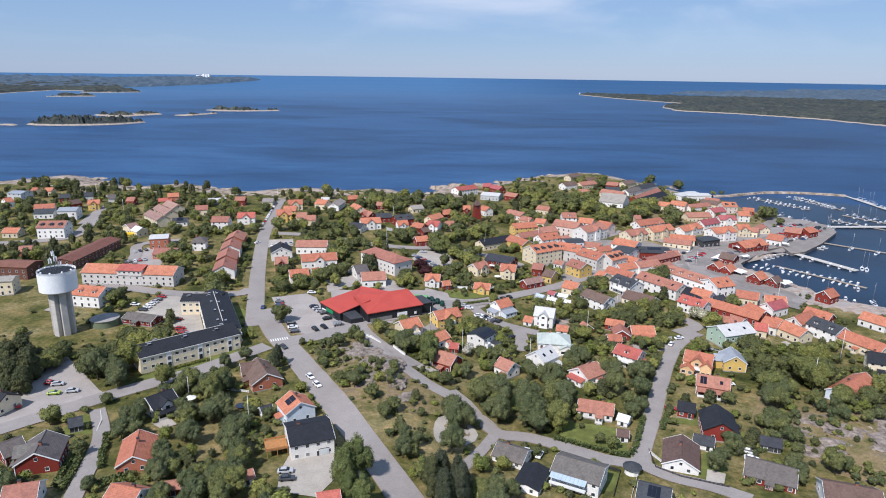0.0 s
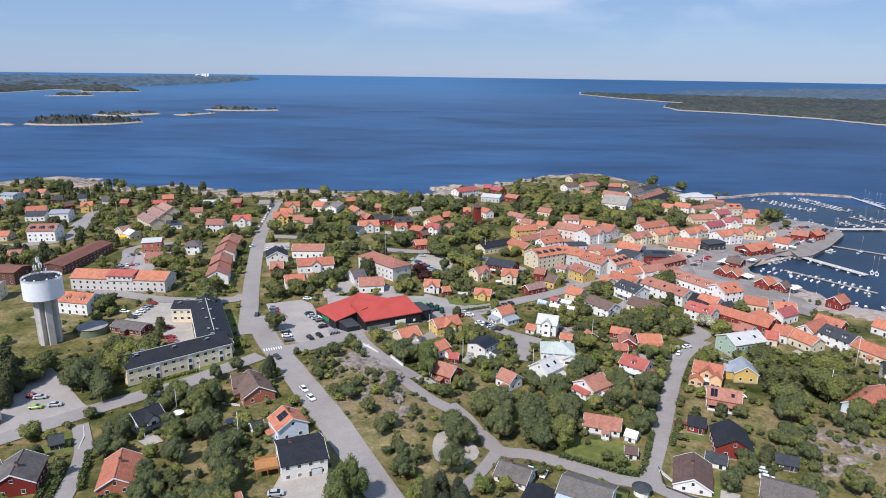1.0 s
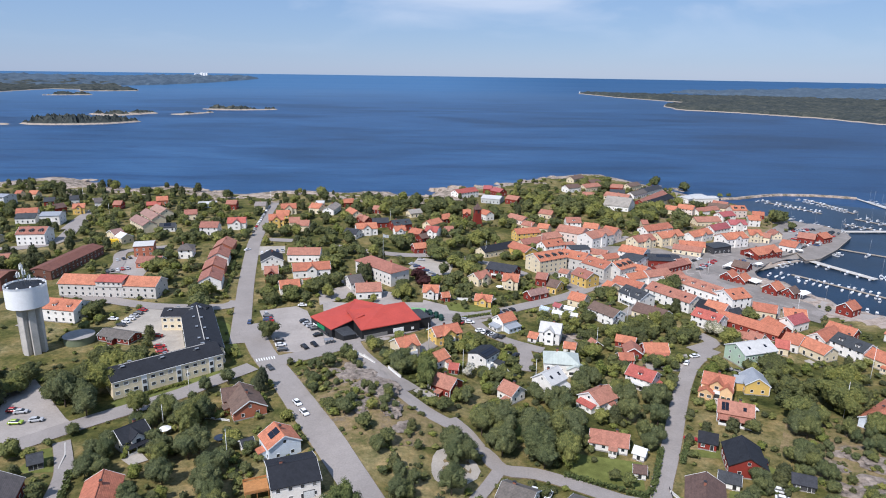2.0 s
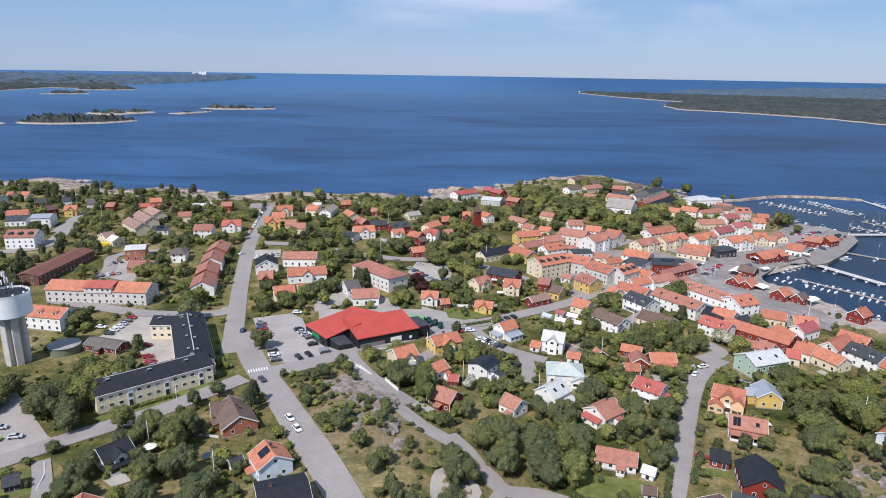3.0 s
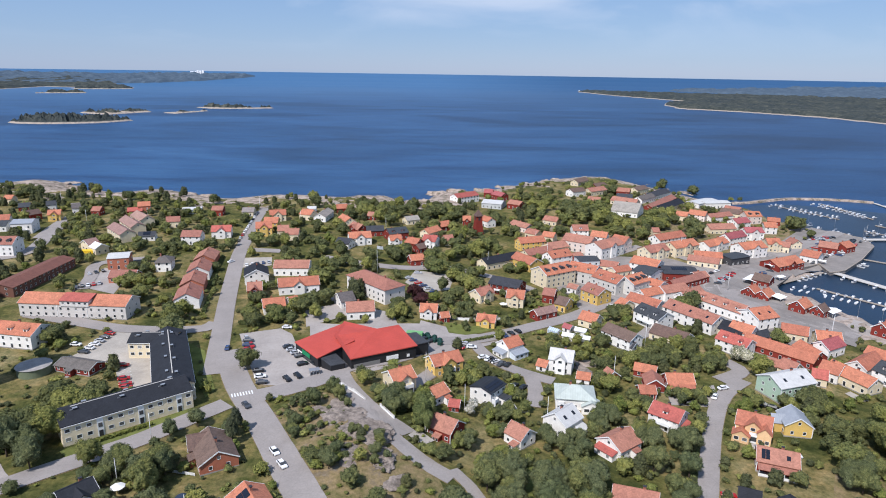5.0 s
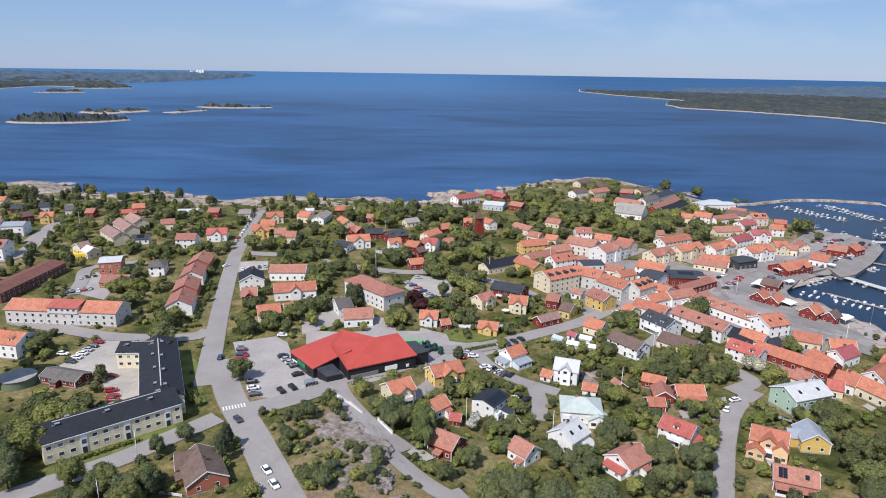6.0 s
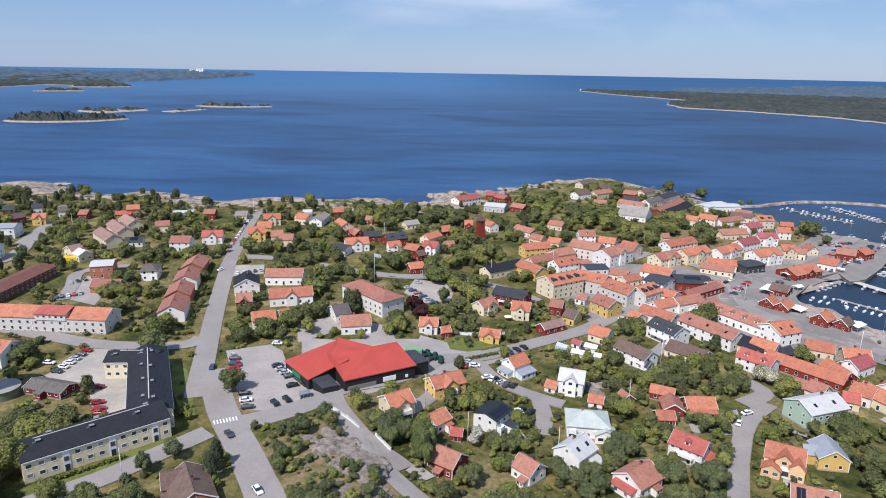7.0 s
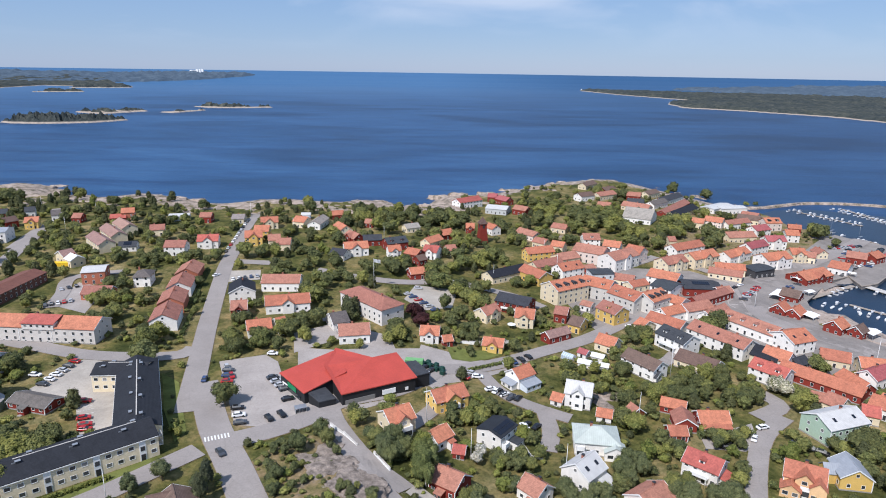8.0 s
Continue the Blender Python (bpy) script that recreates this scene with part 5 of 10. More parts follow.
house(124.8, 374.5, 41, 18, 7.3, 4.4, 2.4, "white", "rust")
house(86.4, 357.9, -58, 5.3, 8, 4, 2.2, "cream", "orange")
house(49.9, 524.5, -50, 17.7, 9.1, 4, 2.4, "rose", "rust")
house(74.5, 536.5, -34, 11.5, 9.1, 3.8, 2.4, "cream", "rust")
house(52.5, 603.9, -39, 12.6, 9.1, 4.4, 2.6, "falu", "rust")
house(56.1, 500.1, -41, 9.4, 8, 4, 2.4, "cream", "rust")
house(209.7, 449.1, 29, 24.7, 13.7, 5, 3, "falu", "orange", "g")
house(180.9, 412, -42, 9.3, 10.3, 4, 2.6, "falu", "brown")
house(163.8, 389, 45, 8.5, 7.4, 3.6, 2.8, "falu", "orange")
house(169.6, 385.4, 45, 9.5, 7.6, 3.6, 2.8, "falu", "orange")
house(179.4, 366.4, 38, 9, 8, 3.8, 3, "falu", "orange")
house(187.4, 362.6, 38, 7.5, 6.5, 3.4, 2.6, "falu", "brown")
house(205.5, 339, 34, 9, 8, 4, 3, "falu", "orange")
house(238.2, 467.2, -44, 10.6, 13.7, 4.2, 2.8, "white", "orange")
house(261.5, 490, -34, 11.3, 11.4, 4.2, 2.8, "falu", "rust")
house(273.6, 492.8, 32, 11.4, 10.3, 4.2, 2.6, "falu", "orange")
house(242.7, 500.4, -84, 9, 6.8, 3.8, 2.4, "cream", "rust")
house(131.7, 324.2, -47, 9.9, 9, 5, 2.8, "white", "orange")
house(156.9, 328, -27, 10.8, 9, 3.6, 2.6, "cream", "orange")
house(168.1, 321.2, -14, 10, 9, 4, 2.6, "cream", "orange")
house(74.7, 315.9, -53, 15.8, 8.8, 5, 2.6, "white", "brown")
house(98.2, 320.5, -43, 16.2, 9.8, 3.3, 2.8, "cream", "brown")
house(122.6, 310.7, -50, 13.6, 8.8, 5.2, 2.6, "white", "redroof", "d")
house(140.6, 307.1, -48, 29.6, 9, 3.4, 2.4, "falu", "orange", "r")
house(152.1, 305.4, -79, 12.6, 6.9, 3.5, 2.3, "falu", "orange")
house(126, 272.9, 20, 16.4, 11.8, 6.2, 2.8, "green", "palegrey", "l")
villa = house(116.2, 246.5, 81, 9.3, 8.6, 4.2, 2.8, "yellow", "zinc", "n")
ell(villa, 0.6, 5.2, 90, 4.2, 5.0, 3.4, 1.9, "yellow", "zinc")
villa = house(101.2, 243.4, -28, 10.5, 8.6, 4.8, 2.9, "peach", "orange", "cgn")
ell(villa, -3.2, -5.6, 90, 4.4, 5.2, 2.7, 1.7, "peach", "orange")
ell(villa, 3.6, -4.8, 90, 3.4, 4.2, 4.4, 1.9, "peach", "orange")
bay(villa, 0.4, -4.3, 2.6, 1.6, 2.8)
villa = house(73.9, 247.5, -40, 10.4, 8.4, 5.0, 2.6, "white", "redroof", "bd")
lean(villa, 5.2, 0.6, 90, 5.4, 2.6, 2.2, 2.9, "white", "redroof")
villa = house(53.6, 232.2, 38, 10.2, 9.8, 3.5, 2.8, "white", "rust", "c")
lean(villa, -5.1, 0, -90, 7, 2.4, 2.2, 2.9, "white", "redroof")
house(51.6, 204.7, -16, 11.9, 7.3, 2.8, 2.5, "white", "rust", "c")
house(60.1, 198.7, -32, 3.5, 3.9, 2.3, 1.3, "white", "white")
house(57.3, 189.1, -12, 3.5, 3.9, 2.3, 1.3, "white", "brown")
long_villa = house(38.3, 162.8, -26, 13.8, 10.8, 5.2, 2.1, "white", "ash", "n")
house(24.3, 161.4, 66, 11, 7.4, 2.5, 1.1, "white", "black", "n")
house(19.7, 174.3, -27, 9.7, 8.4, 2.6, 2.1, "white", "ash", "cn")
house(90.7, 195, 78, 12.4, 10.8, 4, 3.1, "falu", "black")
house(83.9, 206.5, -21, 5.4, 5.9, 2.8, 2, "falu", "black")
house(72.3, 176.8, 71, 14, 10.4, 2.6, 2.7, "white", "brown", "cn")
house(82.7, 185.9, -23, 5.9, 4.9, 2.3, 1.7, "white", "slate")
villa = house(99.8, 224.3, -20, 11.4, 8.4, 3.8, 2.6, "falu", "rust", "lv")
for i in range(2):
    bm = bmesh.new()
    box(bm, -4.6 + i * 1.2, -3.6, 5.0, -3.5 + i * 1.2, -0.9, 5.08)
    for q in bm.verts:
        q.co.z += (q.co.y + 3.6) * 0.62 - 0.45
    part("solar_panel", bm, m_solar, villa)
house(95.6, 167.9, -26, 13.4, 10.6, 2.8, 2.5, "falu", "ash")
house(111.3, 155.2, -17, 13.9, 11.8, 3.3, 2.8, "white", "brown")
house(150, 221.3, 37, 21, 8.8, 4.2, 2.6, "blue", "orange")
house(176.1, 246.6, -23, 9.2, 9.8, 5, 2.8, "cream", "black")
house(181.6, 266.8, -62, 19.5, 8.8, 4, 2.6, "cream", "orange")
house(173.5, 280.9, -64, 14.6, 9.8, 5.2, 2.8, "white", "slate", "d")
house(156.5, 281.9, -66, 18.1, 8.8, 4, 2.6, "cream", "orange")
house(168.7, 294.4, 37, 16.5, 7.8, 4, 2.7, "white", "orange")
house(181.6, 302.9, -54, 12.1, 6.9, 3.5, 2.3, "falu", "orange")
house(204.8, 295.4, -59, 12.3, 7.8, 3.8, 2.7, "white", "orange")
house(55.9, 358.4, -36, 6, 8.9, 3.7, 2.7, "yellow", "brown")
house(44, 346.2, 34, 12.4, 6.0, 3.2, 2, "falu", "pink", "n")
house(151.1, 286.7, -48, 7.2, 8.8, 4.2, 2.6, "white", "orange")
house(143.8, 282.4, -25, 5.2, 6.9, 3.5, 2.3, "cream", "redroof")
house(135.1, 287.9, -55, 6.1, 7.8, 4, 2.7, "cream", "rust")
house(131, 293.6, -25, 6.6, 5.9, 2.8, 2, "falu", "rust")
house(183.6, 623, 55, 63.5, 10, 4.6, 2.6, "falu", "rust")
house(186.7, 611.1, 50, 48.1, 11.1, 4.3, 2.8, "cream", "black")
house(150.2, 614.7, -39, 23.6, 9.8, 3.5, 2.9, "cream", "rust")
house(237.7, 598.2, -32, 16.8, 9.8, 4.3, 2.9, "cream", "brown")
house(113.5, 655.4, 35, 16.5, 10, 4.6, 2.6, "white", "brown")
house(133.5, 663, 36, 22, 10, 4.4, 2.6, "cream", "rust")
house(142.3, 691.5, 39, 16.3, 10, 3.9, 2.6, "falu", "brown")
house(122.5, 612.5, -24, 10.5, 9.8, 4.1, 2.9, "falu", "rust")
house(160.8, 664.2, -22, 12, 10, 4.2, 2.6, "falu", "rust")
house(181.5, 686.5, 44, 20.1, 10, 4.2, 2.6, "cream", "brown")
house(153.6, 632.1, -11, 13.6, 10, 4.2, 2.6, "white", "slate")
house(173.1, 635.4, 45, 24.5, 8.9, 4.2, 2.7, "white", "ash")
house(193.2, 667.8, 47, 40.3, 11.2, 4.6, 2.8, "white", "slate")
house(128.6, 718.2, 51, 22.9, 8.9, 3.9, 2.7, "cream", "brown")
house(-91.5, 394.1, 4, 19.2, 11.2, 4.6, 2.8, "white", "rust", "c")
house(-81.1, 364.7, 17, 20.3, 11.2, 4.4, 2.8, "white", "orange", "g")
house(-107.6, 379.3, -72, 13.8, 12.3, 5.1, 3.1, "white", "black")
house(-100.7, 354.4, 15, 6.9, 10, 4.9, 2.6, "falu", "rust", "g")
house(-85.8, 334.9, 21, 10, 8.9, 3.7, 2.7, "white", "orange")
house(-77.4, 337.7, 38, 4.1, 8.9, 3.7, 2.7, "white", "orange")
house(-53.6, 345.2, 29, 7.3, 11.2, 3.7, 2.8, "white", "ash")
house(-40.7, 362.2, -46, 32.6, 12.7, 7.6, 3.2, "chalk", "rust", "h")
house(-44.2, 332, 12, 12.7, 11.2, 3.9, 2.8, "white", "rust")
house(-129.6, 342.5, -75, 17, 11.4, 5, 2.9, "white", "rust", "cr")
house(-135.4, 363.3, -75, 17, 11.4, 5, 2.9, "redbrick", "rust", "cr")
house(-140.8, 385.4, -76, 17, 11.4, 5, 2.9, "white", "rust", "cr")
house(-145, 406.6, -80, 17, 11.4, 5, 2.9, "redbrick", "rust", "cr")
house(-301, 415.5, 4, 10, 9.1, 3.4, 2.4, "cream", "orange")
house(-323, 485.4, 23, 13.8, 10.3, 4.4, 2.6, "white", "orange")
house(-313.3, 470.6, 14, 13.2, 11.4, 4, 2.4, "white", "slate")
house(-293.1, 468.4, 14, 12.8, 14, 7, 1.6, "white", "zinc", "b")
house(-273.6, 418.1, 9, 17.2, 13.7, 7.4, 3.2, "white", "rust", "D")
house(-293.8, 503.1, 21, 8.2, 9.1, 4.9, 2.6, "yellow", "orange", "g")
house(-311.1, 504, 58, 8.3, 9.1, 4.4, 2.6, "falu", "brown")
house(-318, 537.8, 28, 6.5, 9.1, 4.4, 2.4, "white", "slate")
house(-371.1, 527.7, -6, 12.8, 13.7, 7.9, 1.2, "palegrey", "zinc")
house(-377.8, 558, 6, 4.5, 9.1, 4, 2.4, "cream", "orange")
house(-365.7, 559.3, 6, 6.5, 9.1, 4, 2.4, "cream", "orange")
house(-241.3, 531.9, 22, 8.5, 10.3, 6.4, 2.4, "redbrick", "orange")
house(-245.9, 526.2, 19, 10.2, 6.8, 3.4, 2, "falu", "redroof")
house(-221, 456.6, -46, 26.8, 9.7, 5.4, 2.8, "cream", "pink", "r")
house(-223.8, 476.9, -48, 28.6, 9.7, 5.4, 2.8, "cream", "pink", "r")
house(-225.6, 495.6, -47, 22.6, 9.7, 5.4, 2.8, "cream", "pink", "r")
house(-226.7, 429.5, 57, 7.1, 9.1, 4.4, 2.4, "cream", "pink")
house(-217.9, 423.2, -37, 8.4, 8, 4, 2.2, "cream", "white")
house(-202.4, 454.1, 15, 10.1, 9.1, 3.2, 2, "white", "slate", "s")
house(-201.2, 491.3, 19, 8.8, 9.1, 4.4, 2.6, "cream", "rust")
house(-170, 448.4, 5, 12, 10.3, 5.4, 2.8, "white", "rust")
house(-205.8, 536.5, 16, 13.9, 10.3, 3.4, 0.8, "blue", "palegrey")
house(-192.4, 399, 18, 11.1, 12.5, 6.6, 1.2, "redbrick", "palegrey")
house(-165.1, 396.1, 13, 8.2, 11.4, 5.4, 2.8, "white", "ash", "h")
house(-264.3, 373.5, 25, 6.6, 8, 3.4, 2, "redbrick", "rust")
house(-224.1, 370.7, 89, 51.5, 13, 5, 1.6, "brick", "umber")
house(-241.7, 333.2, -2, 19.4, 13.7, 6.9, 1.4, "brick", "umber")
flats_long = house(-173.8, 326.4, -2, 50.3, 12.7, 6.6, 3, "chalk", "orange", "c")
for sx, w, top, mat in ((1.5, 13.5, 8.4, ROOF_MAT["redroof"]),):
    bm = bmesh.new()
    box(bm, sx - w / 2, -6.75, 5.8, sx + w / 2, -1.0, top)
    proj = part("attic_storey", bm, WALL_MAT["chalk"], flats_long)
    bm = bmesh.new()
    prism(bm, [(-7.2, top), (-0.2, top + 1.7), (-0.2, top + 1.9), (-7.2, top + 0.2)], sx - w / 2 - 0.4, sx + w / 2 + 0.4)
    part("attic_roof", bm, mat, proj)
    for i in range(5):
        add_window(proj, pose(sx + (i - 2) * 2.6, -6.75, 7.4), 1.2, 1.0, False)
for i in range(16):
    add_window(flats_long, pose((i - 7.5) * 3.1, -6.36, 0.55), 0.9, 0.5, False)
for i in (-1, 1):
    bm = bmesh.new()
    box(bm, i * 7.0 - 0.08, -6.5, 0.3, i * 7.0 + 0.08, -6.35, 6.3)
    part("downpipe", bm, m_trim, flats_long)
house(-368, 507, 57, 5.5, 10.3, 4.4, 2.6, "white", "orange")
house(-334.1, 530.3, 24, 7.6, 9.1, 4, 2.4, "falu", "slate")
house(-291.7, 526.5, 30, 5.6, 9.1, 4.8, 2.6, "white", "ash")
house(-273.2, 523.1, 6, 6.1, 9.1, 3.8, 2.4, "falu", "rust")
house(-180.3, 292.6, -9, 22.3, 11.8, 6.2, 2.8, "white", "orange", "d")
house(-229.4, 305.1, 15, 9.7, 9.8, 7.4, 0.9, "cream", "tin")
house(-264.8, 375.2, 26, 6.9, 7.9, 3.2, 2.3, "falu", "brown")
house(-177.3, 374.3, 4, 13.6, 8.9, 3.2, 2.7, "redbrick", "rust")
house(-141.5, 269.4, -14, 15.4, 8, 2.5, 1.5, "falu", "ash")
house(-90.5, 161.3, -71, 14, 9.2, 3.1, 2.6, "redbrick", "orange", "cn")
house(-81.8, 138.9, -14, 8.4, 8.8, 3.5, 2.6, "white", "orange", "c")
house(-116.4, 158.1, -71, 12, 10.8, 4, 3.1, "falu", "ash", "g")
house(-127, 160.2, 53, 5.6, 7.8, 3.3, 2.7, "falu", "ash")
house(-119.1, 178.6, 32, 3.5, 4.9, 2.3, 1.7, "slate", "slate")
house(-108.7, 138.5, 19, 7.6, 9.8, 3.5, 2.8, "white", "rust")
house(-151.7, 189.3, -17, 8.8, 9.8, 4, 2.8, "cream", "black")
house(-97.9, 191.8, 51, 8.6, 9.2, 3.8, 2.6, "white", "black", "gv")
house(-69.9, 214.7, -59, 14.6, 10.8, 3.3, 3.1, "redbrick", "brown")
house(-75.8, 217.9, 25, 5.8, 7.8, 3.3, 2.7, "redbrick", "brown")
house(-51, 189.3, -55, 8.8, 9.8, 4.7, 2.8, "blue", "orange", "s")
house(-42.6, 171.5, 23, 12.7, 13.7, 5.4, 2.3, "white", "black", "n")
house(-55.4, 151, 35, 3.6, 3.9, 2.3, 1.3, "white", "rust")
house(-30.1, 139.5, 17, 5.4, 7.8, 3.3, 2.7, "cream", "redroof")
house(-73, 145.6, 18, 3.5, 3.9, 2.3, 1.3, "falu", "rust")
house(57, 153.2, -22, 8.3, 9.8, 3.3, 2.8, "white", "slate", "s")
house(-61.5, 190.3, 38, 3.5, 3.9, 2.3, 1.3, "white", "slate")
house(103.8, 185.4, -20, 5.9, 4.9, 2.3, 1.7, "slate", "slate")
house(77.4, 309.7, -48, 4.4, 4.9, 2.3, 1.7, "white", "slate")
house(65.2, 337.4, -39, 8.5, 8, 3.5, 2.8, "cream", "orange", "nc")
house(53.2, 328.4, -43, 4, 3.6, 2.5, 1.2, "white", "crimson", "n")
house(58.6, 325.6, -30, 5, 3.0, 2.2, 0.9, "white", "white", "n")
house(51.9, 319.4, -25, 5, 3.0, 2.2, 0.9, "white", "white", "n")
house(58.4, 317.2, -20, 5, 2.8, 2.1, 0.8, "white", "white", "n")
house(77, 285.7, -24, 8.2, 6, 2.8, 1.8, "falu", "orange")
house(77.1, 275.4, -96, 8.2, 7, 3, 2.2, "falu", "rust")
house(86.9, 276.4, 1, 10.1, 7.5, 3.2, 2.4, "falu", "orange", "v")
house(72.4, 268.3, 0, 5.8, 6, 2.6, 1.8, "falu", "orange")
house(61.6, 279.8, -65, 4, 6, 2.8, 2.2, "falu", "rust")
house(139.5, 323.5, 30, 7.6, 5.9, 2.8, 2, "slate", "slate")


# the grey-roofed villa's long balcony under a glass roof
bm = bmesh.new()
box(bm, -6.8, -7.4, 2.55, 3.6, -5.35, 2.75)
gallery = part("balcony", bm, m_trim, long_villa)
for nm, x0, y0, z0, x1, y1, z1, mt in (("railing", -6.8, -7.45, 2.75, 3.6, -7.38, 3.6, m_trim), ("window_band", -6.6, -5.46, 3.1, 3.5, -5.38, 4.7, m_glass), ("railing", 3.9, -6.9, 0.9, 6.8, -6.84, 2.0, m_trim)):
    bm = bmesh.new()
    box(bm, x0, y0, z0, x1, y1, z1)
    part(nm, bm, mt, gallery)
for i in range(9):
    bm = bmesh.new()
    prism(bm, [(-7.7, 4.75), (-5.3, 5.35), (-5.3, 5.43), (-7.7, 4.83)], -6.8 + i * 1.16, -5.68 + i * 1.16)
    part("glass_panel", bm, m_canopy_glass, gallery)

# ---- the long black-roofed block of flats round a yard ----
def wing(h, x, y, turn, L, W, eave, rise, zb):
    m = pose(x, y, 0, 0, 0, turn)
    bm = bmesh.new()
    prism(bm, [(-W / 2, -1.2), (W / 2, -1.2), (W / 2, eave), (0, eave + rise), (-W / 2, eave)], -L / 2, L / 2)
    part("wall", bm, WALL_MAT["cream"], h, "", m)
    bm = bmesh.new()
    gable_roof(bm, L, W, eave, rise, 0.28)
    r = part("roof", bm, ROOF_MAT["black"], h, "", m)
    bm = bmesh.new()
    for s in (-1, 1):
        yy = s * (W / 2 + 0.33)
        box(bm, -L / 2, yy - 0.07, eave - 0.32, L / 2, yy + 0.07, eave - 0.12)
    part("gutter", bm, m_trim, h, "", m)
    bm = bmesh.new()
    box(bm, -L / 2 + 4, -0.16, eave + rise + 0.2, L / 2 - 4, 0.16, eave + rise + 0.31)
    part("ridge_walk", bm, m_concrete, r)
    cols = round(L / 3.0)
    for side in (-1, 1):
        for s in range(2):
            for i in range(cols):
                wx = (i + 0.5) / cols * L - L / 2
                if i % 4 == 3 and side < 0:
                    if s == 0:
                        bm = bmesh.new()
                        box(bm, -0.9, -0.12, 0.0, 0.9, 0.02, eave - 0.6)
                        sw = part("stairwell", bm, m_trim, h, "", m @ pose(wx, side * W / 2, 0.2))
                        bm = bmesh.new()
                        box(bm, -0.6, -0.2, 0.1, 0.6, -0.1, 2.1)
                        part("entrance_door", bm, m_tin, sw)
                        bm = bmesh.new()
                        box(bm, -0.6, -0.18, 3.2, 0.6, -0.1, 4.6)
                        part("pane", bm, m_glass, sw)
                else:
                    add_window(h, m @ pose(wx, side * W / 2, 2.3 + 2.9 * s, 0, 0, 0 if side < 0 else 180), 1.6, 1.3, True)
    for side in (-1, 1):
        for s in range(2):
            add_window(h, m @ pose(side * L / 2, 0, 2.3 + 2.9 * s, 0, 0, 90 * side), 1.2, 1.3, True)
    rnd = random.Random(int(L * 10))
    for i in range(max(2, int(L / 11))):
        for s in (-1, 1):
            bm = bmesh.new()
            px, py = (i + 0.5 + 0.12 * s + rnd.uniform(-0.05, 0.05)) * L / max(2, int(L / 11)) - L / 2, s * rnd.uniform(1.1, 1.9) - 0.4
            zt = eave + rise * (1 - abs(py) / (W / 2))
            box(bm, px - 0.6, py - 0.4, zt - 0.2, px + 0.6, py + 0.4, zt + 0.75, 0, 0.06)
            hood = part("vent_hood", bm, m_tin, r)
            bm = bmesh.new()
            box(bm, px - 0.7, py - 0.5, zt + 0.75, px + 0.7, py + 0.5, zt + 0.87)
            box(bm, px - 1.5, py - 0.05, zt + 0.02, px - 0.6, py + 0.05, zt + 0.5)
            box(bm, px - 1.5, py + 0.5, zt + 0.1, px + 1.1, py + 0.56, zt + 0.2)
            part("vent_cap", bm, m_steel, hood)


flats_base = 8.9
flats = thing("apartment_block", pose(0, 0, flats_base), "cream two-storey apartment block, black roof with vents, angled plan", "apartment block")
wing(flats, -106.9, 235.9, 41, 39.0, 13.2, 6.9, 2.6, flats_base)
wing(flats, -106.0, 268.5, -64.1, 49.6, 13.2, 6.9, 2.6, flats_base)
wing(flats, -119.5, 285.8, 5, 18.0, 10.5, 6.9, 2.0, flats_base)
for i in range(2):
    bm = bmesh.new()
    box(bm, -1.4, -1.5, 2.6 + i * 2.9, 1.4, 0, 2.75 + i * 2.9)
    bal = part("balcony", bm, m_concrete, flats, "", pose(-89.6, 245.7, 0, 0, 0, 131))
    bm = bmesh.new()
    box(bm, -1.4, -1.5, 2.75 + i * 2.9, 1.4, -1.44, 3.7 + i * 2.9)
    part("railing", bm, m_trim, bal)

# ---- the red-roofed supermarket ----
shop = thing("supermarket", pose(0, 0, 8.2), "charcoal-clad supermarket with bright red sheet roof", "supermarket")


def shop_hall(name, corners, lows, wall_mat, roof_mat):
    """A hall with its own plan and a roof that is higher at some corners."""
    bm = bmesh.new()
    lo, hi = [bm.verts.new((x, y, -1.0)) for x, y in corners], [bm.verts.new((x, y, z)) for (x, y), z in zip(corners, lows)]
    n = len(lo)
    for i in range(n):
        bm.faces.new((lo[i], lo[(i + 1) % n], hi[(i + 1) % n], hi[i]))
    bm.faces.new(hi)
    bmesh.ops.recalc_face_normals(bm, faces=bm.faces[:])
    part("wall", bm, wall_mat, shop)
    bm = bmesh.new()
    c = Vector((sum(x for x, _ in corners) / n, sum(y for _, y in corners) / n))
    out = [c + (Vector(p) - c) * 1.035 for p in corners]
    lo, hi = [bm.verts.new((p.x, p.y, z + 0.05)) for p, z in zip(out, lows)], [bm.verts.new((p.x, p.y, z + 0.4)) for p, z in zip(out, lows)]
    for i in range(n):
        bm.faces.new((lo[i], lo[(i + 1) % n], hi[(i + 1) % n], hi[i]))
    bm.faces.new(hi), bm.faces.new(lo[::-1])
    bmesh.ops.recalc_face_normals(bm, faces=bm.faces[:])
    part(name, bm, roof_mat, shop)


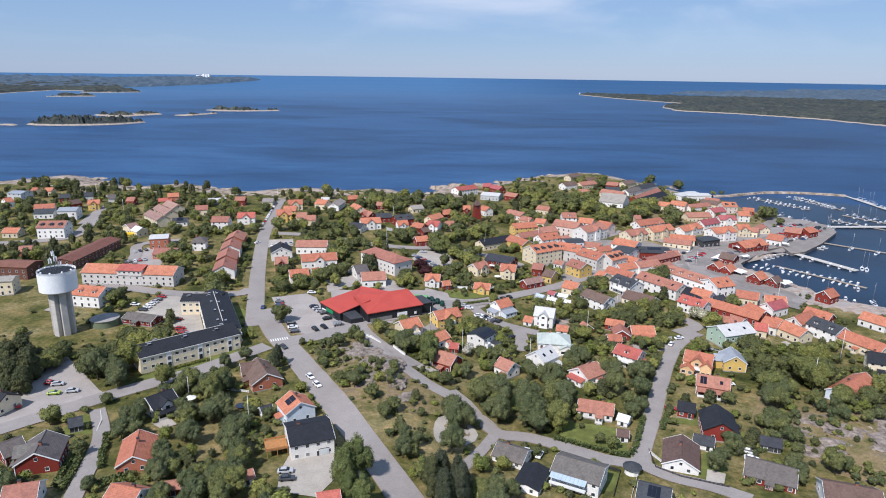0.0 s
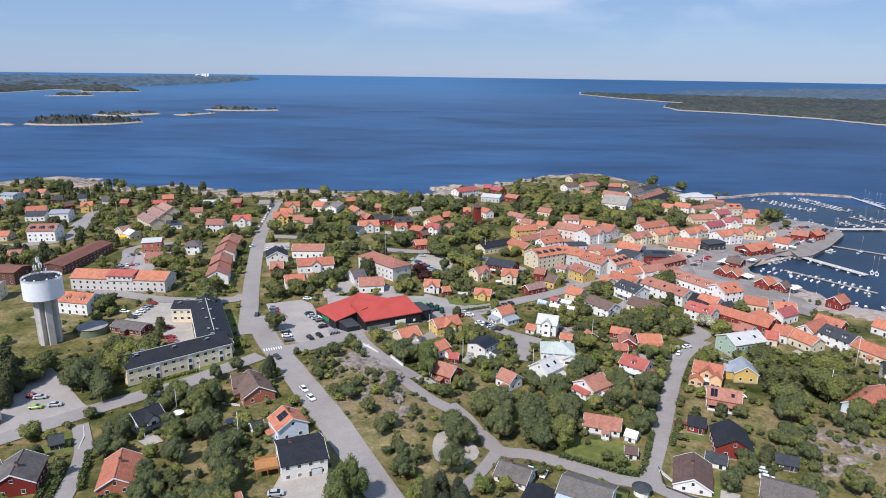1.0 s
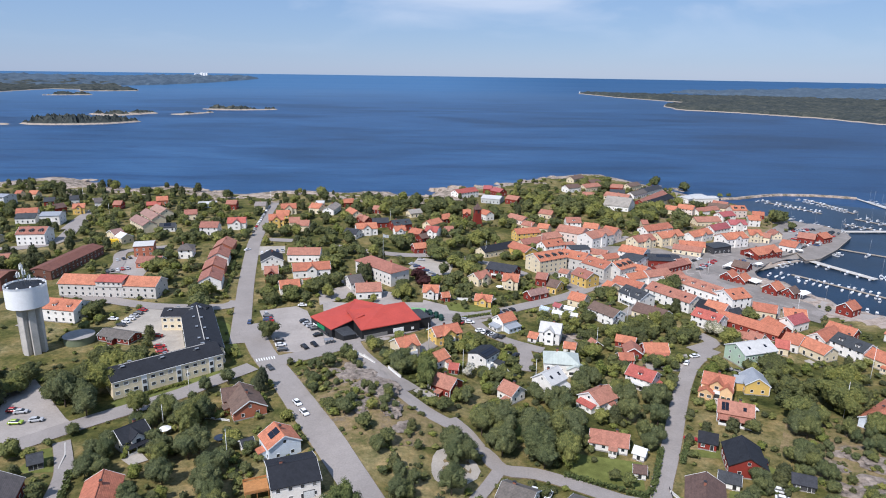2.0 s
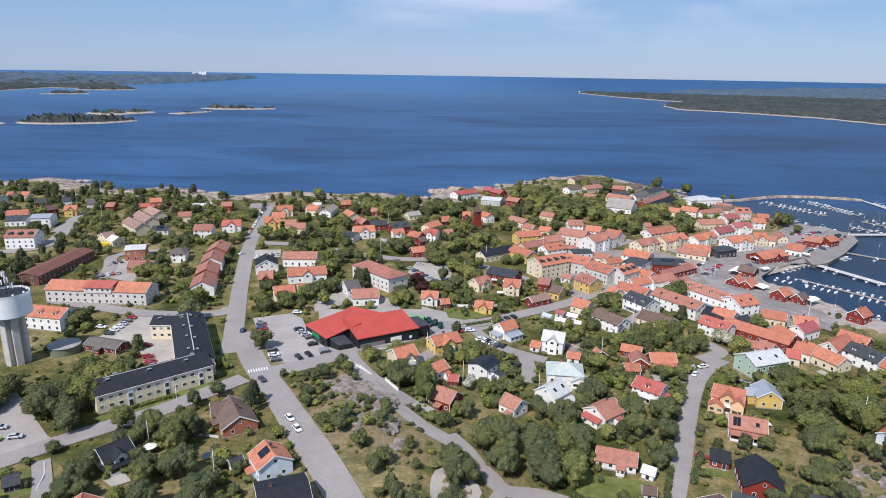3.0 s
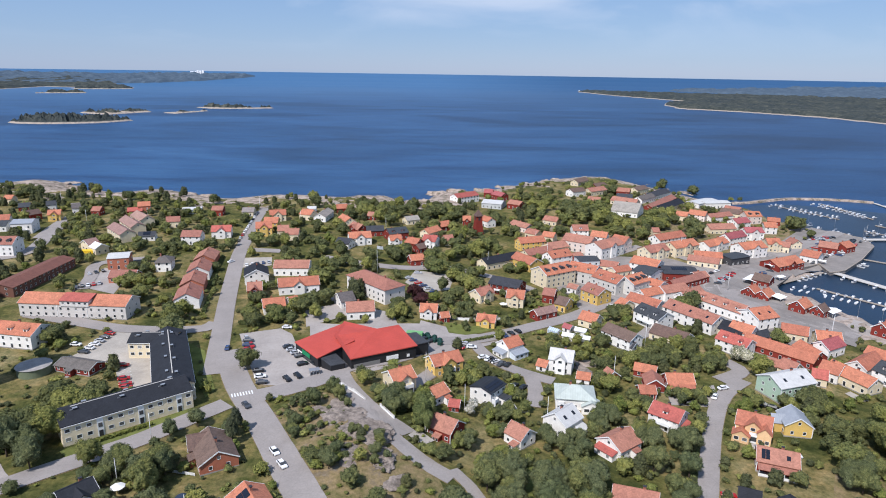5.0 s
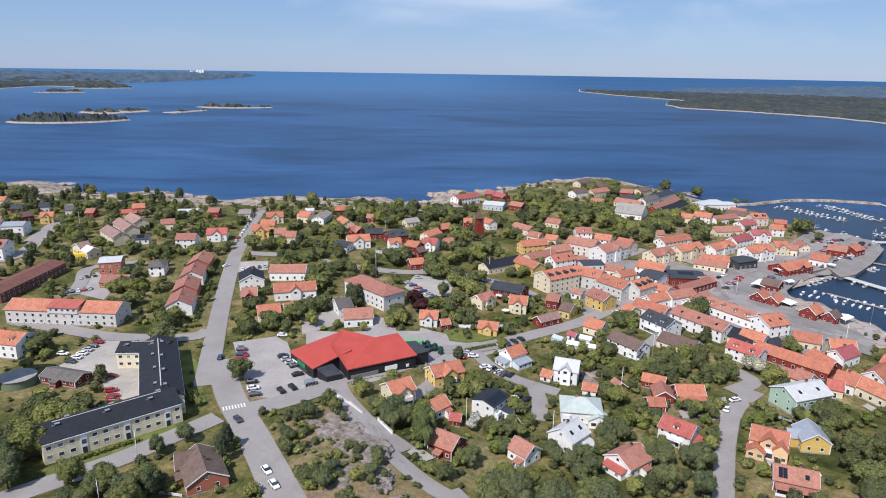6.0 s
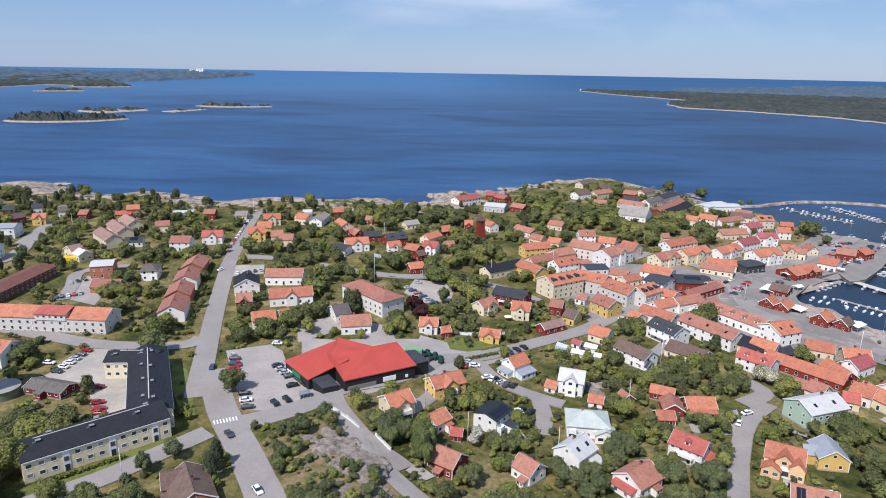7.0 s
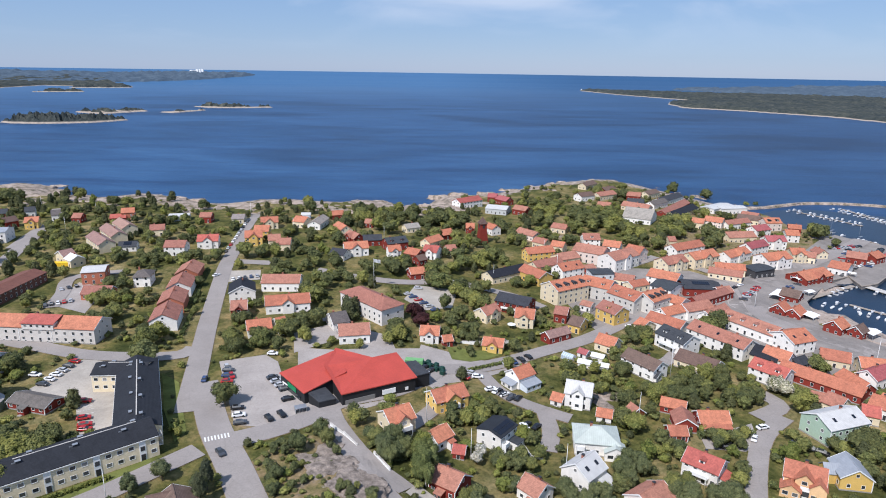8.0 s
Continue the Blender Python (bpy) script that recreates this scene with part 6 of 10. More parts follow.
shop_hall("roof", [(-64.1, 289.6), (-52.1, 275.3), (-40, 287), (-46.4, 305.4)], [5.0, 5.0, 7.4, 7.4], m_char, m_shopred)
shop_hall("roof", [(-47.8, 290.2), (-39, 274.6), (-15, 288.3), (-23.6, 302.3), (-31.8, 296.7), (-46.5, 304.8)], [8.2, 5.4, 5.4, 8.2, 8.6, 8.2], m_char, m_shopred)
shop_hall("annex_roof", [(-16.5, 289.6), (-10.2, 293.4), (-15.9, 302.9), (-22.9, 300.4)], [4.8] * 4, m_char, ROOF_MAT["slate"])
shop_hall("canopy", [(-50.8, 275.8), (-46.5, 272.5), (-41.4, 275.3), (-47, 281.9)], [4.6, 3.2, 3.2, 4.6], m_char, ROOF_MAT["slate"])
for ax, ay, bx, by, z0, z1, mat, nm in ((-62.2, 287, -54, 277.4, 0.3, 2.6, m_glass, "shop_window"), (-38.1, 275, -28.6, 280.4, 0.3, 2.9, m_glass, "shop_window"), (-60.2, 284.6, -56.1, 279.8, 2.8, 4.5, m_green, "sign"),
                                        (-26.2, 281.7, -21.8, 284.2, 1.8, 3.6, m_fabric, "poster"), (-18.5, 286, -17.5, 286.6, 1.7, 2.8, m_fabric, "poster"), (-63, 288, -60.5, 285.1, 1.2, 3.0, m_fabric, "poster")):
    d = Vector((bx - ax, by - ay))
    bm = bmesh.new()
    box(bm, 0, -0.16, z0, d.length, 0.05, z1)
    part(nm, bm, mat, shop, "", pose(ax, ay, 0, 0, 0, math.degrees(math.atan2(d.y, d.x))))
trolleys = thing("trolley_shelter", pose(-54.0, 269.5, 8.95, 0, 0, 25), "glazed trolley shelter beside the supermarket", "shelter")
for i in range(4):
    bm = bmesh.new()
    box(bm, i * 1.2, -1.2, 0, i * 1.2 + 0.08, 1.2, 2.2)
    part("frame", bm, m_steel, trolleys)
bm = bmesh.new()
box(bm, -0.1, -1.3, 2.2, 3.8, 1.3, 2.3)
part("roof", bm, m_steel, trolleys)
container = thing("container", pose(-16.9, 309.8, 8.56, 0, 0, -8), "lime green covered recycling container", "container")
bm = bmesh.new()
box(bm, -3.6, -1.3, 0.1, 3.6, 1.3, 2.2, 0, 0.1)
part("body", bm, m_lime, container)
for i in range(5):
    bm = bmesh.new()
    box(bm, -3.3 + i * 1.5, -1.38, 0.2, -3.1 + i * 1.5, -1.3, 2.1)
    part("rib", bm, m_lime, container)
m_binned = plain("dark_green_enamel", (0.012, 0.05, 0.038), 0.45, 0, 0.2)
for x, y in ((-13.6, 309.3), (-11.4, 310.6), (-10.6, 308), (-8.2, 308.9), (-8.2, 305.8), (-5.8, 306.2), (-5.6, 303.4)):
    c = thing("recycling_bin", pose(x, y, float(ground_height(x, y)) + 0.12, 0, 0, -35), "dark green recycling bin in a row", "bin", "recycling bins")
    bm = bmesh.new()
    box(bm, -1.0, -0.9, 0, 1.0, 0.9, 1.8, 0, 0.25)
    part("body", bm, m_binned, c)
    bm = bmesh.new()
    box(bm, -0.7, -0.6, 1.8, 0.7, 0.6, 2.05, 0, 0.15)
    part("lid", bm, m_binned, c)
for i in range(7):
    k = i / 6
    x, y = -128.0 + 8.5 * k, 274.6 - 14.5 * k
    bm = bmesh.new()
    box(bm, -0.06, -2.4, 0, 0.06, 2.4, 0.012)
    tagged(part("road_marking", bm, m_line, None, "", pose(x, y, float(ground_height(x, y)) + 0.2, 0, 0, -61)), "thin white parking bay line on asphalt", "road marking", "parking lines", "structure")

# ---- water tower, tank, crossing ----
TOWER = Vector((-169.0, 255.5, 8.9))
tower = thing("water_tower", pose(TOWER.x, TOWER.y, TOWER.z), "white drum water tower on a ribbed concrete shaft", "water tower")
bm = bmesh.new()
tube(bm, 0, 0, 20.6, 28.4, 7.4, 7.4, 72, 0, False)
part("drum", bm, m_tower, tower)
bm = bmesh.new()
tube(bm, 0, 0, 19.9, 20.6, 6.3, 7.2, 72, 0, False)
part("drum_base", bm, m_concrete, tower)
bm = bmesh.new()
tube(bm, 0, 0, 28.4, 28.7, 7.0, 6.8, 40, 0, False)
part("drum_roof", bm, m_char, tower)
bm = bmesh.new()
for i in range(40):
    a, c = 2 * math.pi * i / 40, 2 * math.pi * (i + 1) / 40
    q = [bm.verts.new((r * math.cos(t), r * math.sin(t), z)) for t, r, z in ((a, 7.4, 28.4), (c, 7.4, 28.4), (c, 7.4, 29.3), (a, 7.4, 29.3))]
    bm.faces.new(q)
bmesh.ops.solidify(bm, geom=bm.faces[:], thickness=0.08)
part("parapet", bm, m_tower, tower)
for i in range(6):
    a = i * 60 + 15
    bm = bmesh.new()
    box(bm, 0.9, -1.25, -1.0, 4.3, 1.25, 19.8, 0, 0.15)
    part("shaft_rib", bm, m_concrete, tower, "", pose(0, 0, 0, 0, 0, a))
bm = bmesh.new()
tube(bm, 0, 0, -1, 19.8, 2.4, 2.4, 18)
part("shaft_core", bm, m_concrete, tower)
for mx, my, hh in ((-0.8, 0.5, 9.0), (0.4, -0.3, 7.0), (-1.8, -0.6, 6.0), (1.6, 0.9, 4.5)):
    bm = bmesh.new()
    tube(bm, mx, my, 28.6, 28.6 + hh, 0.14, 0.1, 6)
    mast = part("antenna_mast", bm, m_steel, tower)
    for k in range(3):
        bm = bmesh.new()
        a = k * 2.1 + mx
        box(bm, -0.2, -0.12, 0, 0.2, 0.12, 2.0)
        part("antenna_panel", bm, m_fabric, mast, "", pose(mx + 0.5 * math.cos(a), my + 0.5 * math.sin(a), 28.6 + hh - 2.6, 0, 0, math.degrees(a)))
for k in range(9):
    a = k * 0.7
    bm = bmesh.new()
    bmesh.ops.create_uvsphere(bm, u_segments=10, v_segments=6, radius=0.42, matrix=Matrix.Translation((6.4 * math.cos(a), 6.4 * math.sin(a), 29.2)))
    part("dish", bm, m_fabric, tower)
tank = thing("water_tank", pose(-157.0, 266.0, 8.8), "low round green water tank with grey lid", "tank")
bm = bmesh.new()
tube(bm, 0, 0, -0.5, 3.6, 5.8, 5.8, 40, 0, False)
part("wall", bm, m_tank, tank)
bm = bmesh.new()
tube(bm, 0, 0, 3.6, 4.1, 6.2, 0.6, 32, 0, False)
part("lid", bm, m_stone, tank)

for i in range(8):
    k = (i + 0.5) / 8
    x, y = -78.0 + 7.1 * k, 251.7 + 3.4 * k
    bm = bmesh.new()
    box(bm, -0.22, -1.3, 0, 0.22, 1.3, 0.012)
    tagged(part("road_marking", bm, m_line, None, "", pose(x, y, float(ground_height(x, y)) + 0.27, 0, 0, 26)), "worn white crossing stripe on asphalt", "road marking", "crossing stripes", "structure")

# ---- harbour works ----
def pier(ax, ay, bx, by, width, top, label, mat):
    d = Vector((bx - ax, by - ay))
    p = thing("pier", pose(ax, ay, 0, 0, 0, math.degrees(math.atan2(d.y, d.x))), label, "pier")
    n = max(1, int(d.length / 6))
    for i in range(n):
        bm = bmesh.new()
        box(bm, i * d.length / n + 0.03, -width / 2, top - 0.35, (i + 1) * d.length / n - 0.03, width / 2, top)
        part("deck_section", bm, mat, p)
        for s in (-1, 1) if i % 2 == 0 else ():
            bm = bmesh.new()
            tube(bm, (i + 0.5) * d.length / n, s * (width / 2 - 0.2), -2, top - 0.3, 0.15, 0.15, 7)
            part("pile", bm, m_wood, p)


pier(238.8, 447, 260.4, 403.9, 5.0, 1.2, "broad concrete pier in the harbour", m_concrete)
pier(276.9, 480.1, 332.7, 431.8, 2.2, 0.7, "narrow timber mooring jetty", m_wood)
pier(313.7, 532.1, 419.1, 541, 5.0, 1.2, "long concrete mole in the harbour", m_concrete)
pier(353.1, 584.2, 393.7, 514.4, 2.2, 0.6, "narrow timber mooring jetty", m_wood)
pier(331.5, 563.9, 355.6, 525.8, 1.8, 0.6, "narrow timber mooring jetty", m_wood)
pier(307.3, 657.9, 335.3, 605.8, 1.8, 0.6, "floating mooring jetty lined with boats", m_wood)
pier(356.9, 674.4, 365.8, 608.3, 1.8, 0.6, "floating mooring jetty lined with boats", m_wood)
pier(213.4, 412.8, 246.4, 369.6, 1.8, 0.6, "floating mooring jetty lined with boats", m_wood)
pier(195.6, 420.4, 233.7, 444.5, 3.0, 1.0, "timber quay bridge over the harbour", m_wood)
pier(193, 361.9, 207, 349.2, 1.8, 0.7, "weathered timber landing stage by the quay", m_wood)
pier(215.9, 345.4, 247.7, 323.9, 1.8, 0.7, "weathered timber landing stage by the quay", m_wood)


def breakwater(points, width):
    line = smooth_line(points, 6.0)
    bm = bmesh.new()
    rows = []
    for i, p in enumerate(line):
        d = (line[min(i + 1, len(line) - 1)] - line[max(i - 1, 0)]).normalized()
        nn = Vector((-d.y, d.x))
        row = []
        for k, z in ((-1.0, -2.0), (-0.55, 1.3), (-0.35, 2.0), (0.35, 2.0), (0.55, 1.2), (1.0, -2.0)):
            q = p + nn * width * k + Vector((random.uniform(-0.6, 0.6), random.uniform(-0.6, 0.6)))
            row.append(bm.verts.new((q.x, q.y, z + (random.uniform(-0.4, 0.4) if abs(k) != 0.35 else random.uniform(-0.1, 0.1)))))
        rows.append(row)
    for a, c in zip(rows, rows[1:]):
        for k in range(5):
            bm.faces.new((a[k], a[k + 1], c[k + 1], c[k]))
    bmesh.ops.recalc_face_normals(bm, faces=bm.faces[:])
    tagged(part("breakwater", bm, m_coast), "rough stone breakwater sheltering the harbour", "breakwater", kind="structure")


breakwater([(266, 668), (284, 672), (312.8, 687), (339.6, 697), (381.1, 696), (413.7, 685)], 3.6)
pier(413, 684, 410, 572, 3.0, 0.9, "floating concrete wave breaker lined with boats", m_concrete)

# the quay: one stone slab with a dark fender beam along the water
QUAY = [(178.8, 371.6), (176.3, 386.1), (183.6, 410), (190, 418), (202.6, 437.7), (238.9, 458.8), (235.9, 440.2), (248.5, 445.7), (274.1, 471.3), (304.6, 507.5), (312, 531.8),
        (298.2, 547.9), (289.6, 565.2), (270.2, 549.8), (215, 485.5), (176.1, 449.3), (152.4, 392.7), (163.7, 376.1)]
QUAY_TOP = 2.2
bm = bmesh.new()
lo, hi = [bm.verts.new((x, y, -2.5)) for x, y in QUAY], [bm.verts.new((x, y, QUAY_TOP)) for x, y in QUAY]
for i in range(len(QUAY)):
    bm.faces.new((lo[i], lo[(i + 1) % len(QUAY)], hi[(i + 1) % len(QUAY)], hi[i]))
bm.faces.new(hi)
bmesh.ops.triangulate(bm, faces=bm.faces[:])
bmesh.ops.recalc_face_normals(bm, faces=bm.faces[:])
quay = tagged(part("pavement", bm, m_paving), "worn pale stone quay of the fishing harbour", "quay", kind="structure")
bm = bmesh.new()
ring = [(178.8, 371.6), (183.7, 373), (192.5, 370), (199, 363), (208, 352), (211, 340), (224, 336), (236, 329), (222, 312), (190, 330), (170, 352)]
lo, hi = [bm.verts.new((x, y, -2.5)) for x, y in ring], [bm.verts.new((x, y, QUAY_TOP + 0.03)) for x, y in ring]
for i in range(len(ring)):
    bm.faces.new((lo[i], lo[(i + 1) % len(ring)], hi[(i + 1) % len(ring)], hi[i]))
bm.faces.new(hi)
bmesh.ops.triangulate(bm, faces=bm.faces[:])
bmesh.ops.recalc_face_normals(bm, faces=bm.faces[:])
tagged(part("pavement", bm, m_lot), "worn grey quay before the red boathouses", "quay", kind="structure")
for (ax, ay), (bx, by) in zip(QUAY[:11], QUAY[1:12]):
    d = Vector((bx - ax, by - ay))
    bm = bmesh.new()
    box(bm, 0.1, -0.2, -0.45, d.length - 0.1, 0.25, 0.12)
    part("fender_beam", bm, m_wood, quay, "", pose(ax, ay, QUAY_TOP, 0, 0, math.degrees(math.atan2(d.y, d.x))))


def canopy(x, y, turn, L, W, tall):
    c = thing("awning", pose(x, y, max(1.2, float(land(x, y))), 0, 0, turn), "white canvas awning on posts by the quay", "awning", "quay awnings")
    n = max(2, int(L / 3))
    for i in range(n):
        bm = bmesh.new()
        x0, x1 = -L / 2 + i * L / n, -L / 2 + (i + 1) * L / n - 0.12
        prism(bm, [(-W / 2, tall), (0, tall + 0.6), (W / 2, tall), (W / 2, tall + 0.08), (0, tall + 0.7), (-W / 2, tall + 0.08)], x0, x1)
        part("canvas", bm, m_fabric, c)
    for sx in (-1, 1):
        for sy in (-1, 1):
            bm = bmesh.new()
            tube(bm, sx * (L / 2 - 0.2), sy * (W / 2 - 0.2), -2, tall, 0.07, 0.07, 6)
            part("post", bm, m_steel, c)




def bell_tower(x, y):
    """A leaning-sided timber belfry with a louvred bell stage and a pointed roof."""
    t = thing("bell_tower", pose(x, y, float(land(x, y)) - 0.3, 0, 0, 20), "falu-red shingled wooden bell tower with pointed roof", "bell tower")
    for name, r0, r1, z0, z1, mat in (("base", 4.6, 3.3, 0, 9.5, WALL_MAT["falu"]), ("bell_stage", 3.4, 3.2, 9.5, 13.5, WALL_MAT["falu"]), ("roof", 4.1, 0.25, 13.5, 18.0, ROOF_MAT["brown"])):
        bm = bmesh.new()
        tube(bm, 0, 0, z0, z1, r0, r1, 4, 0, False)
        ob = part(name, bm, mat, t, "", pose(0, 0, 0, 0, 0, 45))
        if name == "bell_stage":
            for i in range(4):
                bm = bmesh.new()
                box(bm, -0.8, -2.42, 10.3, 0.8, -2.25, 12.8, 0, 0.03)
                part("louvre", bm, m_tin, ob, "", pose(0, 0, 0, 0, 0, 45 + 90 * i))
    bm = bmesh.new()
    tube(bm, 0, 0, 17.8, 20.5, 0.09, 0.04, 6)
    part("spire", bm, m_tin, t)


bell_tower(16.5, 511)
canopy(177.4, 416.5, 47, 14, 8, 3)
canopy(201.2, 444.1, 30, 9, 5, 3)
canopy(175.1, 384, 40, 8, 9, 2.8)
canopy(193.7, 363.1, 35, 9, 6, 2.8)
canopy(195.2, 421.3, 30, 6, 4, 3)
canopy(238.3, 461.5, -44, 12, 3, 2.8)


# ---- trees ----
def crown_mesh(kind, seed, detail, leaves, size):
    """A crown of radius 1: a lumpy heart made of round clumps, and small bent leaf tufts standing off it."""
    rnd = random.Random(seed)
    clumps = []
    if kind == "con":
        for i in range(30):
            h = i / 29
            r = (0.25 + 0.65 * math.sqrt(1 - h)) * rnd.uniform(0.55, 1.0)
            a = i * 2.4 + rnd.uniform(-0.4, 0.4)
            clumps.append((math.cos(a) * r * 0.72, math.sin(a) * r * 0.72, -0.75 + 1.6 * h, rnd.uniform(0.16, 0.3) + 0.08 * (1 - h)))
    else:
        for i in range(30):
            d = Vector((rnd.gauss(0, 1), rnd.gauss(0, 1), rnd.gauss(0.15, 0.9))).normalized() * rnd.uniform(0.45, 0.78)
            tall = 1.2 if kind == "birch" else 0.95
            clumps.append((d.x, d.y, d.z * tall, rnd.uniform(0.18, 0.36)))
    clumps.append((0, 0, 0, 0.55))
    cen, rad = np.array([c[:3] for c in clumps]), np.array([c[3] for c in clumps])

    def shell(d):
        """How far the clumps reach in each direction, and from which clump."""
        along = d @ cen.T
        disc = rad ** 2 - (cen ** 2).sum(1) + along ** 2
        reach = np.where(disc > 0, along + np.sqrt(np.maximum(disc, 0)), 0)
        return reach.max(1), reach.argmax(1)

    bm = bmesh.new()
    bmesh.ops.create_icosphere(bm, subdivisions=detail, radius=1)
    d = np.array([tuple(q.co.normalized()) for q in bm.verts])
    heart = d * (shell(d)[0] * np.random.RandomState(seed).uniform(0.8, 0.98, len(d)))[:, None]
    verts, faces = [tuple(p) for p in heart], [tuple(q.index for q in f.verts) for f in bm.faces]
    bm.free()
    rs = np.random.RandomState(seed + 5)
    way = rs.normal(0, 1, (leaves, 3)) + (0, 0, 0.25)
    way /= np.linalg.norm(way, axis=1)[:, None]
    reach, which = shell(way)
    for p, w, k in zip(way * (reach * rs.uniform(0.9, 1.07, leaves))[:, None], way, which):
        p = Vector(p)
        nrm = ((p - Vector(cen[k])).normalized() + Vector(w) * 0.4 + Vector((rnd.uniform(-.5, .5), rnd.uniform(-.5, .5), rnd.uniform(-.2, .6)))).normalized()
        t = Matrix.Rotation(rnd.uniform(0, 6.28), 3, nrm) @ nrm.orthogonal().normalized()
        u = nrm.cross(t)
        s = size * rnd.uniform(0.6, 1.3)
        n = len(verts)
        for a, c, e in ((-1, -0.6, 0), (1, -0.5, 0.3), (0.1, 1.1, 0)):
            verts.append(tuple(p + t * a * s + u * c * s + nrm * e * s))
        faces.append((n, n + 1, n + 2))
    me = bpy.data.meshes.new("crown")
    me.from_pydata(verts, [], faces)
    me.materials.append(LEAF[kind])
    return me


def trunk_mesh(mat, seed):
    """A tapered stem with four limbs, one unit tall up to the crown's heart."""
    rnd = random.Random(seed)
    bm = bmesh.new()
    tube(bm, 0, 0, -0.1, 0.6, 0.05, 0.035, 7)
    tube(bm, 0, 0, 0.55, 1.05, 0.035, 0.012, 6)
    for i in range(4):
        a = i * 1.6 + rnd.random()
        n = len(bm.verts)
        tube(bm, 0, 0, 0, 0.5, 0.022, 0.006, 5)
        bm.verts.ensure_lookup_table()
        mm = Matrix.Translation((0, 0, 0.42 + 0.09 * i)) @ Matrix.Rotation(a, 4, "Z") @ Matrix.Rotation(radians(48), 4, "Y")
        for q in bm.verts[n:]:
            q.co = mm @ q.co
    return mesh_of("trunk", bm, mat)


CROWNS = {}
for kind in ("leaf", "con", "birch", "purple", "flower"):
    for big, detail, leaves, size in ((2, 4, 2600, 0.044), (1, 4, 1000, 0.066), (0, 3, 300, 0.1), (-1, 2, 100, 0.15)):
        CROWNS[kind, big] = [crown_mesh(kind, 11 * s + len(kind), detail, leaves, size) for s in range(4 if kind == "leaf" else 2)]
TRUNKS = {"birch": trunk_mesh(m_birchbark, 1), "other": trunk_mesh(m_bark, 2)}
TREE_WORDS = {"leaf": "full green broadleaf tree in a garden", "con": "dark green pine with dense needles", "birch": "tall light green birch with pale trunk",
              "purple": "dark purple copper beech", "flower": "shrubby tree covered in cream blossom"}
tree_rnd = random.Random(3)


def grown(x, y, r, tall):
    """Wind-cut growth: low on the bare knoll and the water-tower hill, a little lower towards the sea."""
    if x > 118 and y < 205:
        return r * 0.6, tall * 0.5
    if x < -135 and y < 262:
        return r * 0.85, tall * 0.68
    if y > 380:
        return r * 0.9, tall * 0.85
    return r, tall


def on_bare_shore(x, y):
    """The northern rocks carry no trees but for a few hollows."""
    return x < -5 and y > 540 and float(inland(x, y)) < 58 + 20 * float(rough_noise(x, y, 9.0, 1.0)) and not (-345 < x < -318)


def tree(x, y, r, tall, kind="leaf"):
    if (y > 300 and built_on(x, y, r)) or on_bare_shore(x, y) or math.hypot(x + 157, y - 266) < 6.5 or math.hypot(x + 169, y - 255.5) < 6:
        return
    r, tall = grown(x, y, r, tall)
    z = float(land(x, y))
    t = thing("tree", pose(x, y, z, 0, 0, tree_rnd.uniform(0, 360)), TREE_WORDS[kind] if r > 2.2 or kind != "leaf" else "small green garden tree", "tree", "trees of the town")
    half = tall * (0.36 if kind == "con" else 0.44)
    heart = tall - half
    part("trunk", TRUNKS["birch" if kind == "birch" else "other"], None, t, "", Matrix.Diagonal((max(heart, 2) * 0.9, max(heart, 2) * 0.9, heart, 1)))
    big = 2 if y < 250 and r > 1.6 else 1
    me = tree_rnd.choice(CROWNS[kind, big])
    part("crown", me, None, t, "", pose(0, 0, heart, 0, 0, tree_rnd.uniform(0, 360)) @ Matrix.Diagonal((r * tree_rnd.uniform(0.85, 1.0), r * tree_rnd.uniform(0.85, 1.0), half * 1.08, 1)))


# the many trees further off, one mesh
FAR_KINDS = ["leaf", "con", "birch", "purple", "flower", "leaf_b", "leaf_c"]
far_verts, far_faces, far_mats, far_count = [], [], [], [0]


def built_on(x, y, r):
    """Whether a crown of that size would stand in a house."""
    for hx, hy, turn, L, W in FOOTPRINTS:
        if abs(x - hx) < 30 and abs(y - hy) < 30:
            c, s = math.cos(radians(turn)), math.sin(radians(turn))
            if abs((x - hx) * c + (y - hy) * s) < L / 2 + 0.35 * r and abs((y - hy) * c - (x - hx) * s) < W / 2 + 0.35 * r:
                return True
    return False


def copse(x, y, r, tall, kind="leaf", fine=0):
    if built_on(x, y, r) or on_bare_shore(x, y):
        return
    r, tall = grown(x, y, r, tall)
    z = float(land(x, y))
    half = tall * 0.46
    if y < 340 and r > 3:
        fine = 2 if r > 5.5 else 1
    me = tree_rnd.choice(CROWNS[kind, fine])
    co = np.empty(len(me.vertices) * 3)
    me.vertices.foreach_get("co", co)
    co = co.reshape(-1, 3)
    a = tree_rnd.uniform(0, 6.28)
    c, s = math.cos(a), math.sin(a)
    co = np.stack([(co[:, 0] * c - co[:, 1] * s) * r * 1.12, (co[:, 0] * s + co[:, 1] * c) * r * 1.12, co[:, 2] * half * 1.12], -1) + (x, y, z + tall - half)
    tri = np.empty(len(me.polygons) * 3, int)
    me.polygons.foreach_get("vertices", tri)
    far_faces.append(tri.reshape(-1, 3) + far_count[0])
    far_count[0] += len(co)
    far_verts.append(co)
    slot = FAR_KINDS.index(kind) if kind != "leaf" else tree_rnd.choice((0, 5, 6, 6))
    far_mats.extend([slot] * len(me.polygons))



